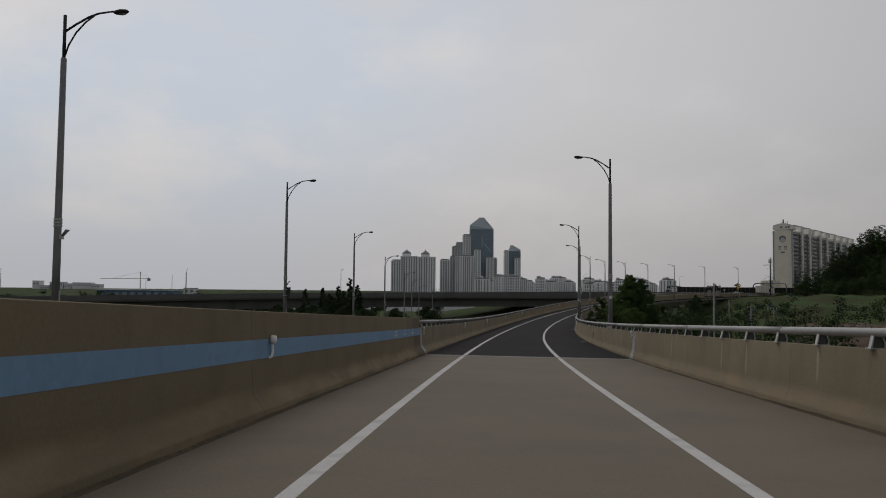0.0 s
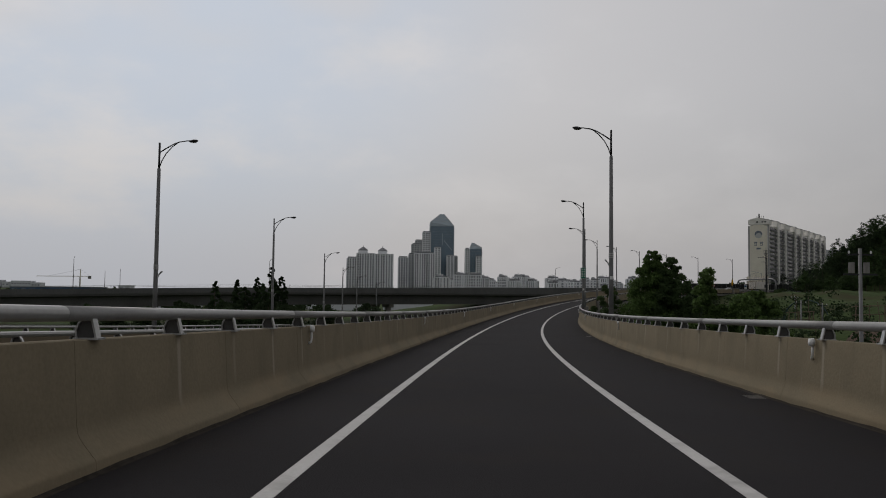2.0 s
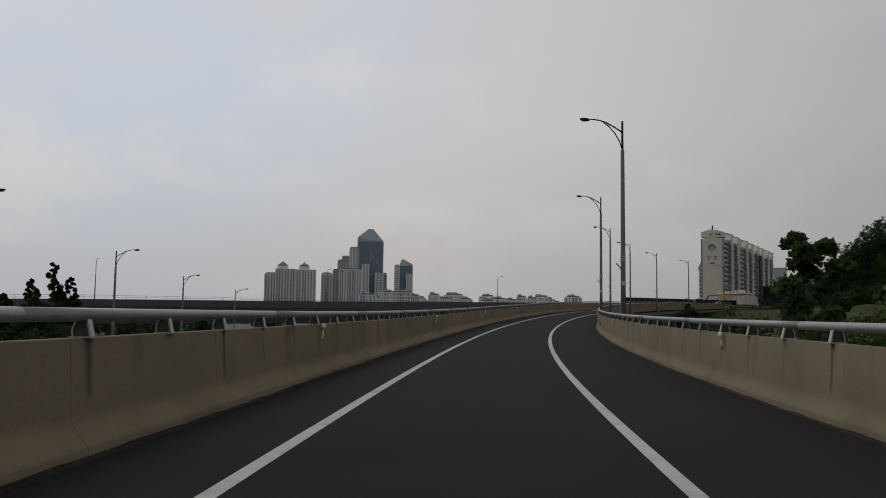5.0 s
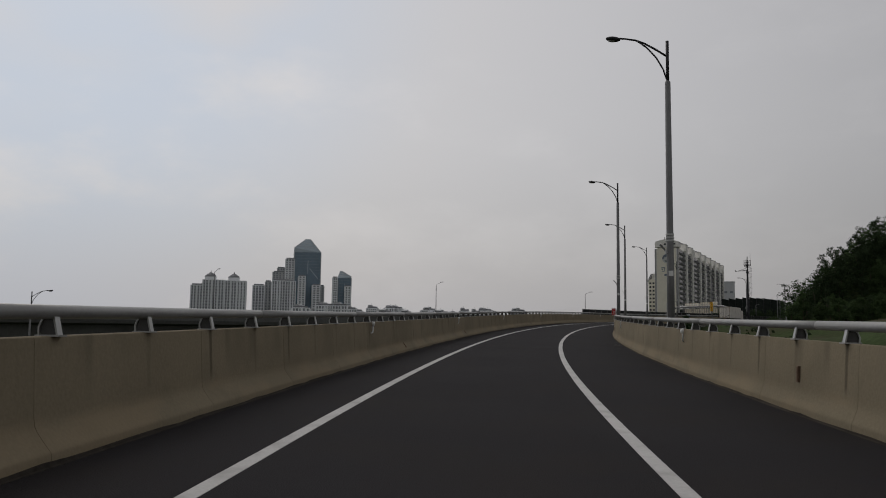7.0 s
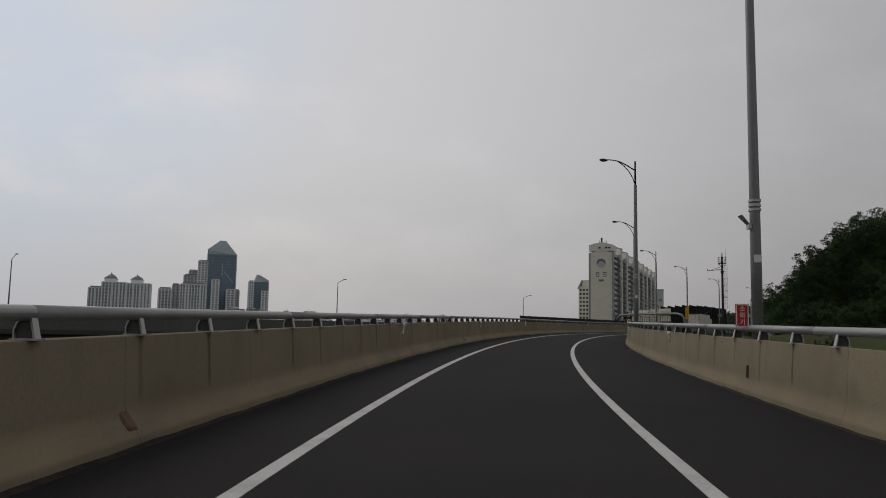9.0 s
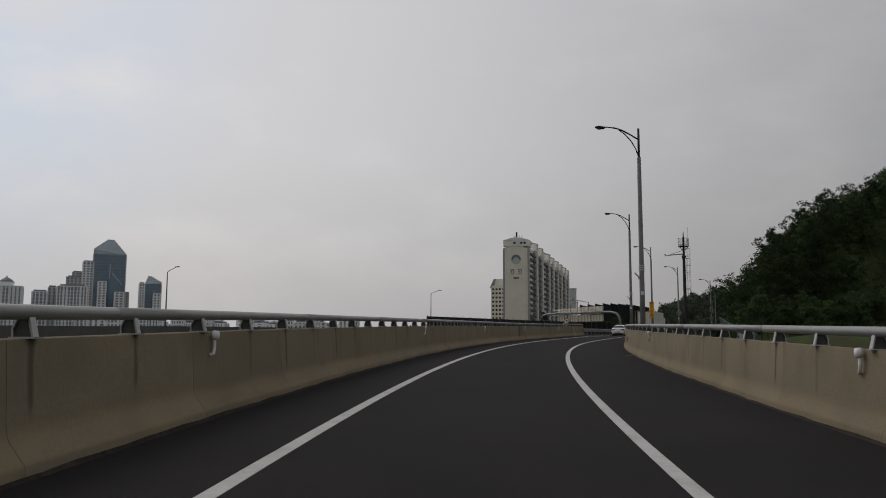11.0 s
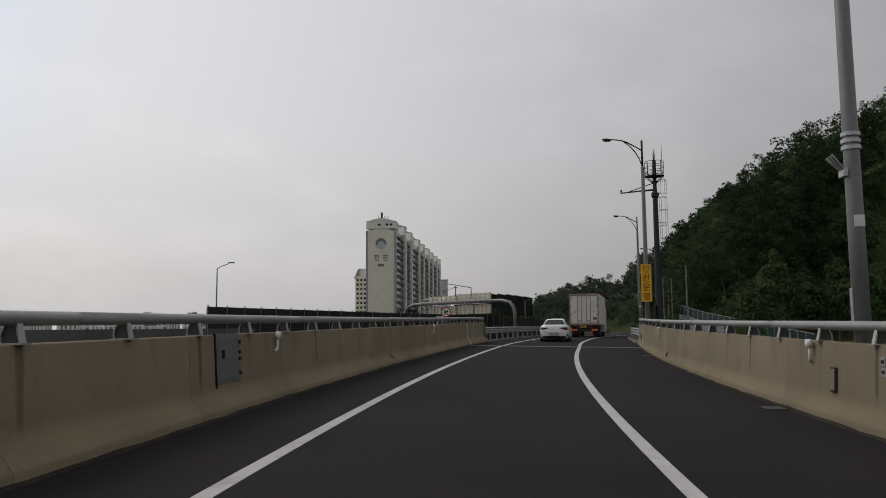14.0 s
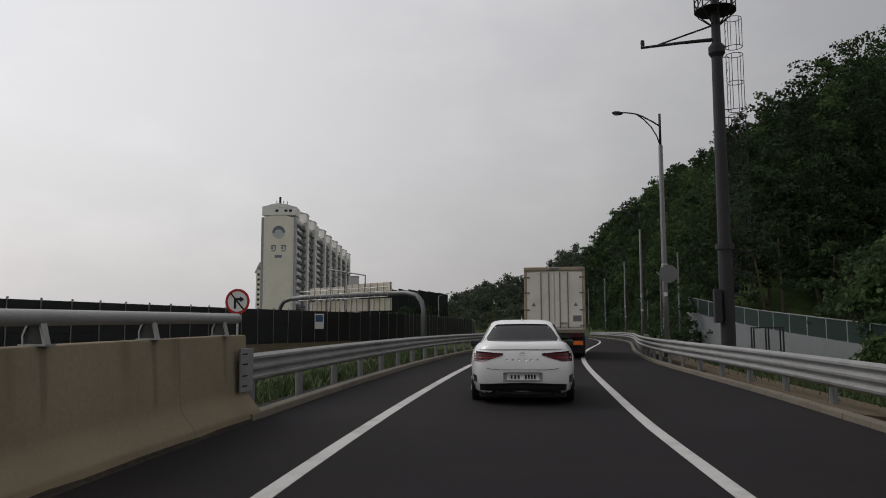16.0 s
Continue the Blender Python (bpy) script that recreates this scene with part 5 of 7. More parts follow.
pos = 0.0
for i, ln in enumerate(LEN):
    blk = apartment_slab(i, pos, ln - 1.5, 46.5 + i * 0.4)
    pos += ln
    if i == 0:
        bm = bmesh.new()
        tube(bm, [(-6.9, 2, 55.5), (-6.9, 2, 59)], 0.5, 6)
        for q in ((-8.2, 1.5), (-5.6, 2.5), (-4.4, 4)):
            tube(bm, [(q[0], q[1], 55), (q[0], q[1], 57.6)], 0.14, 5)
        part("roof_mast", bm, DARK_STEEL, blk, "roof antenna cluster")
        LOGO_PALE = material("logo_pale_grey", (0.52, 0.53, 0.52), 0.7, vary=0.05, bump=0.0)
        LOGO = material("logo_blue_grey", (0.17, 0.20, 0.24), 0.7, vary=0.05, bump=0.0)
        part("emblem_disc", disc_xz(2.5, -6.9, -0.32, 44.3), LOGO_PALE, blk, "pale blue-grey round emblem")
        bm = bmesh.new()
        r_o, r_i = 2.5, 1.55
        ring = []
        for k in range(25):
            a = math.pi * (-0.05 + 1.1 * k / 24)
            ring.append((bm.verts.new((-6.9 + r_o * math.cos(a), -0.34, 44.5 + r_o * math.sin(a))), bm.verts.new((-6.9 + r_i * math.cos(a + 0.15), -0.34, 44.3 + r_i * math.sin(a + 0.15) * 0.8))))
        for p, q in zip(ring, ring[1:]):
            bm.faces.new((p[0], q[0], q[1], p[1]))
        part("round_emblem", bm, LOGO, blk, "dark round emblem on the gable")
        bm = bmesh.new()
        for k in (-1, 1):
            box(bm, (-6.9 + k * 2.0, -0.33, 39.0), (2.0, 0.06, 0.6))
            box(bm, (-6.9 + k * 2.0 - 0.5, -0.33, 38.0), (0.9, 0.06, 0.8))
            box(bm, (-6.9 + k * 2.0 + 0.75, -0.33, 38.2), (0.4, 0.06, 2.0))
            box(bm, (-6.9 + k * 2.0, -0.33, 36.9), (1.6, 0.06, 0.4))
        box(bm, (-6.9, -0.33, 34.7), (2.8, 0.06, 1.1))
        part("sign_bars", bm, LOGO, blk, "dark lettering bars")

# the lower cream block half hidden behind it
lb = tagged(empty("cream_block", Matrix.Translation((328.0, 749.3, -4)) @ Matrix.Rotation(-radians(37.9), 4, "Z")), "cream apartment slab with a dark stepped roof behind the first row", "apartment block")
part("wall", box_bm((0, 20, 22.0), (11, 40, 44), 0.0), APT_CREAM, lb)
part("roof_house", box_bm((0.6, 14, 46.5), (8, 22, 5), 0.2), APT_WHITE, lb)
bm = bmesh.new()
plate(bm, [(-6.4, 42.0), (-5.4, 42.0), (-2.2, 48.5), (-3.4, 48.5)], -0.6, 24)
part("dark_eave", bm, APT_GREY, lb, "dark slanting eave")
for z in range(13):
    for x in (-3.9, -1.3, 1.3, 3.9):
        shared("window", PANE, lb, Matrix.Translation((x, -0.02, 2.2 + z * 3.15)) @ Matrix.Rotation(math.pi, 4, "Z") @ Matrix.Diagonal((0.42, 1, 0.62, 1)))

# ---- tower crane and thin masts far off ----
crane = tagged(empty("tower_crane", Matrix.Translation((-444, 1162, -12)) @ Matrix.Rotation(0.15, 4, "Z")), "distant pale tower crane with a long level jib", "crane")
bm = bmesh.new()
tube(bm, [(0, 0, 0), (0, 0, 36)], 0.9, 4)
part("tower", bm, APT_CREAM, crane)
bm = bmesh.new()
tube(bm, [(-56, 0, 26.0), (14, 0, 26.5)], 0.6, 4)
part("jib", bm, APT_CREAM, crane)
bm = bmesh.new()
tube(bm, [(-40, 0, 26.5), (0, 0, 36), (13, 0, 27)], 0.12, 4)
part("tie", bm, DARK_STEEL, crane)
part("counterweight", box_bm((12, 0, 25), (4, 2, 4)), GREY_CONCRETE, crane)
for x, y, z in ((-236, 690, 12), (-224, 690, 14), (-300, 800, 9)):
    bm = bmesh.new()
    tube(bm, [(0, 0, 0), (0, 0, z + 12)], [0.35, 0.15], 6)
    tagged(part("thin_mast", bm, POLE_STEEL), "thin distant steel mast", "mast", "thin masts").matrix_basis = Matrix.Translation((x, y, -12))

# ---- small white lamps and boxes on the parapets ----
def side_marker():
    """A small white round marker lamp on a bent bracket; it faces -x."""
    e = tagged(empty("marker_lamp"), "small round white marker lamp on a bent bracket", "marker lamp", "marker lamps on the parapets")
    bm = bmesh.new()
    tube(bm, [(-0.03, 0, 0.2), (-0.10, 0, 0.2)], [0.072, 0.064], 14)
    part("lamp", bm, WHITE_PAINT, e, smooth=True)
    bm = bmesh.new()
    tube(bm, [(-0.05, 0, 0.13), (-0.05, 0, 0.02), (-0.05, 0.03, -0.06), (-0.02, 0.1, -0.08)], 0.024, 8)
    part("bracket", bm, WHITE_PAINT, e, smooth=True)
    return e


marker = None
for s, side in [(27.3, -1), (49.2, -1), (71.0, -1), (93.0, -1), (115.5, -1), (139, -1), (160, -1), (180.8, -1), (203, -1), (224.4, -1), (243.5, -1), (262, -1), (280.5, -1), (3.4, -1), (-19.0, -1),
                (25, 1), (47.8, 1), (70, 1), (92.5, 1), (115, 1), (137.8, 1), (158.7, 1), (181.8, 1), (203, 1), (223.5, 1), (242.3, 1), (261, 1), (279.2, 1), (3.0, 1)]:
    toe = LEFT if side < 0 else RIGHT
    m = stand(s, toe + side * face_lat(0.92, side)[0], 0.92)
    if side < 0:
        m = m @ Matrix.Rotation(math.pi, 4, "Z")
    if marker is None:
        marker = side_marker()
        marker.matrix_basis = m
    else:
        copy_thing(marker, m)


def wall_hatch(s, side, up, w, h, label, mat, cover=None):
    toe = LEFT if side < 0 else RIGHT
    e = tagged(empty("wall_hatch", stand(s, toe + side * face_lat(up, side)[0], up)), label, "hatch", "hatches in the parapets")
    tilt = Matrix.Rotation(side * face_lat(up, side)[1], 4, "Y")
    f = part("frame", box_bm((0, 0, 0), (0.024 if side < 0 else 0.07, w, h), 0.006), mat, e)
    f.matrix_basis = tilt
    d = part("cover", box_bm((-side * (0.012 if side < 0 else 0.034), 0, 0), (0.02, w * 0.8, h * 0.86), 0.005), cover or mat, e)
    d.matrix_basis = tilt
    return e


KERB_TAN = material("tan_cover_plate", (0.20, 0.17, 0.125), 0.8, vary=0.2, fine=20, coarse=3, bump=0.1)
DARK_RUST = material("dark_rusty_rim", (0.045, 0.032, 0.024), 0.85, vary=0.3, fine=20, coarse=3, bump=0.3)
RUST = material("rusty_plate", (0.14, 0.09, 0.06), 0.85, vary=0.3, fine=20, coarse=3, bump=0.3)
big_hatch = wall_hatch(259.75, -1, 0.815, 1.0, 0.74, "grey steel hatch set into the concrete parapet", POLE_STEEL)
tilt = Matrix.Rotation(-face_lat(0.7)[1], 4, "Y")
part("gap", box_bm((0.008, -0.52, -0.03), (0.03, 0.04, 0.80), 0.004), GAP_BLACK, big_hatch, "dark gap beside the hatch").matrix_basis = tilt
part("handle", box_bm((0.03, -0.26, 0.06), (0.03, 0.07, 0.13), 0.008), GAP_BLACK, big_hatch, "black pull handle").matrix_basis = tilt
for z in (-0.24, -0.02, 0.08, 0.24):
    part("hinge", box_bm((0.026, 0.44, z), (0.03, 0.07, 0.05), 0.006), GAP_BLACK, big_hatch).matrix_basis = tilt
for s in (22.0, 260.1):
    wall_hatch(s, 1, 0.62, 0.2, 0.36, "small tan cover plate with a dark rusty rim in the parapet", DARK_RUST, KERB_TAN)
for s, side, up, w, h in ((144.4, -1, 0.27, 0.13, 0.22), (162.3, -1, 0.29, 0.2, 0.26), (272.5, -1, 0.3, 0.26, 0.3), (290.7, 1, 0.52, 0.12, 0.3), (128.5, 1, 0.62, 0.07, 0.26),
                          (171.5, 1, 0.5, 0.07, 0.26), (239, 1, 0.6, 0.06, 0.24), (276.5, 1, 0.27, 0.1, 0.16), (196.3, -1, 0.285, 0.24, 0.28)):
    wall_hatch(s, side, up, w, h, "small rusty plate set into the concrete parapet", RUST)
for s, side in ((160.4, 1), (222.0, 1), (258.5, 1)):
    e = tagged(empty("tag_plate", stand(s, RIGHT + 0.124, 0.9)), "small white tag with two dark marks on the parapet", "tag", "white tags")
    for z in (-0.07, 0.06):
        q = part("plate", box_bm((0, 0, z), (0.012, 0.13, 0.115), 0.003), COVER, e)
        part("mark", box_bm((-0.007, 0.01, z), (0.006, 0.08, 0.045), 0.002), GAP_BLACK, q)

# rain gullies at the road's right edge
for s in (27.0, 60.5, 123.0, 155.5, 196, 229.5, 262.0, 281.0):
    e = tagged(empty("gully", stand(s, RIGHT - 0.24, 0.0)), "dark cast-iron rain gully at the road edge", "gully", "rain gullies")
    part("frame", box_bm((0, 0, 0.0), (0.36, 0.55, 0.016), 0.004), GAP_BLACK, e)
    for k in range(6):
        part("bar", box_bm((0, -0.2 + k * 0.08, 0.01), (0.3, 0.03, 0.012), 0.003), JOINT_STEEL, e)

# ---- crash rails and kerbs past the bridge ----
CRASH = material("weathered_crash_rail", (0.27, 0.27, 0.265), 0.55, 0.5, vary=0.16, fine=12, coarse=0.9, bump=0.06, dirt=(0.16, 0.155, 0.145), dirt_amount=0.5)
KERB = material("kerb_concrete", (0.15, 0.132, 0.102), 0.9, vary=0.2, fine=14, coarse=0.8, bump=0.3, dirt=(0.16, 0.14, 0.11), each=0.08)
WAVE = [(0.0, 0.52), (0.02, 0.505), (0.075, 0.47), (0.08, 0.43), (0.02, 0.375), (0.02, 0.35), (0.08, 0.295), (0.08, 0.255), (0.02, 0.2), (0.02, 0.175), (0.08, 0.12), (0.075, 0.08), (0.02, 0.045), (0.0, 0.03)]


def crash_rail(name, side, lat, s0, s1, top, label, taper=0.0):
    def at(s, a, u):
        return along(s, a - side * taper * float(smooth(298, 318, s)), u)

    e = tagged(empty(name), label, "crash barrier", kind="structure")
    deep = 0.86 if side < 0 else 1.0
    pr = [(lat - side * a, top + (u - 0.52) * deep) for a, u in WAVE]
    pr += [(a + side * 0.006, u) for a, u in pr[::-1]]
    for a, b in zip(steps(s0, s1, 4), steps(s0, s1, 4)[1:]):
        r = strip("beam", steps(a, b + 0.05, 2), [(q + side * 0.004 * (int(a) % 2), u) for q, u in pr], CRASH, e, place=at)
    me = bpy.data.meshes.new("post")
    bm = bmesh.new()
    tube(bm, [(0, 0, -0.6), (0, 0, top - 0.08)], 0.07, 10)
    bm.to_mesh(me)
    bm.free()
    me.materials.append(POLE_STEEL)
    sp = s0 + 1.0
    while sp < s1:
        shared("post", me, e, Matrix.Translation(at(sp, lat + side * 0.09, 0)))
        sp += 2.5
    k = steps(s0, s1, 1.0)
    for a, b in zip(k, k[1:]):
        strip("kerb_stone", [a + 0.008, b - 0.008], [(lat - side * 0.34, -0.1), (lat - side * 0.32, 0.085), (lat - side * 0.30, 0.10), (lat - side * 0.14, 0.10), (lat - side * 0.12, -0.1)], KERB, e, place=at)
    return e


crash_rail("crash_rail_left", -1, -3.95, END - 0.4, 400, 0.89, "galvanised triple-wave crash rail on round posts over a kerb")
crash_rail("crash_rail_right", 1, 5.2, END - 0.3, 430, 0.88, "galvanised triple-wave crash rail curving away over a low kerb", 0.55)
for side, lat, top in ((-1, LEFT - 0.15, 0.97), (1, RIGHT + 0.15, 0.9)):
    e = tagged(empty("end_plate", stand(END - 0.25, lat - side * 0.02, top - 0.28)), "bolted steel end plate joining crash rail to parapet", "end plate", "crash rail end plates")
    part("plate", box_bm((0, 0, 0), (0.025, 0.5, 0.6), 0.006), CRASH, e)
    for y in (-0.15, -0.05):
        for z in (-0.22, -0.08, 0.08, 0.22):
            part("bolt", box_bm((-side * 0.018, y, z), (0.02, 0.07, 0.018), 0.004), GAP_BLACK, e)

# grass verges beside the crash rails
GRASS = material("verge_grass", (0.06, 0.085, 0.03), 0.8, vary=0.3, fine=4, coarse=0.4, bump=0.0, island=0.5)


def grass(name, lat0, lat1, s0, s1, count, height, seed, label):
    rng = np.random.default_rng(seed)
    s, lat = s0 + (s1 - s0) * rng.random(count), lat0 + (lat1 - lat0) * rng.random(count)
    x, y = np.interp(s, S, RX) + lat * np.cos(np.interp(s, S, HEAD)), np.interp(s, S, RY) - lat * np.sin(np.interp(s, S, HEAD))
    z = land(x, y) - 0.03
    a, h = rng.random(count) * 6.28, height * (0.4 + 0.9 * rng.random(count))
    w = 0.02 + 0.03 * rng.random(count)
    lean = rng.normal(size=(count, 2)) * 0.35 * h[:, None]
    p = np.stack((x, y, z), 1)
    d = np.stack((np.cos(a) * w, np.sin(a) * w, 0 * a), 1)
    tip = p + np.stack((lean[:, 0], lean[:, 1], h), 1)
    v = np.stack((p - d, p + d, tip + d * 0.3, tip - d * 0.3), 1).reshape(-1, 3)
    return tagged(new(name, cards_mesh(name, v, GRASS)), label, "grass", kind="stuff")


grass("verge_grass", -9.5, -4.2, 296, 350, 14000, 0.4, 31, "rough green grass behind the crash rail")
grass("verge_grass_far", -34, -9, 300, 380, 12000, 0.35, 32, "tall rough grass before the noise barrier")
grass("verge_grass_right", 5.35, 10, 296, 345, 9000, 0.35, 33, "sparse grass behind the crash rail")
STRAW = material("dry_leaf_litter", (0.10, 0.074, 0.042), 0.9, vary=0.35, fine=8, coarse=0.6, bump=0.4)
tagged(strip("leaf_litter", steps(297, 330, 2), [(5.08, -0.1), (5.1, 0.1), (6.4, -0.02), (6.4, -0.2)], STRAW), "dry brown leaf litter along the kerb", "leaf litter", kind="stuff")

# ---- signs on the lamps ----
YELLOW = material("yellow_sign", (0.80, 0.42, 0.02), 0.5, vary=0.06, fine=6, coarse=1, bump=0.02)
BLACK_INK = material("black_lettering", (0.015, 0.012, 0.01), 0.6, vary=0.1, bump=0.0)
GREEN_SIGN = material("green_sign", (0.01, 0.16, 0.10), 0.5, vary=0.08, fine=6, coarse=1, bump=0.02)
RED_SIGN = material("red_sign", (0.42, 0.02, 0.02), 0.5, vary=0.06, fine=6, coarse=1, bump=0.02)


def lettering(text, size, mat, parent, x, y, z, name="lettering"):
    """One written line on a board that faces -y, centred at (x, z)."""
    cu = bpy.data.curves.new(name, "FONT")
    cu.body, cu.size, cu.align_x, cu.align_y, cu.extrude = text, size, "CENTER", "CENTER", 0.003
    tmp = new(name, cu)
    me = bpy.data.meshes.new_from_object(tmp.evaluated_get(bpy.context.evaluated_depsgraph_get()))
    bpy.data.objects.remove(tmp)
    me.materials.clear()
    me.materials.append(mat)
    ob = new(name, me)
    ob.parent = parent
    ob.matrix_basis = Matrix.Translation((x, y, z)) @ Matrix.Rotation(math.pi / 2, 4, "X")
    return ob


def board(name, m, w, h, mat, label, depth=0.03, rim=None):
    e = tagged(empty(name, m), label, "sign")
    part("panel", box_bm((0, 0, 0), (w, depth, h), 0.008), mat, e)
    if rim:
        bm = bmesh.new()
        for dz in (-1, 1):
            box(bm, (0, -depth / 2 - 0.002, dz * (h / 2 - 0.02)), (w - 0.02, 0.006, 0.018))
        for dx in (-1, 1):
            box(bm, (dx * (w / 2 - 0.02), -depth / 2 - 0.002, 0), (0.018, 0.006, h - 0.05))
        part("border", bm, rim, e)
    for dz in (-h * 0.33, h * 0.33):
        part("clamp", box_bm((0, depth / 2 + 0.05, dz), (min(w * 0.7, 0.3), 0.1, 0.05)), GALV, e)
    return e


y_sign = board("safety_sign", stand(289.75, RIGHT + 0.38, 3.27) @ Matrix.Translation((0, -0.2, 0)), 0.52, 1.9, YELLOW, "tall yellow sign with black lettering on a lamp post", rim=None)
for k, ch in enumerate("\uc548\uc804\uc6b4\ud589"):
    lettering(ch, 0.43, BLACK_INK, y_sign, 0, -0.02, 0.70 - k * 0.468)
g_sign = board("route_sign", stand(83.5, RIGHT + 0.38, 4.6) @ Matrix.Translation((0, -0.2, 0)), 0.48, 0.98, GREEN_SIGN, "small green sign with white writing on a lamp post", rim=WHITE_PAINT)
for k in range(4):
    for dx in (-0.1, 0.1):
        part("writing_bar", box_bm((dx, -0.018, 0.32 - k * 0.2), (0.13, 0.004, 0.1)), WHITE_PAINT, g_sign)
r_sign = board("extinguisher_sign", stand(172.0, RIGHT + 0.05, 1.665) @ Matrix.Translation((0.02, -0.25, 0)), 0.28, 0.50, RED_SIGN, "red sign with white lettering beside a lamp post", rim=WHITE_PAINT)
for k, ch in enumerate("\uc18c\ud654\uae30"):
    lettering(ch, 0.14, WHITE_PAINT, r_sign, 0, -0.02, 0.14 - k * 0.145)
part("bracket", box_bm((0.19, 0.045, 0.0), (0.30, 0.04, 0.06), 0.006), GALV, r_sign)
part("bracket", box_bm((0.21, 0.03, 0.0), (0.05, 0.03, 0.46), 0.006), GALV, r_sign)

# ---- no-right-turn sign ----
nr = tagged(empty("turn_ban_sign", Matrix.Translation((112.44, 315.85, 1.62)) @ Matrix.Rotation(-radians(47), 4, "Z")), "round red-rimmed road sign with a barred bent arrow", "road sign")


def disc(r0, r1, y, seg=40):
    bm = bmesh.new()
    a = [bm.verts.new((r1 * math.cos(2 * math.pi * k / seg), y, r1 * math.sin(2 * math.pi * k / seg))) for k in range(seg)]
    if r0 > 0:
        b = [bm.verts.new((r0 * math.cos(2 * math.pi * k / seg), y, r0 * math.sin(2 * math.pi * k / seg))) for k in range(seg)]
        for k in range(seg):
            bm.faces.new((a[k], a[(k + 1) % seg], b[(k + 1) % seg], b[k]))
    else:
        bm.faces.new(a)
    r = bmesh.ops.extrude_face_region(bm, geom=bm.faces[:])
    bmesh.ops.translate(bm, vec=(0, 0.012, 0), verts=[v for v in r["geom"] if isinstance(v, bmesh.types.BMVert)])
    return bm


part("face", disc(0, 0.40, 0.0), WHITE_PAINT, nr)
part("rim", disc(0.33, 0.41, -0.006), RED_SIGN, nr, "red rim")
bm = bmesh.new()
box(bm, (-0.08, -0.01, -0.08), (0.075, 0.008, 0.3))
box(bm, (0.0, -0.01, 0.07), (0.2, 0.008, 0.075))
v3 = [bm.verts.new((x, -0.014, z)) for x, z in ((0.08, 0.17), (0.08, -0.03), (0.23, 0.07))]
bm.faces.new(v3)
part("arrow", bm, BLACK_INK, nr, "black bent arrow")
bm = bmesh.new()
box(bm, (0, -0.02, 0), (0.05, 0.006, 0.7), 0, Matrix.Rotation(radians(-40), 4, "Y"))
part("bar", bm, BLACK_INK, nr)
bm = bmesh.new()
tube(bm, [(0, 0.05, 0.3), (0, 0.05, -3.2)], 0.04, 8)
part("post", bm, GALV, nr)
wall_sign = board("turnout_sign", Matrix.Translation((150.0, 375.2, 1.9)) @ Matrix.Rotation(-radians(42), 4, "Z"), 1.1, 1.8, WHITE_PAINT, "small white and blue sign on the noise barrier")
part("blue_field", box_bm((0, -0.02, 0.35), (0.9, 0.01, 0.8)), HALL_BLUE, wall_sign)

# ---- sign gantry seen from behind ----
gan = tagged(empty("sign_gantry"), "steel sign gantry with pale board backs and a catwalk", "gantry")
GP, GQ = Vector((159.5, 367.0, 0)), Vector((155.4, 396.0, 0))
PALE = material("pale_board_back", (0.74, 0.67, 0.54), 0.6, vary=0.1, fine=5, coarse=0.6, bump=0.05)


def g_at(f, z, off=0.0):
    d = (GQ - GP).normalized()
    p = GP + (GQ - GP) * f
    return Vector((p.x, p.y, z)) + Vector((d.y, -d.x, 0)) * off


bm = bmesh.new()
tube(bm, [g_at(0, -2), g_at(0, 3.2), g_at(0.012, 4.2), g_at(0.04, 5.0), g_at(0.10, 5.35), g_at(0.2, 5.4), g_at(0.8, 5.4), g_at(0.9, 5.35), g_at(0.96, 5.0), g_at(0.988, 4.2), g_at(1, 3.2), g_at(1, -2)], 0.3, 12)
part("portal_tube", bm, POLE_STEEL, gan, smooth=True)
for f0, f1, z0, z1 in ((0.22, 0.515, 5.3, 6.9), (0.525, 0.79, 5.3, 6.7), (0.22, 0.36, 3.3, 4.9), (0.365, 0.515, 3.3, 4.9), (0.525, 0.655, 3.3, 4.8), (0.66, 0.79, 3.3, 4.8)):
    bm = bmesh.new()
    a, b = g_at(f0, z0, 0.8), g_at(f1, z0, 0.8)
    vs = [bm.verts.new(p) for p in (a, b, Vector((b.x, b.y, z1)), Vector((a.x, a.y, z1)))]
    f = bm.faces.new(vs)
    r = bmesh.ops.extrude_face_region(bm, geom=[f])
    d = (GQ - GP).normalized()
    bmesh.ops.translate(bm, vec=Vector((d.y, -d.x, 0)) * 0.08, verts=[v for v in r["geom"] if isinstance(v, bmesh.types.BMVert)])
    sb = part("sign_back", bm, PALE, gan, "pale unpainted back of a road sign")
    k = max(4, int((f1 - f0) * 29 / 1.1))
    for i in range(k + 1):
        bm = bmesh.new()
        f = f0 + (f1 - f0) * i / k
        tube(bm, [g_at(f, z0, 0.62), g_at(f, z1, 0.62)], 0.05, 6)
        part("rib", bm, POLE_STEEL, sb)
bm = bmesh.new()
for z in (5.0, 5.65, 6.2):
    tube(bm, [g_at(0.2, z, -0.4), g_at(0.82, z, -0.4)], 0.05, 6)
for i in range(16):
    f = 0.2 + 0.62 * i / 15
    tube(bm, [g_at(f, 5.0, -0.4), g_at(f, 6.2, -0.4)], 0.035, 6)
part("catwalk_rail", bm, GALV, gan)
bm = bmesh.new()
tube(bm, [g_at(0.36, 6.4), g_at(0.36, 7.9), g_at(0.62, 9.1)], 0.09, 6)
tube(bm, [g_at(0.5, 6.4), g_at(0.5, 8.4)], 0.09, 6)
part("camera_arm", bm, POLE_STEEL, gan)

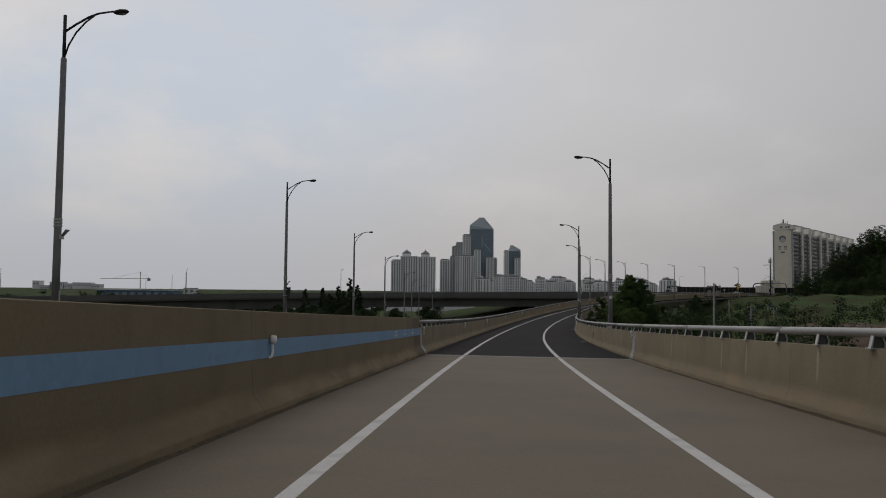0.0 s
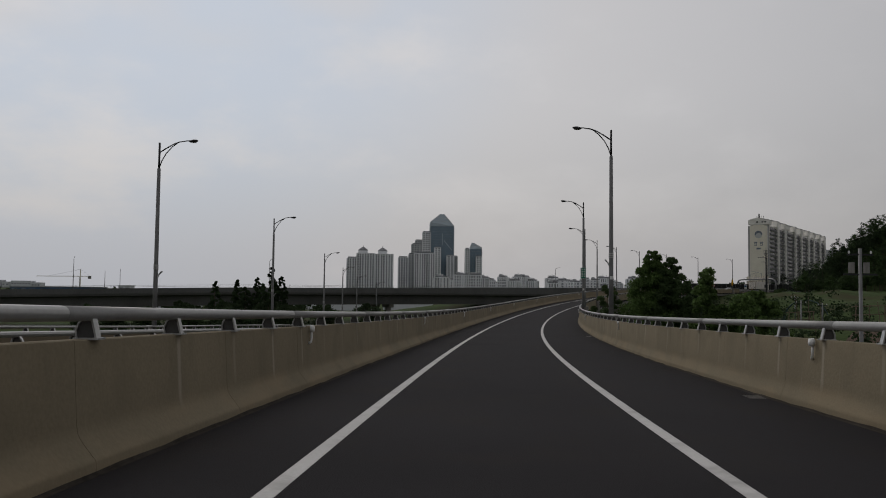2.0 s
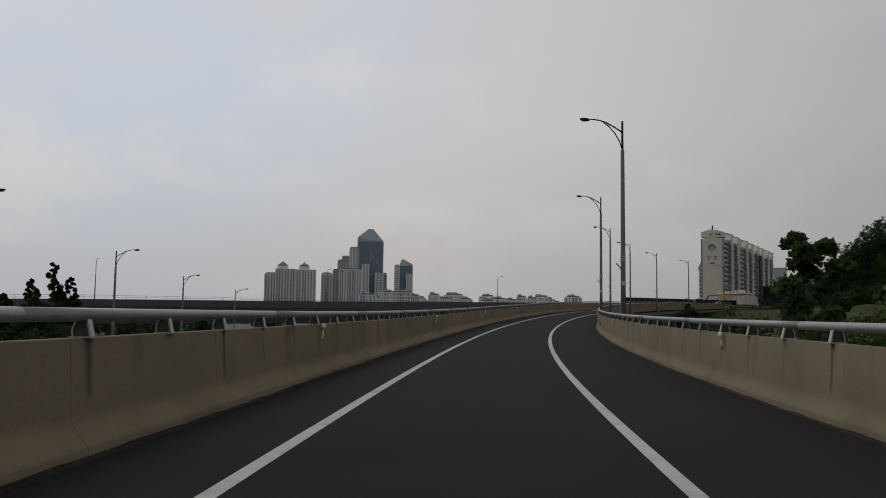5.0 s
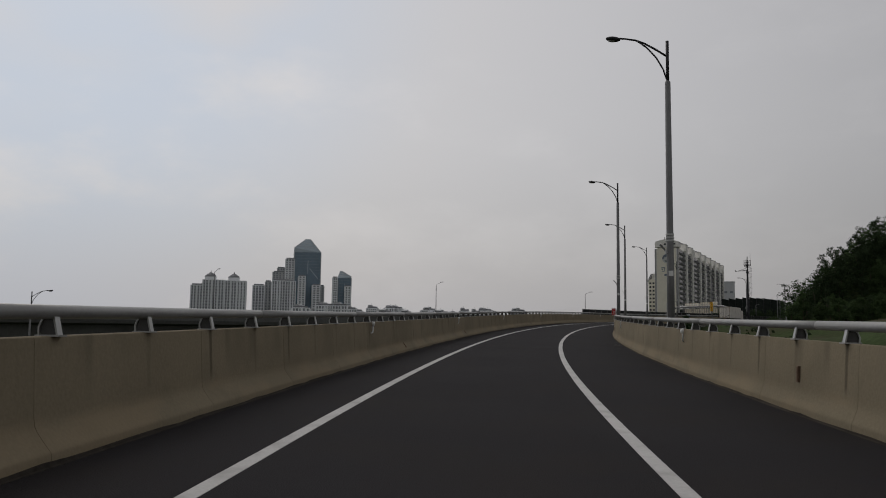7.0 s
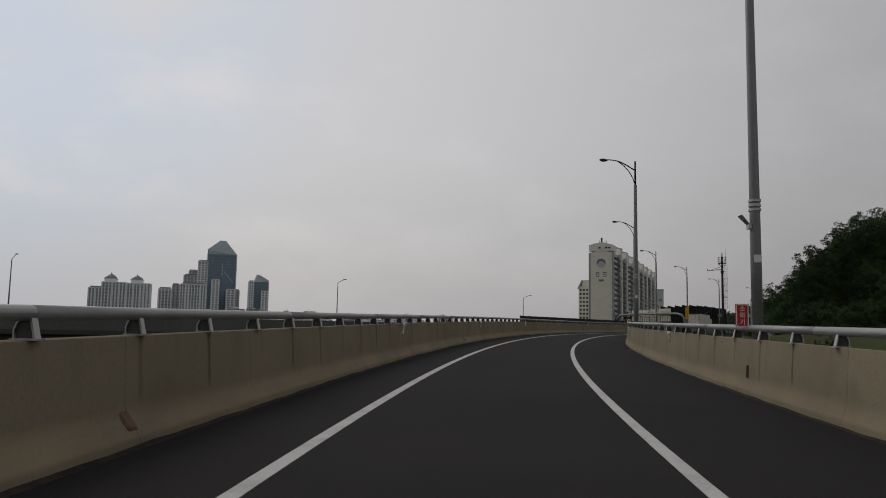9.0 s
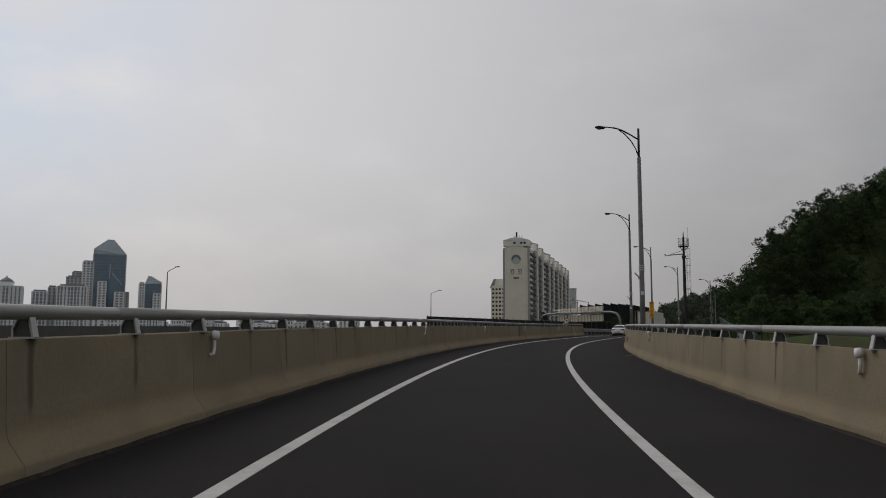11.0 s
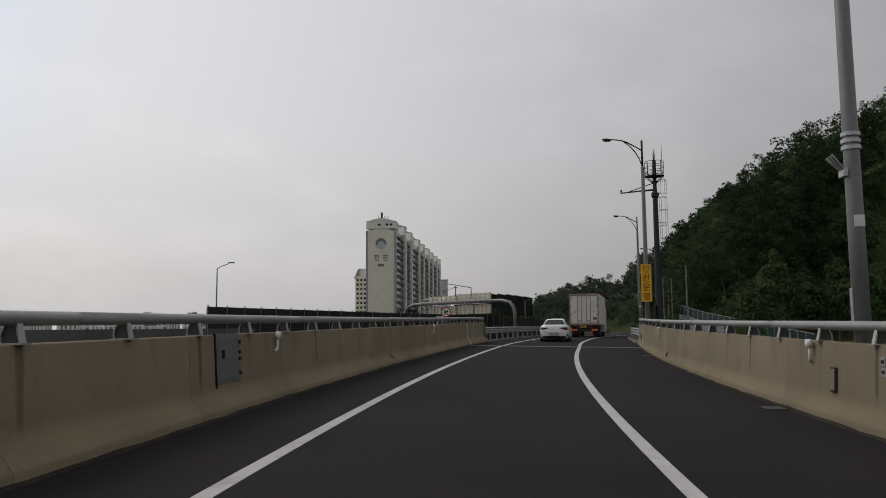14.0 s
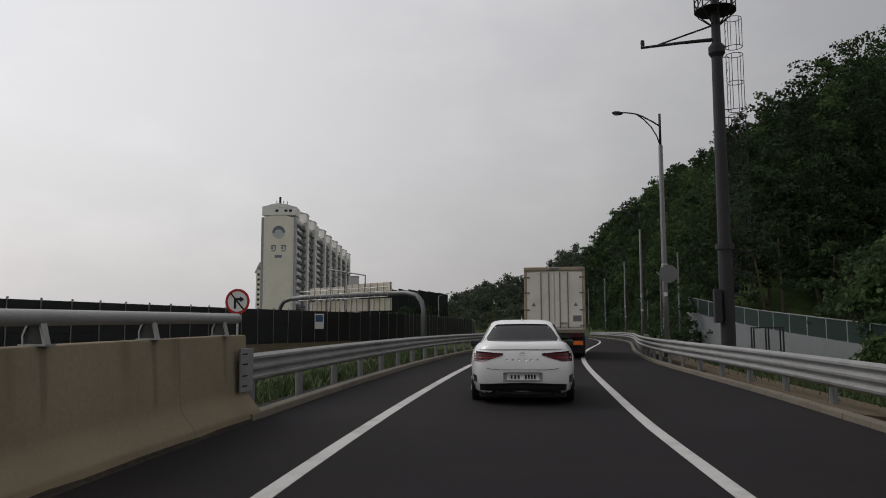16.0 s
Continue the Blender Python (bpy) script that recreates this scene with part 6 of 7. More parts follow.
# ---- antenna mast ----
mast = tagged(empty("antenna_mast", Matrix.Translation((127.46, 307.56, -0.4)) @ Matrix.Rotation(-radians(49), 4, "Z")), "tall dark steel mast with a caged platform and ladder cages", "mast")
MZ = 0.4
bm = bmesh.new()
tube(bm, [(0, 0, -0.3), (0, 0, 3.6 + MZ)], 0.26, 16)
tube(bm, [(0, 0, 3.55 + MZ), (0, 0, 3.75 + MZ)], [0.34, 0.34], 16)
tube(bm, [(0, 0, 3.7 + MZ), (0, 0, 10.8 + MZ)], [0.24, 0.2], 16)
tube(bm, [(0, 0, 10.75 + MZ), (0, 0, 10.9 + MZ), (0, 0, 11.15 + MZ), (0, 0, 11.3 + MZ)], [0.2, 0.3, 0.3, 0.18], 16)
tube(bm, [(0, 0, 11.2 + MZ), (0, 0, 13.9 + MZ)], [0.17, 0.15], 14)
part("column", bm, DARK_STEEL, mast, smooth=False)
bm = bmesh.new()
R = 0.74
for z in (12.55, 12.9, 13.3, 13.75):
    ring = [(R * math.cos(2 * math.pi * k / 20), R * math.sin(2 * math.pi * k / 20), z + MZ) for k in range(21)]
    tube(bm, ring, 0.022, 6, False)
for k in range(8):
    a = 2 * math.pi * k / 8
    tube(bm, [(0.16 * math.cos(a), 0.16 * math.sin(a), 12.0 + MZ), (R * math.cos(a), R * math.sin(a), 12.5 + MZ), (R * math.cos(a), R * math.sin(a), 13.75 + MZ)], 0.025, 6)
    b = a + 0.785
    tube(bm, [(R * math.cos(a), R * math.sin(a), 12.55 + MZ), (R * math.cos(b), R * math.sin(b), 12.9 + MZ)], 0.02, 5)
part("platform_cage", bm, DARK_STEEL, mast)
bm = bmesh.new()
bmesh.ops.create_cone(bm, cap_ends=True, segments=20, radius1=0.72, radius2=0.72, depth=0.04, matrix=Matrix.Translation((0, 0, 12.55 + MZ)))
part("platform", bm, DARK_STEEL, mast)
bm = bmesh.new()
tube(bm, [(0, 0, 13.9 + MZ), (0, 0, 14.1 + MZ), (0, 0, 14.35 + MZ), (0, 0, 14.5 + MZ), (0, 0, 14.75 + MZ)], [0.06, 0.1, 0.12, 0.07, 0.09], 12)
part("dome_camera", bm, GALV, mast, "pale camera on the mast's top", smooth=True)
bm = bmesh.new()
tube(bm, [(0.62, 0.2, 12.6 + MZ), (0.62, 0.2, 15.4 + MZ)], [0.03, 0.015], 6)
part("whip_antenna", bm, DARK_STEEL, mast)
bm = bmesh.new()
tube(bm, [(0, 0, 11.45 + MZ), (-1.3, 0, 11.4 + MZ), (-2.75, 0, 11.3 + MZ)], [0.08, 0.06, 0.05], 8)
tube(bm, [(-0.1, 0, 12.0 + MZ), (-2.1, 0, 11.38 + MZ)], 0.035, 8)
part("side_arm", bm, DARK_STEEL, mast)
part("sensor_box", box_bm((-2.68, 0, 11.48 + MZ), (0.14, 0.16, 0.2), 0.02), DARK_STEEL, mast)
for z0, z1 in ((11.1, 12.2), (8.7, 10.8), (6.4, 8.5), (4.2, 6.2), (1.9, 3.5)):
    bm = bmesh.new()
    k = max(2, int((z1 - z0) / 0.72) + 1)
    for i in range(k):
        z = z0 + (z1 - z0) * i / (k - 1) + MZ
        tube(bm, [(0.62 + 0.3 * math.cos(2 * math.pi * q / 14), 0.3 * math.sin(2 * math.pi * q / 14), z) for q in range(15)], 0.014, 5, False)
    for q in range(6):
        a = 2 * math.pi * q / 6
        tube(bm, [(0.62 + 0.3 * math.cos(a), 0.3 * math.sin(a), z0 + MZ), (0.62 + 0.3 * math.cos(a), 0.3 * math.sin(a), z1 + MZ)], 0.012, 5)
    for z in np.arange(z0, z1, 0.3):
        tube(bm, [(0.33, -0.16, z + MZ), (0.33, 0.16, z + MZ)], 0.012, 5)
    tube(bm, [(0.18, 0, z1 - 0.05 + MZ), (0.4, 0, z1 - 0.05 + MZ)], 0.02, 5)
    tube(bm, [(0.18, 0, z0 + 0.05 + MZ), (0.4, 0, z0 + 0.05 + MZ)], 0.02, 5)
    part("ladder_cage", bm, DARK_STEEL, mast)
part("cabinet", box_bm((-0.36, -0.2, 1.5 + MZ), (0.25, 0.4, 1.2), 0.02), DARK_STEEL, mast)
# thin bare pole beside it
bm = bmesh.new()
tube(bm, [(0, 0, -0.5), (0, 0, 7.0)], [0.09, 0.06], 10)
tagged(part("bare_pole", bm, POLE_STEEL), "thin bare grey pole", "pole", "thin poles by the road").matrix_basis = stand(330, 9.2, 0.0)
for s, lat, h in ((338, 7.4, 6.2), (346, 6.6, 5.4), (356, 7.2, 6.6), (366, 6.6, 5.2), (378, 7.0, 6.0), (392, 6.4, 5.4), (404, 7.0, 5.0)):
    bm = bmesh.new()
    tube(bm, [(0, 0, -1.0), (0, 0, h)], [0.07, 0.05], 8)
    tagged(part("bare_pole", bm, POLE_STEEL), "thin bare grey pole", "pole", "thin poles by the road").matrix_basis = stand(s, lat, 0.0)

# ---- retaining wall with a green fence ----
WALLW = material("pale_retaining_wall", (0.20, 0.21, 0.215), 0.85, vary=0.1, fine=6, coarse=0.5, bump=0.1, dirt=(0.15, 0.155, 0.155), dirt_amount=0.3)
FENCE = material("green_fence_mesh", (0.010, 0.028, 0.023), 0.6, vary=0.15, fine=10, coarse=1, bump=0.05)
FW = [Vector((147.9 - 0.574 * k, 322.8 - 0.819 * k, z - 0.95)) for k, z in ((0, 2.87), (5, 2.25), (10, 1.72), (15, 1.3), (20, 0.9), (27, 0.3), (34, -0.3))]
rw = tagged(empty("retaining_wall"), "pale concrete retaining wall stepping down beside the slope", "wall", kind="structure")
fn = tagged(empty("green_fence"), "green mesh fence on pale posts along the wall", "fence", kind="structure")
for a, b in zip(FW, FW[1:]):
    d = (b - a).normalized()
    nrm = Vector((-d.y, d.x, 0)).normalized() * 0.15
    base_a, base_b = Vector((a.x, a.y, -4)), Vector((b.x, b.y, -4))
    vs = [base_a - nrm, base_b - nrm, b - nrm, a - nrm, base_a + nrm, base_b + nrm, b + nrm, a + nrm]
    mesh_ob("panel", vs, [(0, 1, 2, 3), (7, 6, 5, 4), (3, 2, 6, 7), (0, 3, 7, 4), (1, 5, 6, 2)], WALLW, rw)
    n_posts = max(2, int((b - a).length / 1.3))
    for i in range(n_posts):
        p = a.lerp(b, i / n_posts)
        q = a.lerp(b, (i + 1) / n_posts)
        bm = bmesh.new()
        tube(bm, [p, p + Vector((0, 0, 0.98))], 0.03, 6)
        part("post", bm, GALV, fn)
        bm = bmesh.new()
        tube(bm, [p + Vector((0, 0, 0.95)), q + Vector((0, 0, 0.95))], 0.025, 6)
        part("top_rail", bm, GALV, fn)
        up0, up1 = Vector((0, 0, 0.03)), Vector((0, 0, 0.93))
        mesh_ob("mesh_panel", [p + up0, q + up0, q + up1, p + up1, p + up0 + nrm * 0.1, q + up0 + nrm * 0.1, q + up1 + nrm * 0.1, p + up1 + nrm * 0.1],
                [(0, 1, 2, 3), (7, 6, 5, 4), (3, 2, 6, 7), (0, 4, 5, 1)], FENCE, fn)
cage = tagged(empty("steel_frame", Matrix.Translation((131.9, 309.1, -0.95)) @ Matrix.Rotation(-0.95, 4, "Z")), "small dark open steel frame behind the crash rail", "frame")
for x in (0, 0.56, 1.12):
    for y in (0, 0.9):
        part("upright", box_bm((x, y, 0.85), (0.06, 0.06, 1.7)), DARK_STEEL, cage)
for z in (0.7, 1.68):
    for y in (0, 0.9):
        part("cross_bar", box_bm((0.56, y, z), (1.18, 0.05, 0.05)), DARK_STEEL, cage)

# backs of two round signs on the lamp past the bridge
for k, (dx, dz) in enumerate(((0.12, 3.75),)):
    rs = tagged(empty("round_sign", stand(319.0 - 0.2 * (k == 0), 5.3 + dx, dz - 0.2) @ Matrix.Translation((0, 0.2 - 0.4 * (k == 0), 0))), "round grey back of a road sign on a lamp post", "road sign", "round signs on the lamp")
    part("disc", disc(0, 0.38, 0.0), POLE_STEEL, rs)
    part("clamp", box_bm((0, 0.05, 0), (0.5, 0.04, 0.05)), GALV, rs)

# ---- single trees and bushes ----
def z_at(x, y):
    return float(land(x, y)[0])


plant(tree("roadside_tree", 14.7, 5.0, LEAF_LIGHT, 51, "tall dark green leafy tree with a double top beside the ramp", low=0.1, balls=340, cards=190, size=0.095, trunk=0.24, pointed=0.8), 28.8, 121.8, -11.4)
plant(tree("roadside_tree", 13.9, 4.3, LEAF, 52, "leafy tree standing close to its taller neighbour", low=0.1, balls=280, cards=190, size=0.095, trunk=0.22, pointed=0.8), 30.3, 120.4, -11.4, 1.0)
plant(tree("roadside_tree", 11.0, 3.0, LEAF, 53, "smaller leafy tree below the parapet", low=0.3, balls=60, cards=260, size=0.095, trunk=0.16, pointed=0.5), 24.6, 124.0, -11.4, 2.0)
plant(tree("roadside_tree", 9.8, 3.0, LEAF, 57, "low leafy tree below the parapet", low=0.35, balls=60, cards=260, size=0.095, trunk=0.16, pointed=0.5), 33.6, 122.0, -11.4, 2.6)
plant(tree("roadside_tree", 11.0, 2.0, LEAF_LIGHT, 54, "bright green broad-leaved tree rising past the rail", low=0.4, balls=110, cards=200, size=0.062, trunk=0.2, pointed=0.9), 15.9, 74.4, -11.4)
plant(tree("roadside_tree", 10.2, 2.6, LEAF_LIGHT, 55, "leafy tree beside a taller one below the rail", low=0.4, balls=120, cards=200, size=0.062, trunk=0.18, pointed=0.7), 18.4, 75.2, -11.4, 1.3)
plant(tree("roadside_tree", 9.9, 2.0, LEAF_LIGHT, 56, "lower bright green tree beside the ramp", low=0.4, balls=100, cards=200, size=0.062, trunk=0.16, pointed=0.7), 17.0, 73.5, -11.4, 2.3)
plant(tree("roadside_tree", 10.6, 2.6, LEAF_DARK, 58, "dark tree close to the ramp", low=0.2, balls=20, cards=260, size=0.2, trunk=0.16), 79.5, 249.0, z_at(79.5, 249.0), 0.4)
for x, y, h, w, sd in ((-25.8, 220.5, 15.2, 3.2, 61), (-23.8, 221, 13.2, 2.8, 62), (-29.2, 222, 12.9, 2.6, 63), (-33.4, 221, 12.3, 2.6, 64), (-38.5, 222, 11.9, 2.4, 65), (-27.4, 219, 11.6, 3.4, 66), (-31, 218, 10.8, 3.2, 67)):
    plant(tree("conifer", h, w, LEAF_DARK, sd, "dark narrow conifer in a clump beyond the ramps", low=0.06, balls=80, cards=150, size=0.18, pointed=0.8, trunk=0.16, limbs=3), x, y, -11.5)
for x, y, h, w, sd in ((-40, 205, 7.0, 3.6, 71), (-30, 204, 7.4, 3.8, 72), (-49, 208, 6.5, 3.2, 73), (-20, 205, 7.2, 3.8, 74), (-58, 214, 6, 3, 75), (-25, 212, 8.2, 3.6, 76), (-35, 213, 7.8, 3.8, 77), (-12, 208, 7.2, 3.6, 78), (-4, 212, 7.6, 3.8, 79), (-45, 218, 7.6, 3.4, 80), (-66, 220, 6.6, 3.4, 81)):
    plant(tree("shrub_tree", h, w, LEAF_DARK, sd, "low dark bushy tree beyond the ramps", low=0.1, balls=18, cards=240, size=0.22), x, y, -11.5)
rng_s = random.Random(9)
for i in range(22):
    b = 7.0 + i * 2.3 + rng_s.uniform(-1, 1)
    a = -13.5 + 0.55 * b + rng_s.uniform(-2.5, 2)
    q = HILL_O + a * HILL_U + b * HILL_V
    plant(tree("young_tree", rng_s.uniform(6, 9.5), rng_s.uniform(1.4, 2.2), LEAF, 90 + i, "slender young tree with a bare pale trunk at the woods' edge", low=0.38, balls=14, cards=260, size=0.15, trunk=0.08, limbs=6),
          q[0], q[1], z_at(q[0], q[1]))
for x, y, h, w, sd in ((130.6, 302.6, 1.9, 1.3, 141), (128.6, 300.6, 1.6, 1.2, 142), (132.6, 304.2, 1.5, 1.0, 143), (126.6, 298.6, 1.5, 1.2, 144)):
    plant(tree("verge_bush", h, w, LEAF, sd, "leafy bush in front of the green fence", "bush", low=0.05, balls=14, cards=170, size=0.09, trunk=0.03, limbs=4), x, y, z_at(x, y))
for i in range(26):
    x, y = 56 + (i % 13) * 7.5 + rng_s.uniform(-4, 4), 150 + (i % 13) * 8.5 + (i // 13) * 26 + rng_s.uniform(-9, 9)
    if z_at(x + 22, y - 10) > -9:
        continue
    plant(tree("meadow_tree", rng_s.uniform(5.0, 7.4), rng_s.uniform(2.4, 3.8), LEAF_DARK, 190 + i, "dark round tree on the low ground", low=0.1, balls=14, cards=200, size=0.24), x + 22, y - 10, z_at(x + 22, y - 10))

# tall dark screen with a saw-toothed top beside the main road, and the shrubs at its foot
screen = tagged(empty("tall_noise_screen"), "tall dark noise screen with a saw-toothed top edge", "noise screen", kind="structure")
SCREEN = material("dark_green_screen", (0.020, 0.026, 0.022), 0.8, vary=0.35, fine=1.5, coarse=0.2, bump=0.1, each=0.2, spec=0.1)
P0, P1 = Vector((249.5, 519.5, 0)), Vector((273.4, 501.0, 0))
for k in range(9):
    a, b = P0.lerp(P1, k / 9), P0.lerp(P1, (k + 1) / 9)
    top = 15.4 - 0.22 * abs(k - 3.5) - (0.25 * max(0, k - 6))
    n_ = Vector((0.61, 0.79, 0)) * 0.3
    lo = Vector((0, 0, -6.0))
    vs = [a + lo, b + lo, b + Vector((0, 0, top - 0.75)), a + Vector((0, 0, top))]
    mesh_ob("panel", vs + [v + n_ for v in vs], [(0, 1, 2, 3), (7, 6, 5, 4), (3, 2, 6, 7), (0, 3, 7, 4), (1, 5, 6, 2)], SCREEN, screen)
    bm = bmesh.new()
    tube(bm, [a - n_ * 0.5 + lo, a - n_ * 0.5 + Vector((0, 0, top - 0.1))], 0.12, 6)
    part("post", bm, DARK_STEEL, screen)
foot_p = np.stack((246 + 30 * rng_w.random(46), 508 + 10 * rng_w.random(46)), 1)
foot_p[:, 1] = 520.5 - (foot_p[:, 0] - 249.5) * 0.774 - 3.5 + (foot_p[:, 1] - 513)
woods("screen_shrubs", foot_p, 2.2, 200, 0.3, LEAF_DARK, 41, "dark shrubs along the foot of the noise screen")

# ---- utility poles on the low ground ----
for x, y, top in ((29.8, 87.0, 1.2), (60.4, 167.0, -1.2), (57.6, 148.0, -2.2), (78.0, 190.0, -1.6), (66.0, 158.0, -2.6)):
    z = z_at(x, y)
    e = tagged(empty("utility_pole", Matrix.Translation((x, y, z))), "grey concrete utility pole with a short cross arm", "utility pole", "utility poles on the low ground")
    bm = bmesh.new()
    tube(bm, [(0, 0, -0.5), (0, 0, top - z)], [0.14, 0.09], 10)
    part("pole", bm, POLE_STEEL, e, smooth=True)
    part("cross_arm", box_bm((0, 0, top - z - 0.35), (1.5, 0.08, 0.1)), DARK_STEEL, e)
    if top > 0:
        part("cross_arm", box_bm((0, 0, top - z - 1.5), (2.0, 0.08, 0.1)), DARK_STEEL, e)
        for dx in (-0.45, 0.45):
            bm = bmesh.new()
            tube(bm, [(dx, 0.12, top - z - 1.42), (dx, 0.12, top - z - 0.8)], 0.17, 12)
            part("transformer", bm, GREY_CONCRETE, e, "grey drum transformer")
    for dx in (-0.65, 0.0, 0.65):
        part("insulator", box_bm((dx, 0, top - z - 0.22), (0.08, 0.08, 0.16), 0.02), WHITE_PAINT, e)

# ---- garden plots on the low ground beside the ramp ----
HOOP_GREEN = material("faded_green_hoop", (0.045, 0.075, 0.072), 0.7, vary=0.15, fine=8, coarse=1, bump=0.05)
OLD_WOOD = material("weathered_timber", (0.16, 0.125, 0.09), 0.9, vary=0.3, fine=12, coarse=1.5, bump=0.3, stretch=(1, 1, 0.3))
SOIL = material("bare_brown_soil", (0.085, 0.058, 0.04), 0.95, vary=0.35, fine=2.5, coarse=0.3, bump=0.5)
rng_p = random.Random(17)
soil_k = 18
for cx, cy, rx_, ry_ in ((78, 146, 17, 11), (88, 166, 15, 11)):
    vs, fs = [(cx, cy, z_at(cx, cy) + 0.35)], []
    for ring in (0.45, 0.8, 1.0):
        for k in range(soil_k):
            a = 2 * math.pi * k / soil_k
            r = ring * (1 + 0.16 * math.sin(3 * a + cx) + 0.09 * math.sin(5 * a))
            x, y = cx + rx_ * r * math.cos(a), cy + ry_ * r * math.sin(a)
            vs.append((x, y, z_at(x, y) + (0.35 + 0.3 * math.sin(4 * a + ring * 5) if ring < 0.9 else -0.25)))
    fs += [(0, 1 + k, 1 + (k + 1) % soil_k) for k in range(soil_k)]
    for j in range(2):
        o = 1 + j * soil_k
        fs += [(o + k, o + soil_k + k, o + soil_k + (k + 1) % soil_k, o + (k + 1) % soil_k) for k in range(soil_k)]
    tagged(mesh_ob("soil_heap", vs, fs, SOIL, smooth=True), "low spread heap of bare brown soil on the plots", "soil heap", "soil heaps on the plots")
hoop = tagged(empty("hoop_frame", Matrix.Translation((66.0, 163.0, z_at(66.0, 163.0))) @ Matrix.Rotation(-0.5, 4, "Z")), "open green pipe frame of a garden hoop tunnel", "hoop tunnel")
for k in range(7):
    bm = bmesh.new()
    tube(bm, [(3.4 * math.cos(math.pi * j / 14), k * 1.6, 4.4 * math.sin(math.pi * j / 14) ** 0.8) for j in range(15)], 0.04, 6)
    part("hoop", bm, HOOP_GREEN, hoop)
for a in (0.25, 0.5, 0.75):
    bm = bmesh.new()
    tube(bm, [(3.4 * math.cos(math.pi * a), 0, 4.4 * math.sin(math.pi * a) ** 0.8), (3.4 * math.cos(math.pi * a), 9.6, 4.4 * math.sin(math.pi * a) ** 0.8)], 0.05, 6)
    part("purlin", bm, HOOP_GREEN, hoop)
for i in range(26):
    x, y = rng_p.uniform(54, 84), rng_p.uniform(136, 172)
    bm = bmesh.new()
    h = rng_p.uniform(2.2, 5.2)
    lean = rng_p.uniform(-0.5, 0.5)
    tube(bm, [(0, 0, -0.4), (lean * 0.5, 0, h * 0.5), (lean, 0.1, h)], [0.09, 0.075, 0.06], 6)
    tagged(part("timber_stake", bm, OLD_WOOD), "weathered grey timber stake leaning in the soil", "stake", "stakes on the plots").matrix_basis = Matrix.Translation((x, y, z_at(x, y)))
for i in range(3):
    x, y = rng_p.uniform(56, 84), rng_p.uniform(138, 170)
    rack = tagged(empty("timber_rack", Matrix.Translation((x, y, z_at(x, y))) @ Matrix.Rotation(rng_p.uniform(-0.6, 0.6), 4, "Z")), "rough timber rack of poles on the garden plots", "rack", "timber racks")
    w, h = rng_p.uniform(3, 5), rng_p.uniform(2.0, 3.0)
    for sx in (-0.5, -0.1, 0.35, 0.5):
        bm = bmesh.new()
        tube(bm, [(sx * w, 0, -0.4), (sx * w + 0.15, 0, h + 0.3)], 0.08, 6)
        part("upright", bm, OLD_WOOD, rack)
    for z in (h * 0.55, h):
        bm = bmesh.new()
        tube(bm, [(-w * 0.58, 0.05, z), (w * 0.6, 0.05, z + 0.25)], 0.07, 6)
        part("cross_pole", bm, OLD_WOOD, rack)

# ---- vehicles: they stand in the lane past the bridge's end ----
CAR_WHITE = material("white_car_paint", (0.78, 0.78, 0.77), 0.28, vary=0.03, fine=3, coarse=0.5, bump=0.0, coat=0.6, spec=0.5)
CAR_BLACK = material("black_plastic", (0.012, 0.012, 0.013), 0.45, vary=0.1, bump=0.0, spec=0.4)
CAR_GLASS = material("tinted_car_glass", (0.012, 0.013, 0.015), 0.15, vary=0.05, bump=0.0, spec=0.12)
TAIL_RED = material("tail_lamp_red", (0.055, 0.004, 0.007), 0.25, vary=0.15, fine=8, coarse=2, bump=0.0, spec=0.25)
TAIL_BRIGHT = material("tail_lamp_bright_red", (0.35, 0.02, 0.02), 0.2, vary=0.1, bump=0.0)
CHROME = material("chrome", (0.6, 0.6, 0.6), 0.18, 1.0, vary=0.05, bump=0.0)
TYRE = material("tyre_rubber", (0.014, 0.014, 0.014), 0.85, vary=0.2, fine=30, coarse=4, bump=0.2)
PLATE_WHITE = material("plate_white", (0.7, 0.7, 0.68), 0.5, vary=0.04, bump=0.0)
PLATE_YELLOW = material("plate_yellow", (0.65, 0.42, 0.03), 0.5, vary=0.05, bump=0.0)
ORANGE = material("orange_reflector", (0.75, 0.16, 0.02), 0.35, vary=0.1, fine=20, coarse=4, bump=0.0)


def ring_levels(levels, seg=48):
    """A closed skin through rounded-box rings: (z, y centre, half length, half width, squareness); tops closed."""
    vs, fs = [], []
    for z, cy, ly, wx, n in levels:
        for k in range(seg):
            a = 2 * math.pi * k / seg
            c, d = math.cos(a), math.sin(a)
            zz = z(cy + ly * d) if callable(z) else z
            vs.append((wx * math.copysign(abs(c) ** (2 / n), c), cy + ly * math.copysign(abs(d) ** (2 / n), d), zz))
    for i in range(len(levels) - 1):
        for k in range(seg):
            a, b = i * seg + k, i * seg + (k + 1) % seg
            fs.append((a, b, b + seg, a + seg))
    fs.append(tuple(range(seg))[::-1])
    fs.append(tuple(range((len(levels) - 1) * seg, len(levels) * seg)))
    return vs, fs


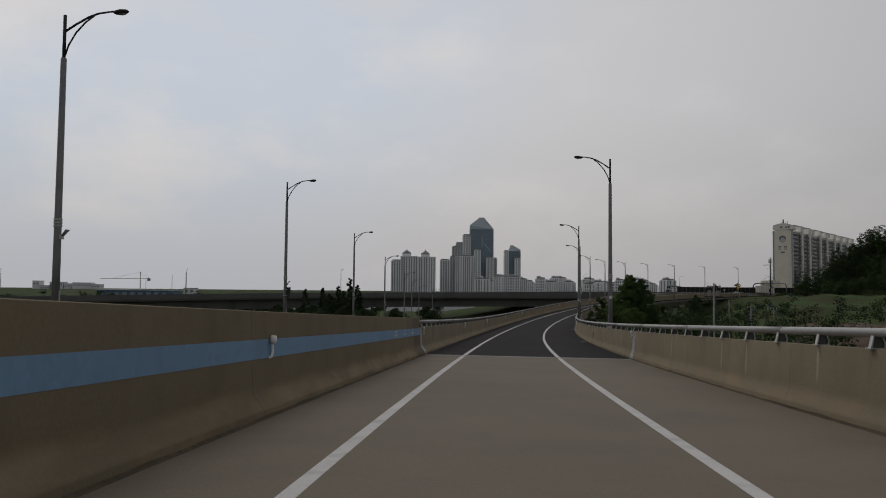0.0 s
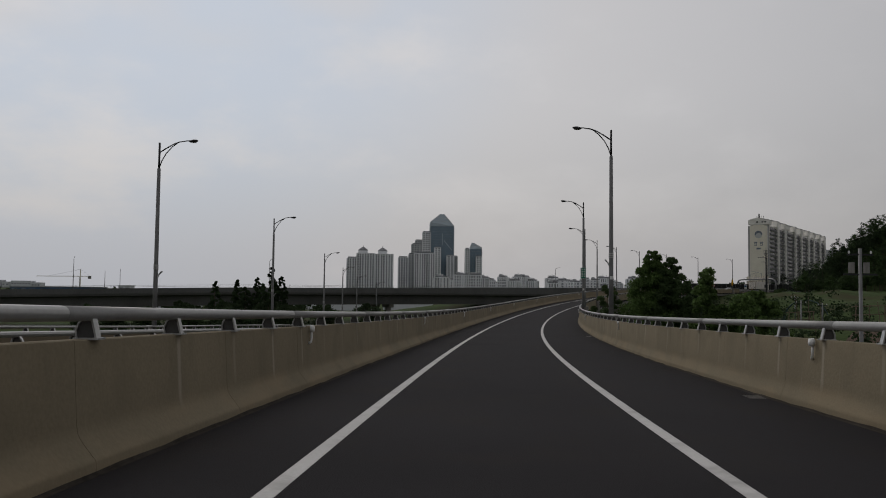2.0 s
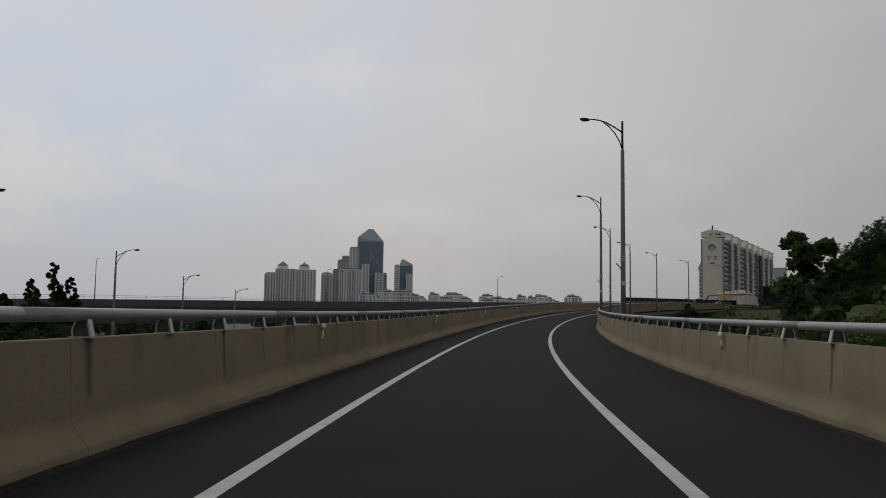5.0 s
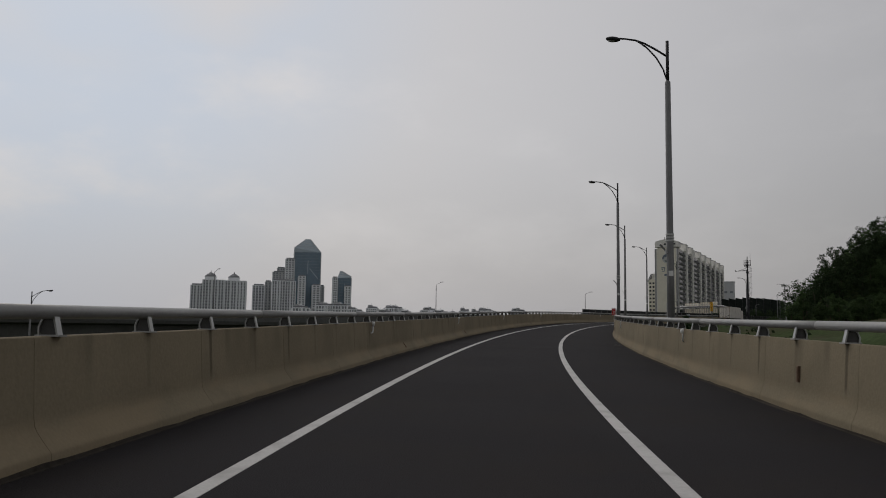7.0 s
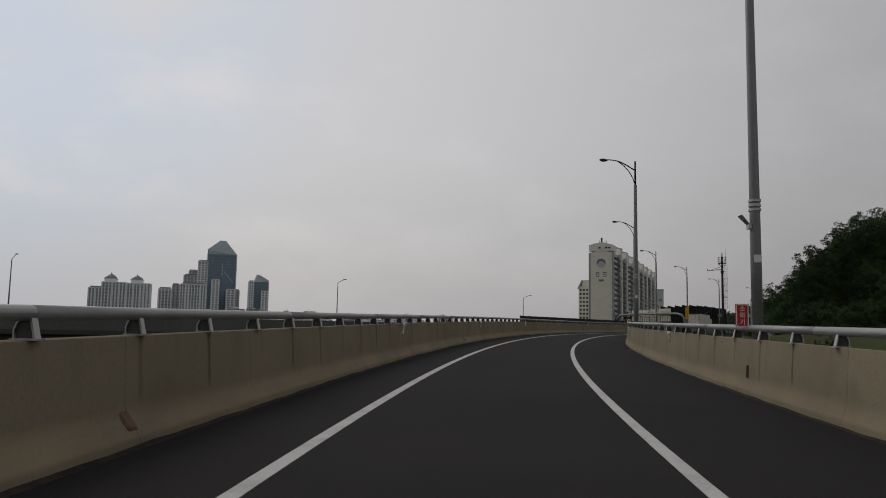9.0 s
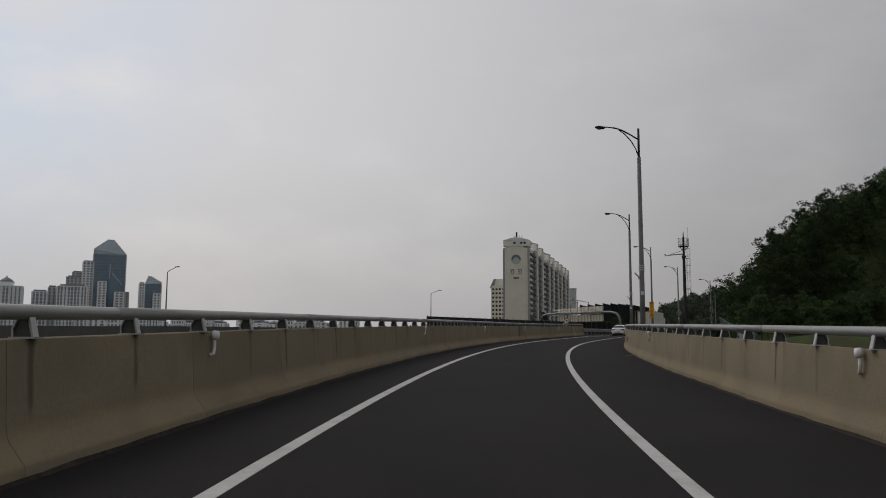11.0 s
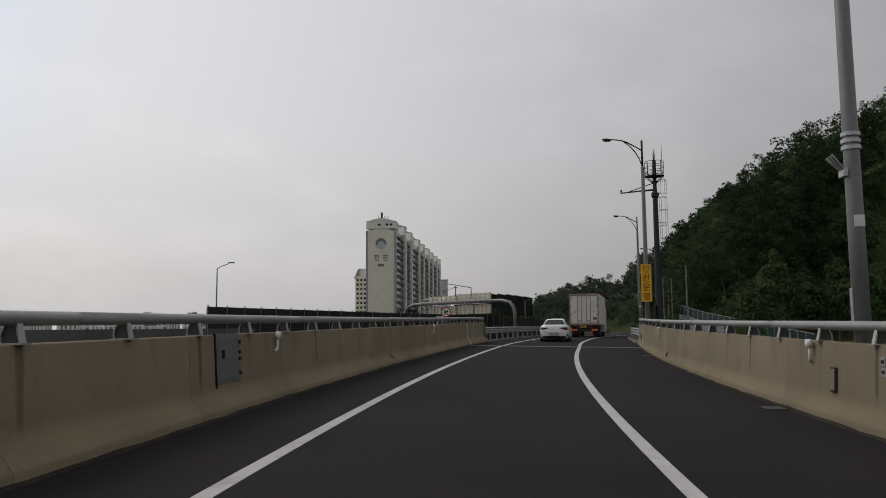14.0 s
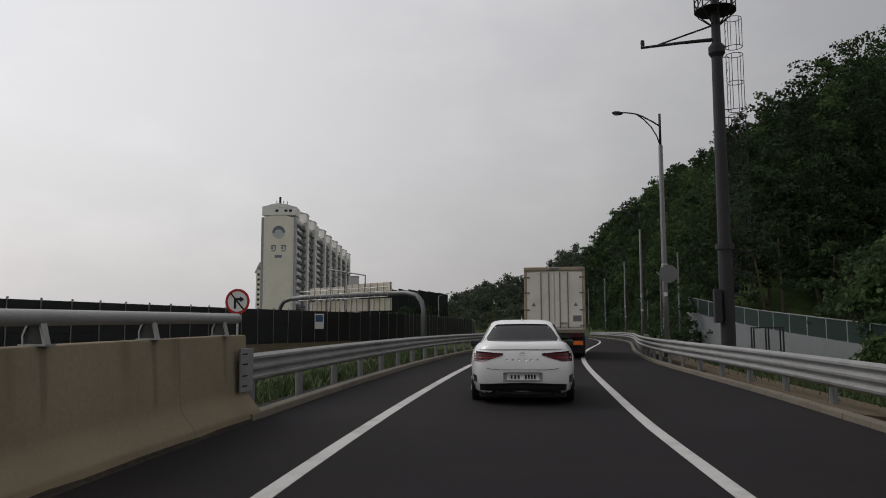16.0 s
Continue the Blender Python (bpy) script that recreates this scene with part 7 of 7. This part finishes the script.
BODY = [(0.19, 2.43, 2.30, 0.80, 6), (0.24, 2.425, 2.385, 0.865, 6), (0.42, 2.425, 2.42, 0.915, 6), (0.60, 2.425, 2.425, 0.93, 6), (0.70, 2.425, 2.415, 0.932, 6), (0.80, 2.425, 2.395, 0.925, 6),
        (0.90, 2.425, 2.36, 0.90, 6), (0.98, 2.425, 2.32, 0.86, 6), (1.04, 2.44, 2.27, 0.80, 6), (1.065, 2.46, 2.2, 0.72, 6)]
CABIN = [(1.0, 2.10, 1.52, 0.80, 5), (1.08, 2.12, 1.40, 0.765, 5), (1.20, 2.15, 1.16, 0.705, 5), (1.32, 2.18, 0.92, 0.645, 5), (1.40, 2.2, 0.74, 0.595, 5), (1.445, 2.2, 0.58, 0.53, 4.5), (1.47, 2.2, 0.38, 0.40, 4), (1.476, 2.2, 0.15, 0.2, 3)]


def drop(z):
    """The bonnet falls towards the nose."""
    return lambda y: z - (0.24 * max(0.0, (y - 3.3) / 1.6) ** 1.4 if z > 0.72 else 0.0) * (z - 0.72) / 0.34


def skin(levels, x, z, out=0.0):
    """The rear face (least y) of a ring skin at x and z."""
    for p, q in zip(levels, levels[1:]):
        if p[0] <= z <= q[0]:
            f = (z - p[0]) / (q[0] - p[0])
            cy, ly, wx, n = [a + (b - a) * f for a, b in zip(p[1:], q[1:])]
            break
    else:
        cy, ly, wx, n = levels[-1][1:]
    u = min(0.9999, abs(x) / wx)
    return Vector((x, cy - ly * (1 - u ** n) ** (1 / n) - out, z))


def rear_patch(name, levels, x0, x1, low, high, mat, parent, label="", out=0.012, nu=14, nv=5, depth=0.02):
    """A panel that lies on the rear skin between two heights, which may change with x."""
    vs, fs = [], []
    for o in (out, out - depth):
        for j in range(nv + 1):
            for i in range(nu + 1):
                x = x0 + (x1 - x0) * i / nu
                z = low(x) + (high(x) - low(x)) * j / nv
                vs.append(skin(levels, x, z, o))
    w, h = nu + 1, (nu + 1) * (nv + 1)
    for j in range(nv):
        for i in range(nu):
            a = j * w + i
            fs += [(a, a + 1, a + w + 1, a + w), (h + a + w, h + a + w + 1, h + a + 1, h + a)]
    rim = [i for i in range(nu + 1)] + [j * w + nu for j in range(1, nv + 1)] + [nv * w + i for i in range(nu - 1, -1, -1)] + [j * w for j in range(nv - 1, 0, -1)]
    for a, b in zip(rim, rim[1:] + rim[:1]):
        fs.append((a, b, b + h, a + h))
    ob = mesh_ob(name, vs, fs, mat, parent, label, True)
    return ob


def wheel(parent, x, y, r, width, rim_mat=GALV):
    bm = bmesh.new()
    side = 1 if x > 0 else -1
    prof = [(-width / 2, r * 0.62), (-width / 2, r * 0.93), (-width * 0.38, r), (width * 0.38, r), (width / 2, r * 0.93), (width / 2, r * 0.62)]
    seg = 28
    rows = []
    for k in range(seg):
        a = 2 * math.pi * k / seg
        rows.append([bm.verts.new((x + px, y + pr * math.cos(a), r + pr * math.sin(a))) for px, pr in prof])
    for k in range(seg):
        a, b = rows[k], rows[(k + 1) % seg]
        for i in range(len(prof)):
            j = (i + 1) % len(prof)
            bm.faces.new((a[i], a[j], b[j], b[i]))
    t = part("wheel", bm, TYRE, parent, smooth=False)
    bm = bmesh.new()
    tube(bm, [(x + side * width * 0.3, y, r), (x + side * width * 0.42, y, r)], [r * 0.62, r * 0.6], 24)
    for k in range(5):
        a = 2 * math.pi * k / 5
        tube(bm, [(x + side * width * 0.44, y, r), (x + side * width * 0.44, y + r * 0.58 * math.cos(a), r + r * 0.58 * math.sin(a))], 0.03, 6)
    part("rim", bm, rim_mat, t, "pale metal rim")
    return t


def sedan(m):
    e = tagged(empty("sedan", m), "clean white four-door saloon seen from behind", "car")
    vs, fs = ring_levels([(drop(z), cy, ly, wx, n) for z, cy, ly, wx, n in BODY])
    body = mesh_ob("body", vs, fs, CAR_WHITE, e, "glossy white body", True)
    vs, fs = ring_levels(CABIN)
    mesh_ob("roof", vs, fs, CAR_WHITE, e, "white roof and pillars", True)
    rear_patch("rear_window", CABIN, -0.69, 0.69, lambda x: 1.07 + 0.01 * abs(x), lambda x: 1.39 - 0.05 * abs(x) ** 2 - max(0, abs(x) - 0.5) * 1.55, CAR_GLASS, e, "dark tinted rear window", 0.006, 18, 8)
    for sx in (-1, 1):
        mir = part("wing_mirror", box_bm((sx * 0.98, 3.25, 1.0), (0.2, 0.1, 0.13), 0.03), CAR_BLACK, e)
        lamp_ = rear_patch("tail_lamp", BODY, sx * 0.33, sx * 0.895, lambda x: 0.735 + 0.31 * max(0, 0.68 - abs(x)), lambda x: 0.875 + 0.04 * (abs(x) - 0.33) / 0.5, TAIL_RED, e, "dark red tail lamp", 0.012, 12, 4)
        rear_patch("lamp_line", BODY, sx * 0.45, sx * 0.86, lambda x: 0.80, lambda x: 0.812, TAIL_BRIGHT, lamp_, "thin bright line in the lamp", 0.018, 8, 1)
        rear_patch("corner_vent", BODY, sx * 0.79, sx * 0.86, lambda x: 0.37, lambda x: 0.52 - 0.4 * (0.86 - abs(x)), CAR_BLACK, e, "black bumper vent", 0.012, 4, 3)
        for y in (0.98, 3.85):
            wheel(e, sx * 0.80, y, 0.33, 0.22)
    rear_patch("diffuser", BODY, -0.83, 0.83, lambda x: 0.192, lambda x: 0.385 - 0.04 * abs(x), CAR_BLACK, e, "black lower bumper", 0.015, 16, 3)
    # no hollow here: the recess's shade is a grey panel on the skin
    rear_patch("plate_recess", BODY, -0.33, 0.33, lambda x: 0.40, lambda x: 0.56 - 0.1 * max(0, abs(x) - 0.26), GALV, e, "grey panel painted as the plate recess's shade", 0.006, 8, 3)
    pl = rear_patch("number_plate", BODY, -0.27, 0.27, lambda x: 0.425, lambda x: 0.535, PLATE_WHITE, e, "white plate with dark bars", 0.016, 6, 2)
    for k, (x, w) in enumerate(((-0.19, 0.045), (-0.13, 0.045), (-0.07, 0.045), (0.05, 0.045), (0.10, 0.045), (0.15, 0.045), (0.20, 0.045))):
        rear_patch("plate_bar", BODY, x - 0.016, x + 0.016, lambda x: 0.445, lambda x: 0.515, CAR_BLACK, pl, "", 0.02, 1, 1, 0.006)
    rear_patch("boot_seam", BODY, -0.62, 0.62, lambda x: 0.594 + 0.03 * (abs(x) / 0.62) ** 6, lambda x: 0.602 + 0.03 * (abs(x) / 0.62) ** 6, CAR_BLACK, e, "", 0.004, 20, 1)
    # shading below the boot lip, painted as a thin grey strip
    rear_patch("boot_edge", BODY, -0.74, 0.74, lambda x: 0.925, lambda x: 0.945, GALV, e, "", 0.004, 20, 1)
    rear_patch("emblem", BODY, -0.06, 0.06, lambda x: 0.862 - 0.028 * math.sqrt(max(0.0, 1 - (x / 0.0605) ** 2)), lambda x: 0.862 + 0.028 * math.sqrt(max(0.0, 1 - (x / 0.0605) ** 2)), CHROME, e, "oval chrome emblem", 0.012, 6, 3)
    for k in range(6):
        x = -0.27 + k * 0.105
        rear_patch("chrome_mark", BODY, x - 0.018, x + 0.018, lambda x: 0.755, lambda x: 0.785, CHROME, e, "", 0.008, 1, 1, 0.006)
    bm = bmesh.new()
    v = [bm.verts.new(p) for p in ((0, 1.55, 1.44), (0, 1.85, 1.47), (0, 1.62, 1.54), (0.02, 1.8, 1.46), (-0.02, 1.8, 1.46))]
    for q in ((0, 3, 2), (0, 2, 4), (3, 1, 2), (1, 4, 2), (0, 4, 1, 3)):
        bm.faces.new([v[k] for k in q])
    part("fin_antenna", bm, CAR_WHITE, e)
    part("underbody", box_bm((0, 2.4, 0.17), (1.5, 4.2, 0.14), 0.03), CAR_BLACK, e, "black underside")
    # side windows and windscreen
    for sx in (-1, 1):
        vs, fs = [], []
        n_u, n_v = 12, 4
        for j in range(n_v + 1):
            z = 1.08 + 0.30 * j / n_v
            for p, q in zip(CABIN, CABIN[1:]):
                if p[0] <= z <= q[0]:
                    f = (z - p[0]) / (q[0] - p[0])
                    cy, ly, wx, nn = [a + (b - a) * f for a, b in zip(p[1:], q[1:])]
            for i in range(n_u + 1):
                y = cy + ly * (-0.78 + 1.56 * i / n_u)
                u = abs(y - cy) / ly
                vs.append((sx * (wx * (1 - u ** nn) ** (1 / nn) + 0.006), y, z))
        for j in range(n_v):
            for i in range(n_u):
                a = j * (n_u + 1) + i
                fs.append((a, a + 1, a + n_u + 2, a + n_u + 1))
        mesh_ob("side_window", vs, fs, CAR_GLASS, e, "dark side windows", True)
    return e


sedan(stand(298.0, 0.04, 0.0) @ Matrix.Rotation(radians(1.1), 4, "Z"))

BOX_WHITE = material("truck_box_white", (0.76, 0.72, 0.65), 0.5, vary=0.08, fine=4, coarse=0.4, bump=0.03, dirt=(0.42, 0.39, 0.34), dirt_amount=0.45, spec=0.4)
RUSTY_BAR = material("lock_bar_steel", (0.22, 0.18, 0.14), 0.5, 0.4, vary=0.2, fine=10, coarse=1, bump=0.1)

TRUCK_FRAME = material("tan_truck_frame", (0.36, 0.30, 0.22), 0.6, vary=0.2, fine=8, coarse=0.8, bump=0.05, dirt=(0.2, 0.15, 0.1))


def truck(m):
    """Rear at y 0; the box stands 1.12 above the road."""
    e = tagged(empty("box_truck", m), "large white box lorry with closed double rear doors", "truck")
    W, H0, H1, L = 2.46, 1.12, 3.72, 9.2
    part("cargo_box", box_bm((0, L / 2 + 0.06, (H0 + H1) / 2), (W, L, H1 - H0), 0.03), BOX_WHITE, e)
    for sx in (-1, 1):
        part("corner_post", box_bm((sx * (W / 2 - 0.05), 0.03, (H0 + H1) / 2), (0.11, 0.1, H1 - H0), 0.02), TRUCK_FRAME, e)
        d = part("rear_door", box_bm((sx * 0.57, 0.035, (H0 + H1) / 2 - 0.03), (1.1, 0.07, H1 - H0 - 0.36), 0.015), BOX_WHITE, e, "white rear door")
        for x in (0.10, 0.42):
            bm = bmesh.new()
            tube(bm, [(sx * (x + 0.12), -0.03, H0 + 0.1), (sx * (x + 0.12), -0.03, H1 - 0.2)], 0.022, 8)
            bar = part("lock_bar", bm, RUSTY_BAR, d, "rusty locking bar")
        for z in (H0 + 0.22, H0 + 0.85, H0 + 1.55, H1 - 0.42):
            part("hinge", box_bm((sx * (W / 2 - 0.1), -0.02, z), (0.26, 0.04, 0.06), 0.008), RUSTY_BAR, d)
        bm = bmesh.new()
        v = [bm.verts.new((sx * 0.85 + a, -0.004, H0 + 1.0 + b)) for a, b in ((-0.09, 0), (0.09, 0), (0, 0.17))]
        bm.faces.new(v)
        part("triangle_mark", bm, POLE_STEEL, d, "small dark triangle mark")
        part("handle", box_bm((sx * 0.35, -0.05, H0 + 0.32), (0.3, 0.03, 0.04), 0.008), RUSTY_BAR, d)
    part("notice", box_bm((0.9, -0.005, H0 + 0.5), (0.34, 0.006, 0.24)), POLE_STEEL, e, "small weathered notice")
    part("top_rail", box_bm((0, 0.02, H1 - 0.07), (W, 0.12, 0.14), 0.02), TRUCK_FRAME, e)
    part("top_lamp", box_bm((0, -0.05, H1 - 0.07), (0.36, 0.05, 0.1), 0.015), POLE_STEEL, e)
    part("sill", box_bm((0, 0.02, H0 - 0.02), (W, 0.14, 0.16), 0.02), RUSTY_BAR, e)
    part("bumper_beam", box_bm((0, 0.1, 0.62), (2.3, 0.14, 0.24), 0.02), CAR_BLACK, e)
    part("light_bar", box_bm((0, 0.06, 0.92), (2.34, 0.1, 0.2), 0.02), CAR_BLACK, e)
    for sx in (-1, 1):
        part("tail_lamp", box_bm((sx * 0.88, 0.0, 0.92), (0.42, 0.04, 0.14), 0.012), TAIL_RED, e, "dull red tail lamp")
        part("reflector", box_bm((sx * 0.85, 0.015, 0.63), (0.5, 0.02, 0.16), 0.006), ORANGE, e, "orange striped reflector")
    pl = part("number_plate", box_bm((-0.1, 0.0, 0.94), (0.52, 0.03, 0.2), 0.006), PLATE_YELLOW, e, "yellow plate with dark bars")
    for k in range(6):
        part("plate_bar", box_bm((-0.28 + k * 0.07, -0.018, 0.94), (0.035, 0.006, 0.1)), CAR_BLACK, pl)
    part("chassis", box_bm((0, 4.8, 0.85), (1.0, 8.8, 0.3), 0.02), CAR_BLACK, e)
    for sx in (-1, 1):
        part("mud_flap", box_bm((sx * 0.9, 1.3, 0.45), (0.6, 0.02, 0.5)), CAR_BLACK, e)
        part("side_guard", box_bm((sx * 1.18, 5.0, 0.7), (0.05, 4.2, 0.45), 0.02), GALV, e)
        for y in (1.95, 3.2, 8.9):
            wheel(e, sx * 0.98, y, 0.48, 0.5 if y < 5 else 0.3)
    part("cab", box_bm((0, 10.35, 1.75), (2.4, 1.9, 2.5), 0.12), BOX_WHITE, e, "white driver's cab")
    for sx in (-1, 1):
        mir = part("wing_mirror", box_bm((sx * 1.45, 10.9, 2.15), (0.22, 0.12, 0.7), 0.04), CAR_BLACK, e)
        part("mirror_arm", box_bm((sx * 1.3, 10.95, 2.45), (0.35, 0.04, 0.04), 0.01), CAR_BLACK, mir)
    return e


truck(stand(317.0, 0.71, 0.0) @ Matrix.Rotation(radians(0.5), 4, "Z"))
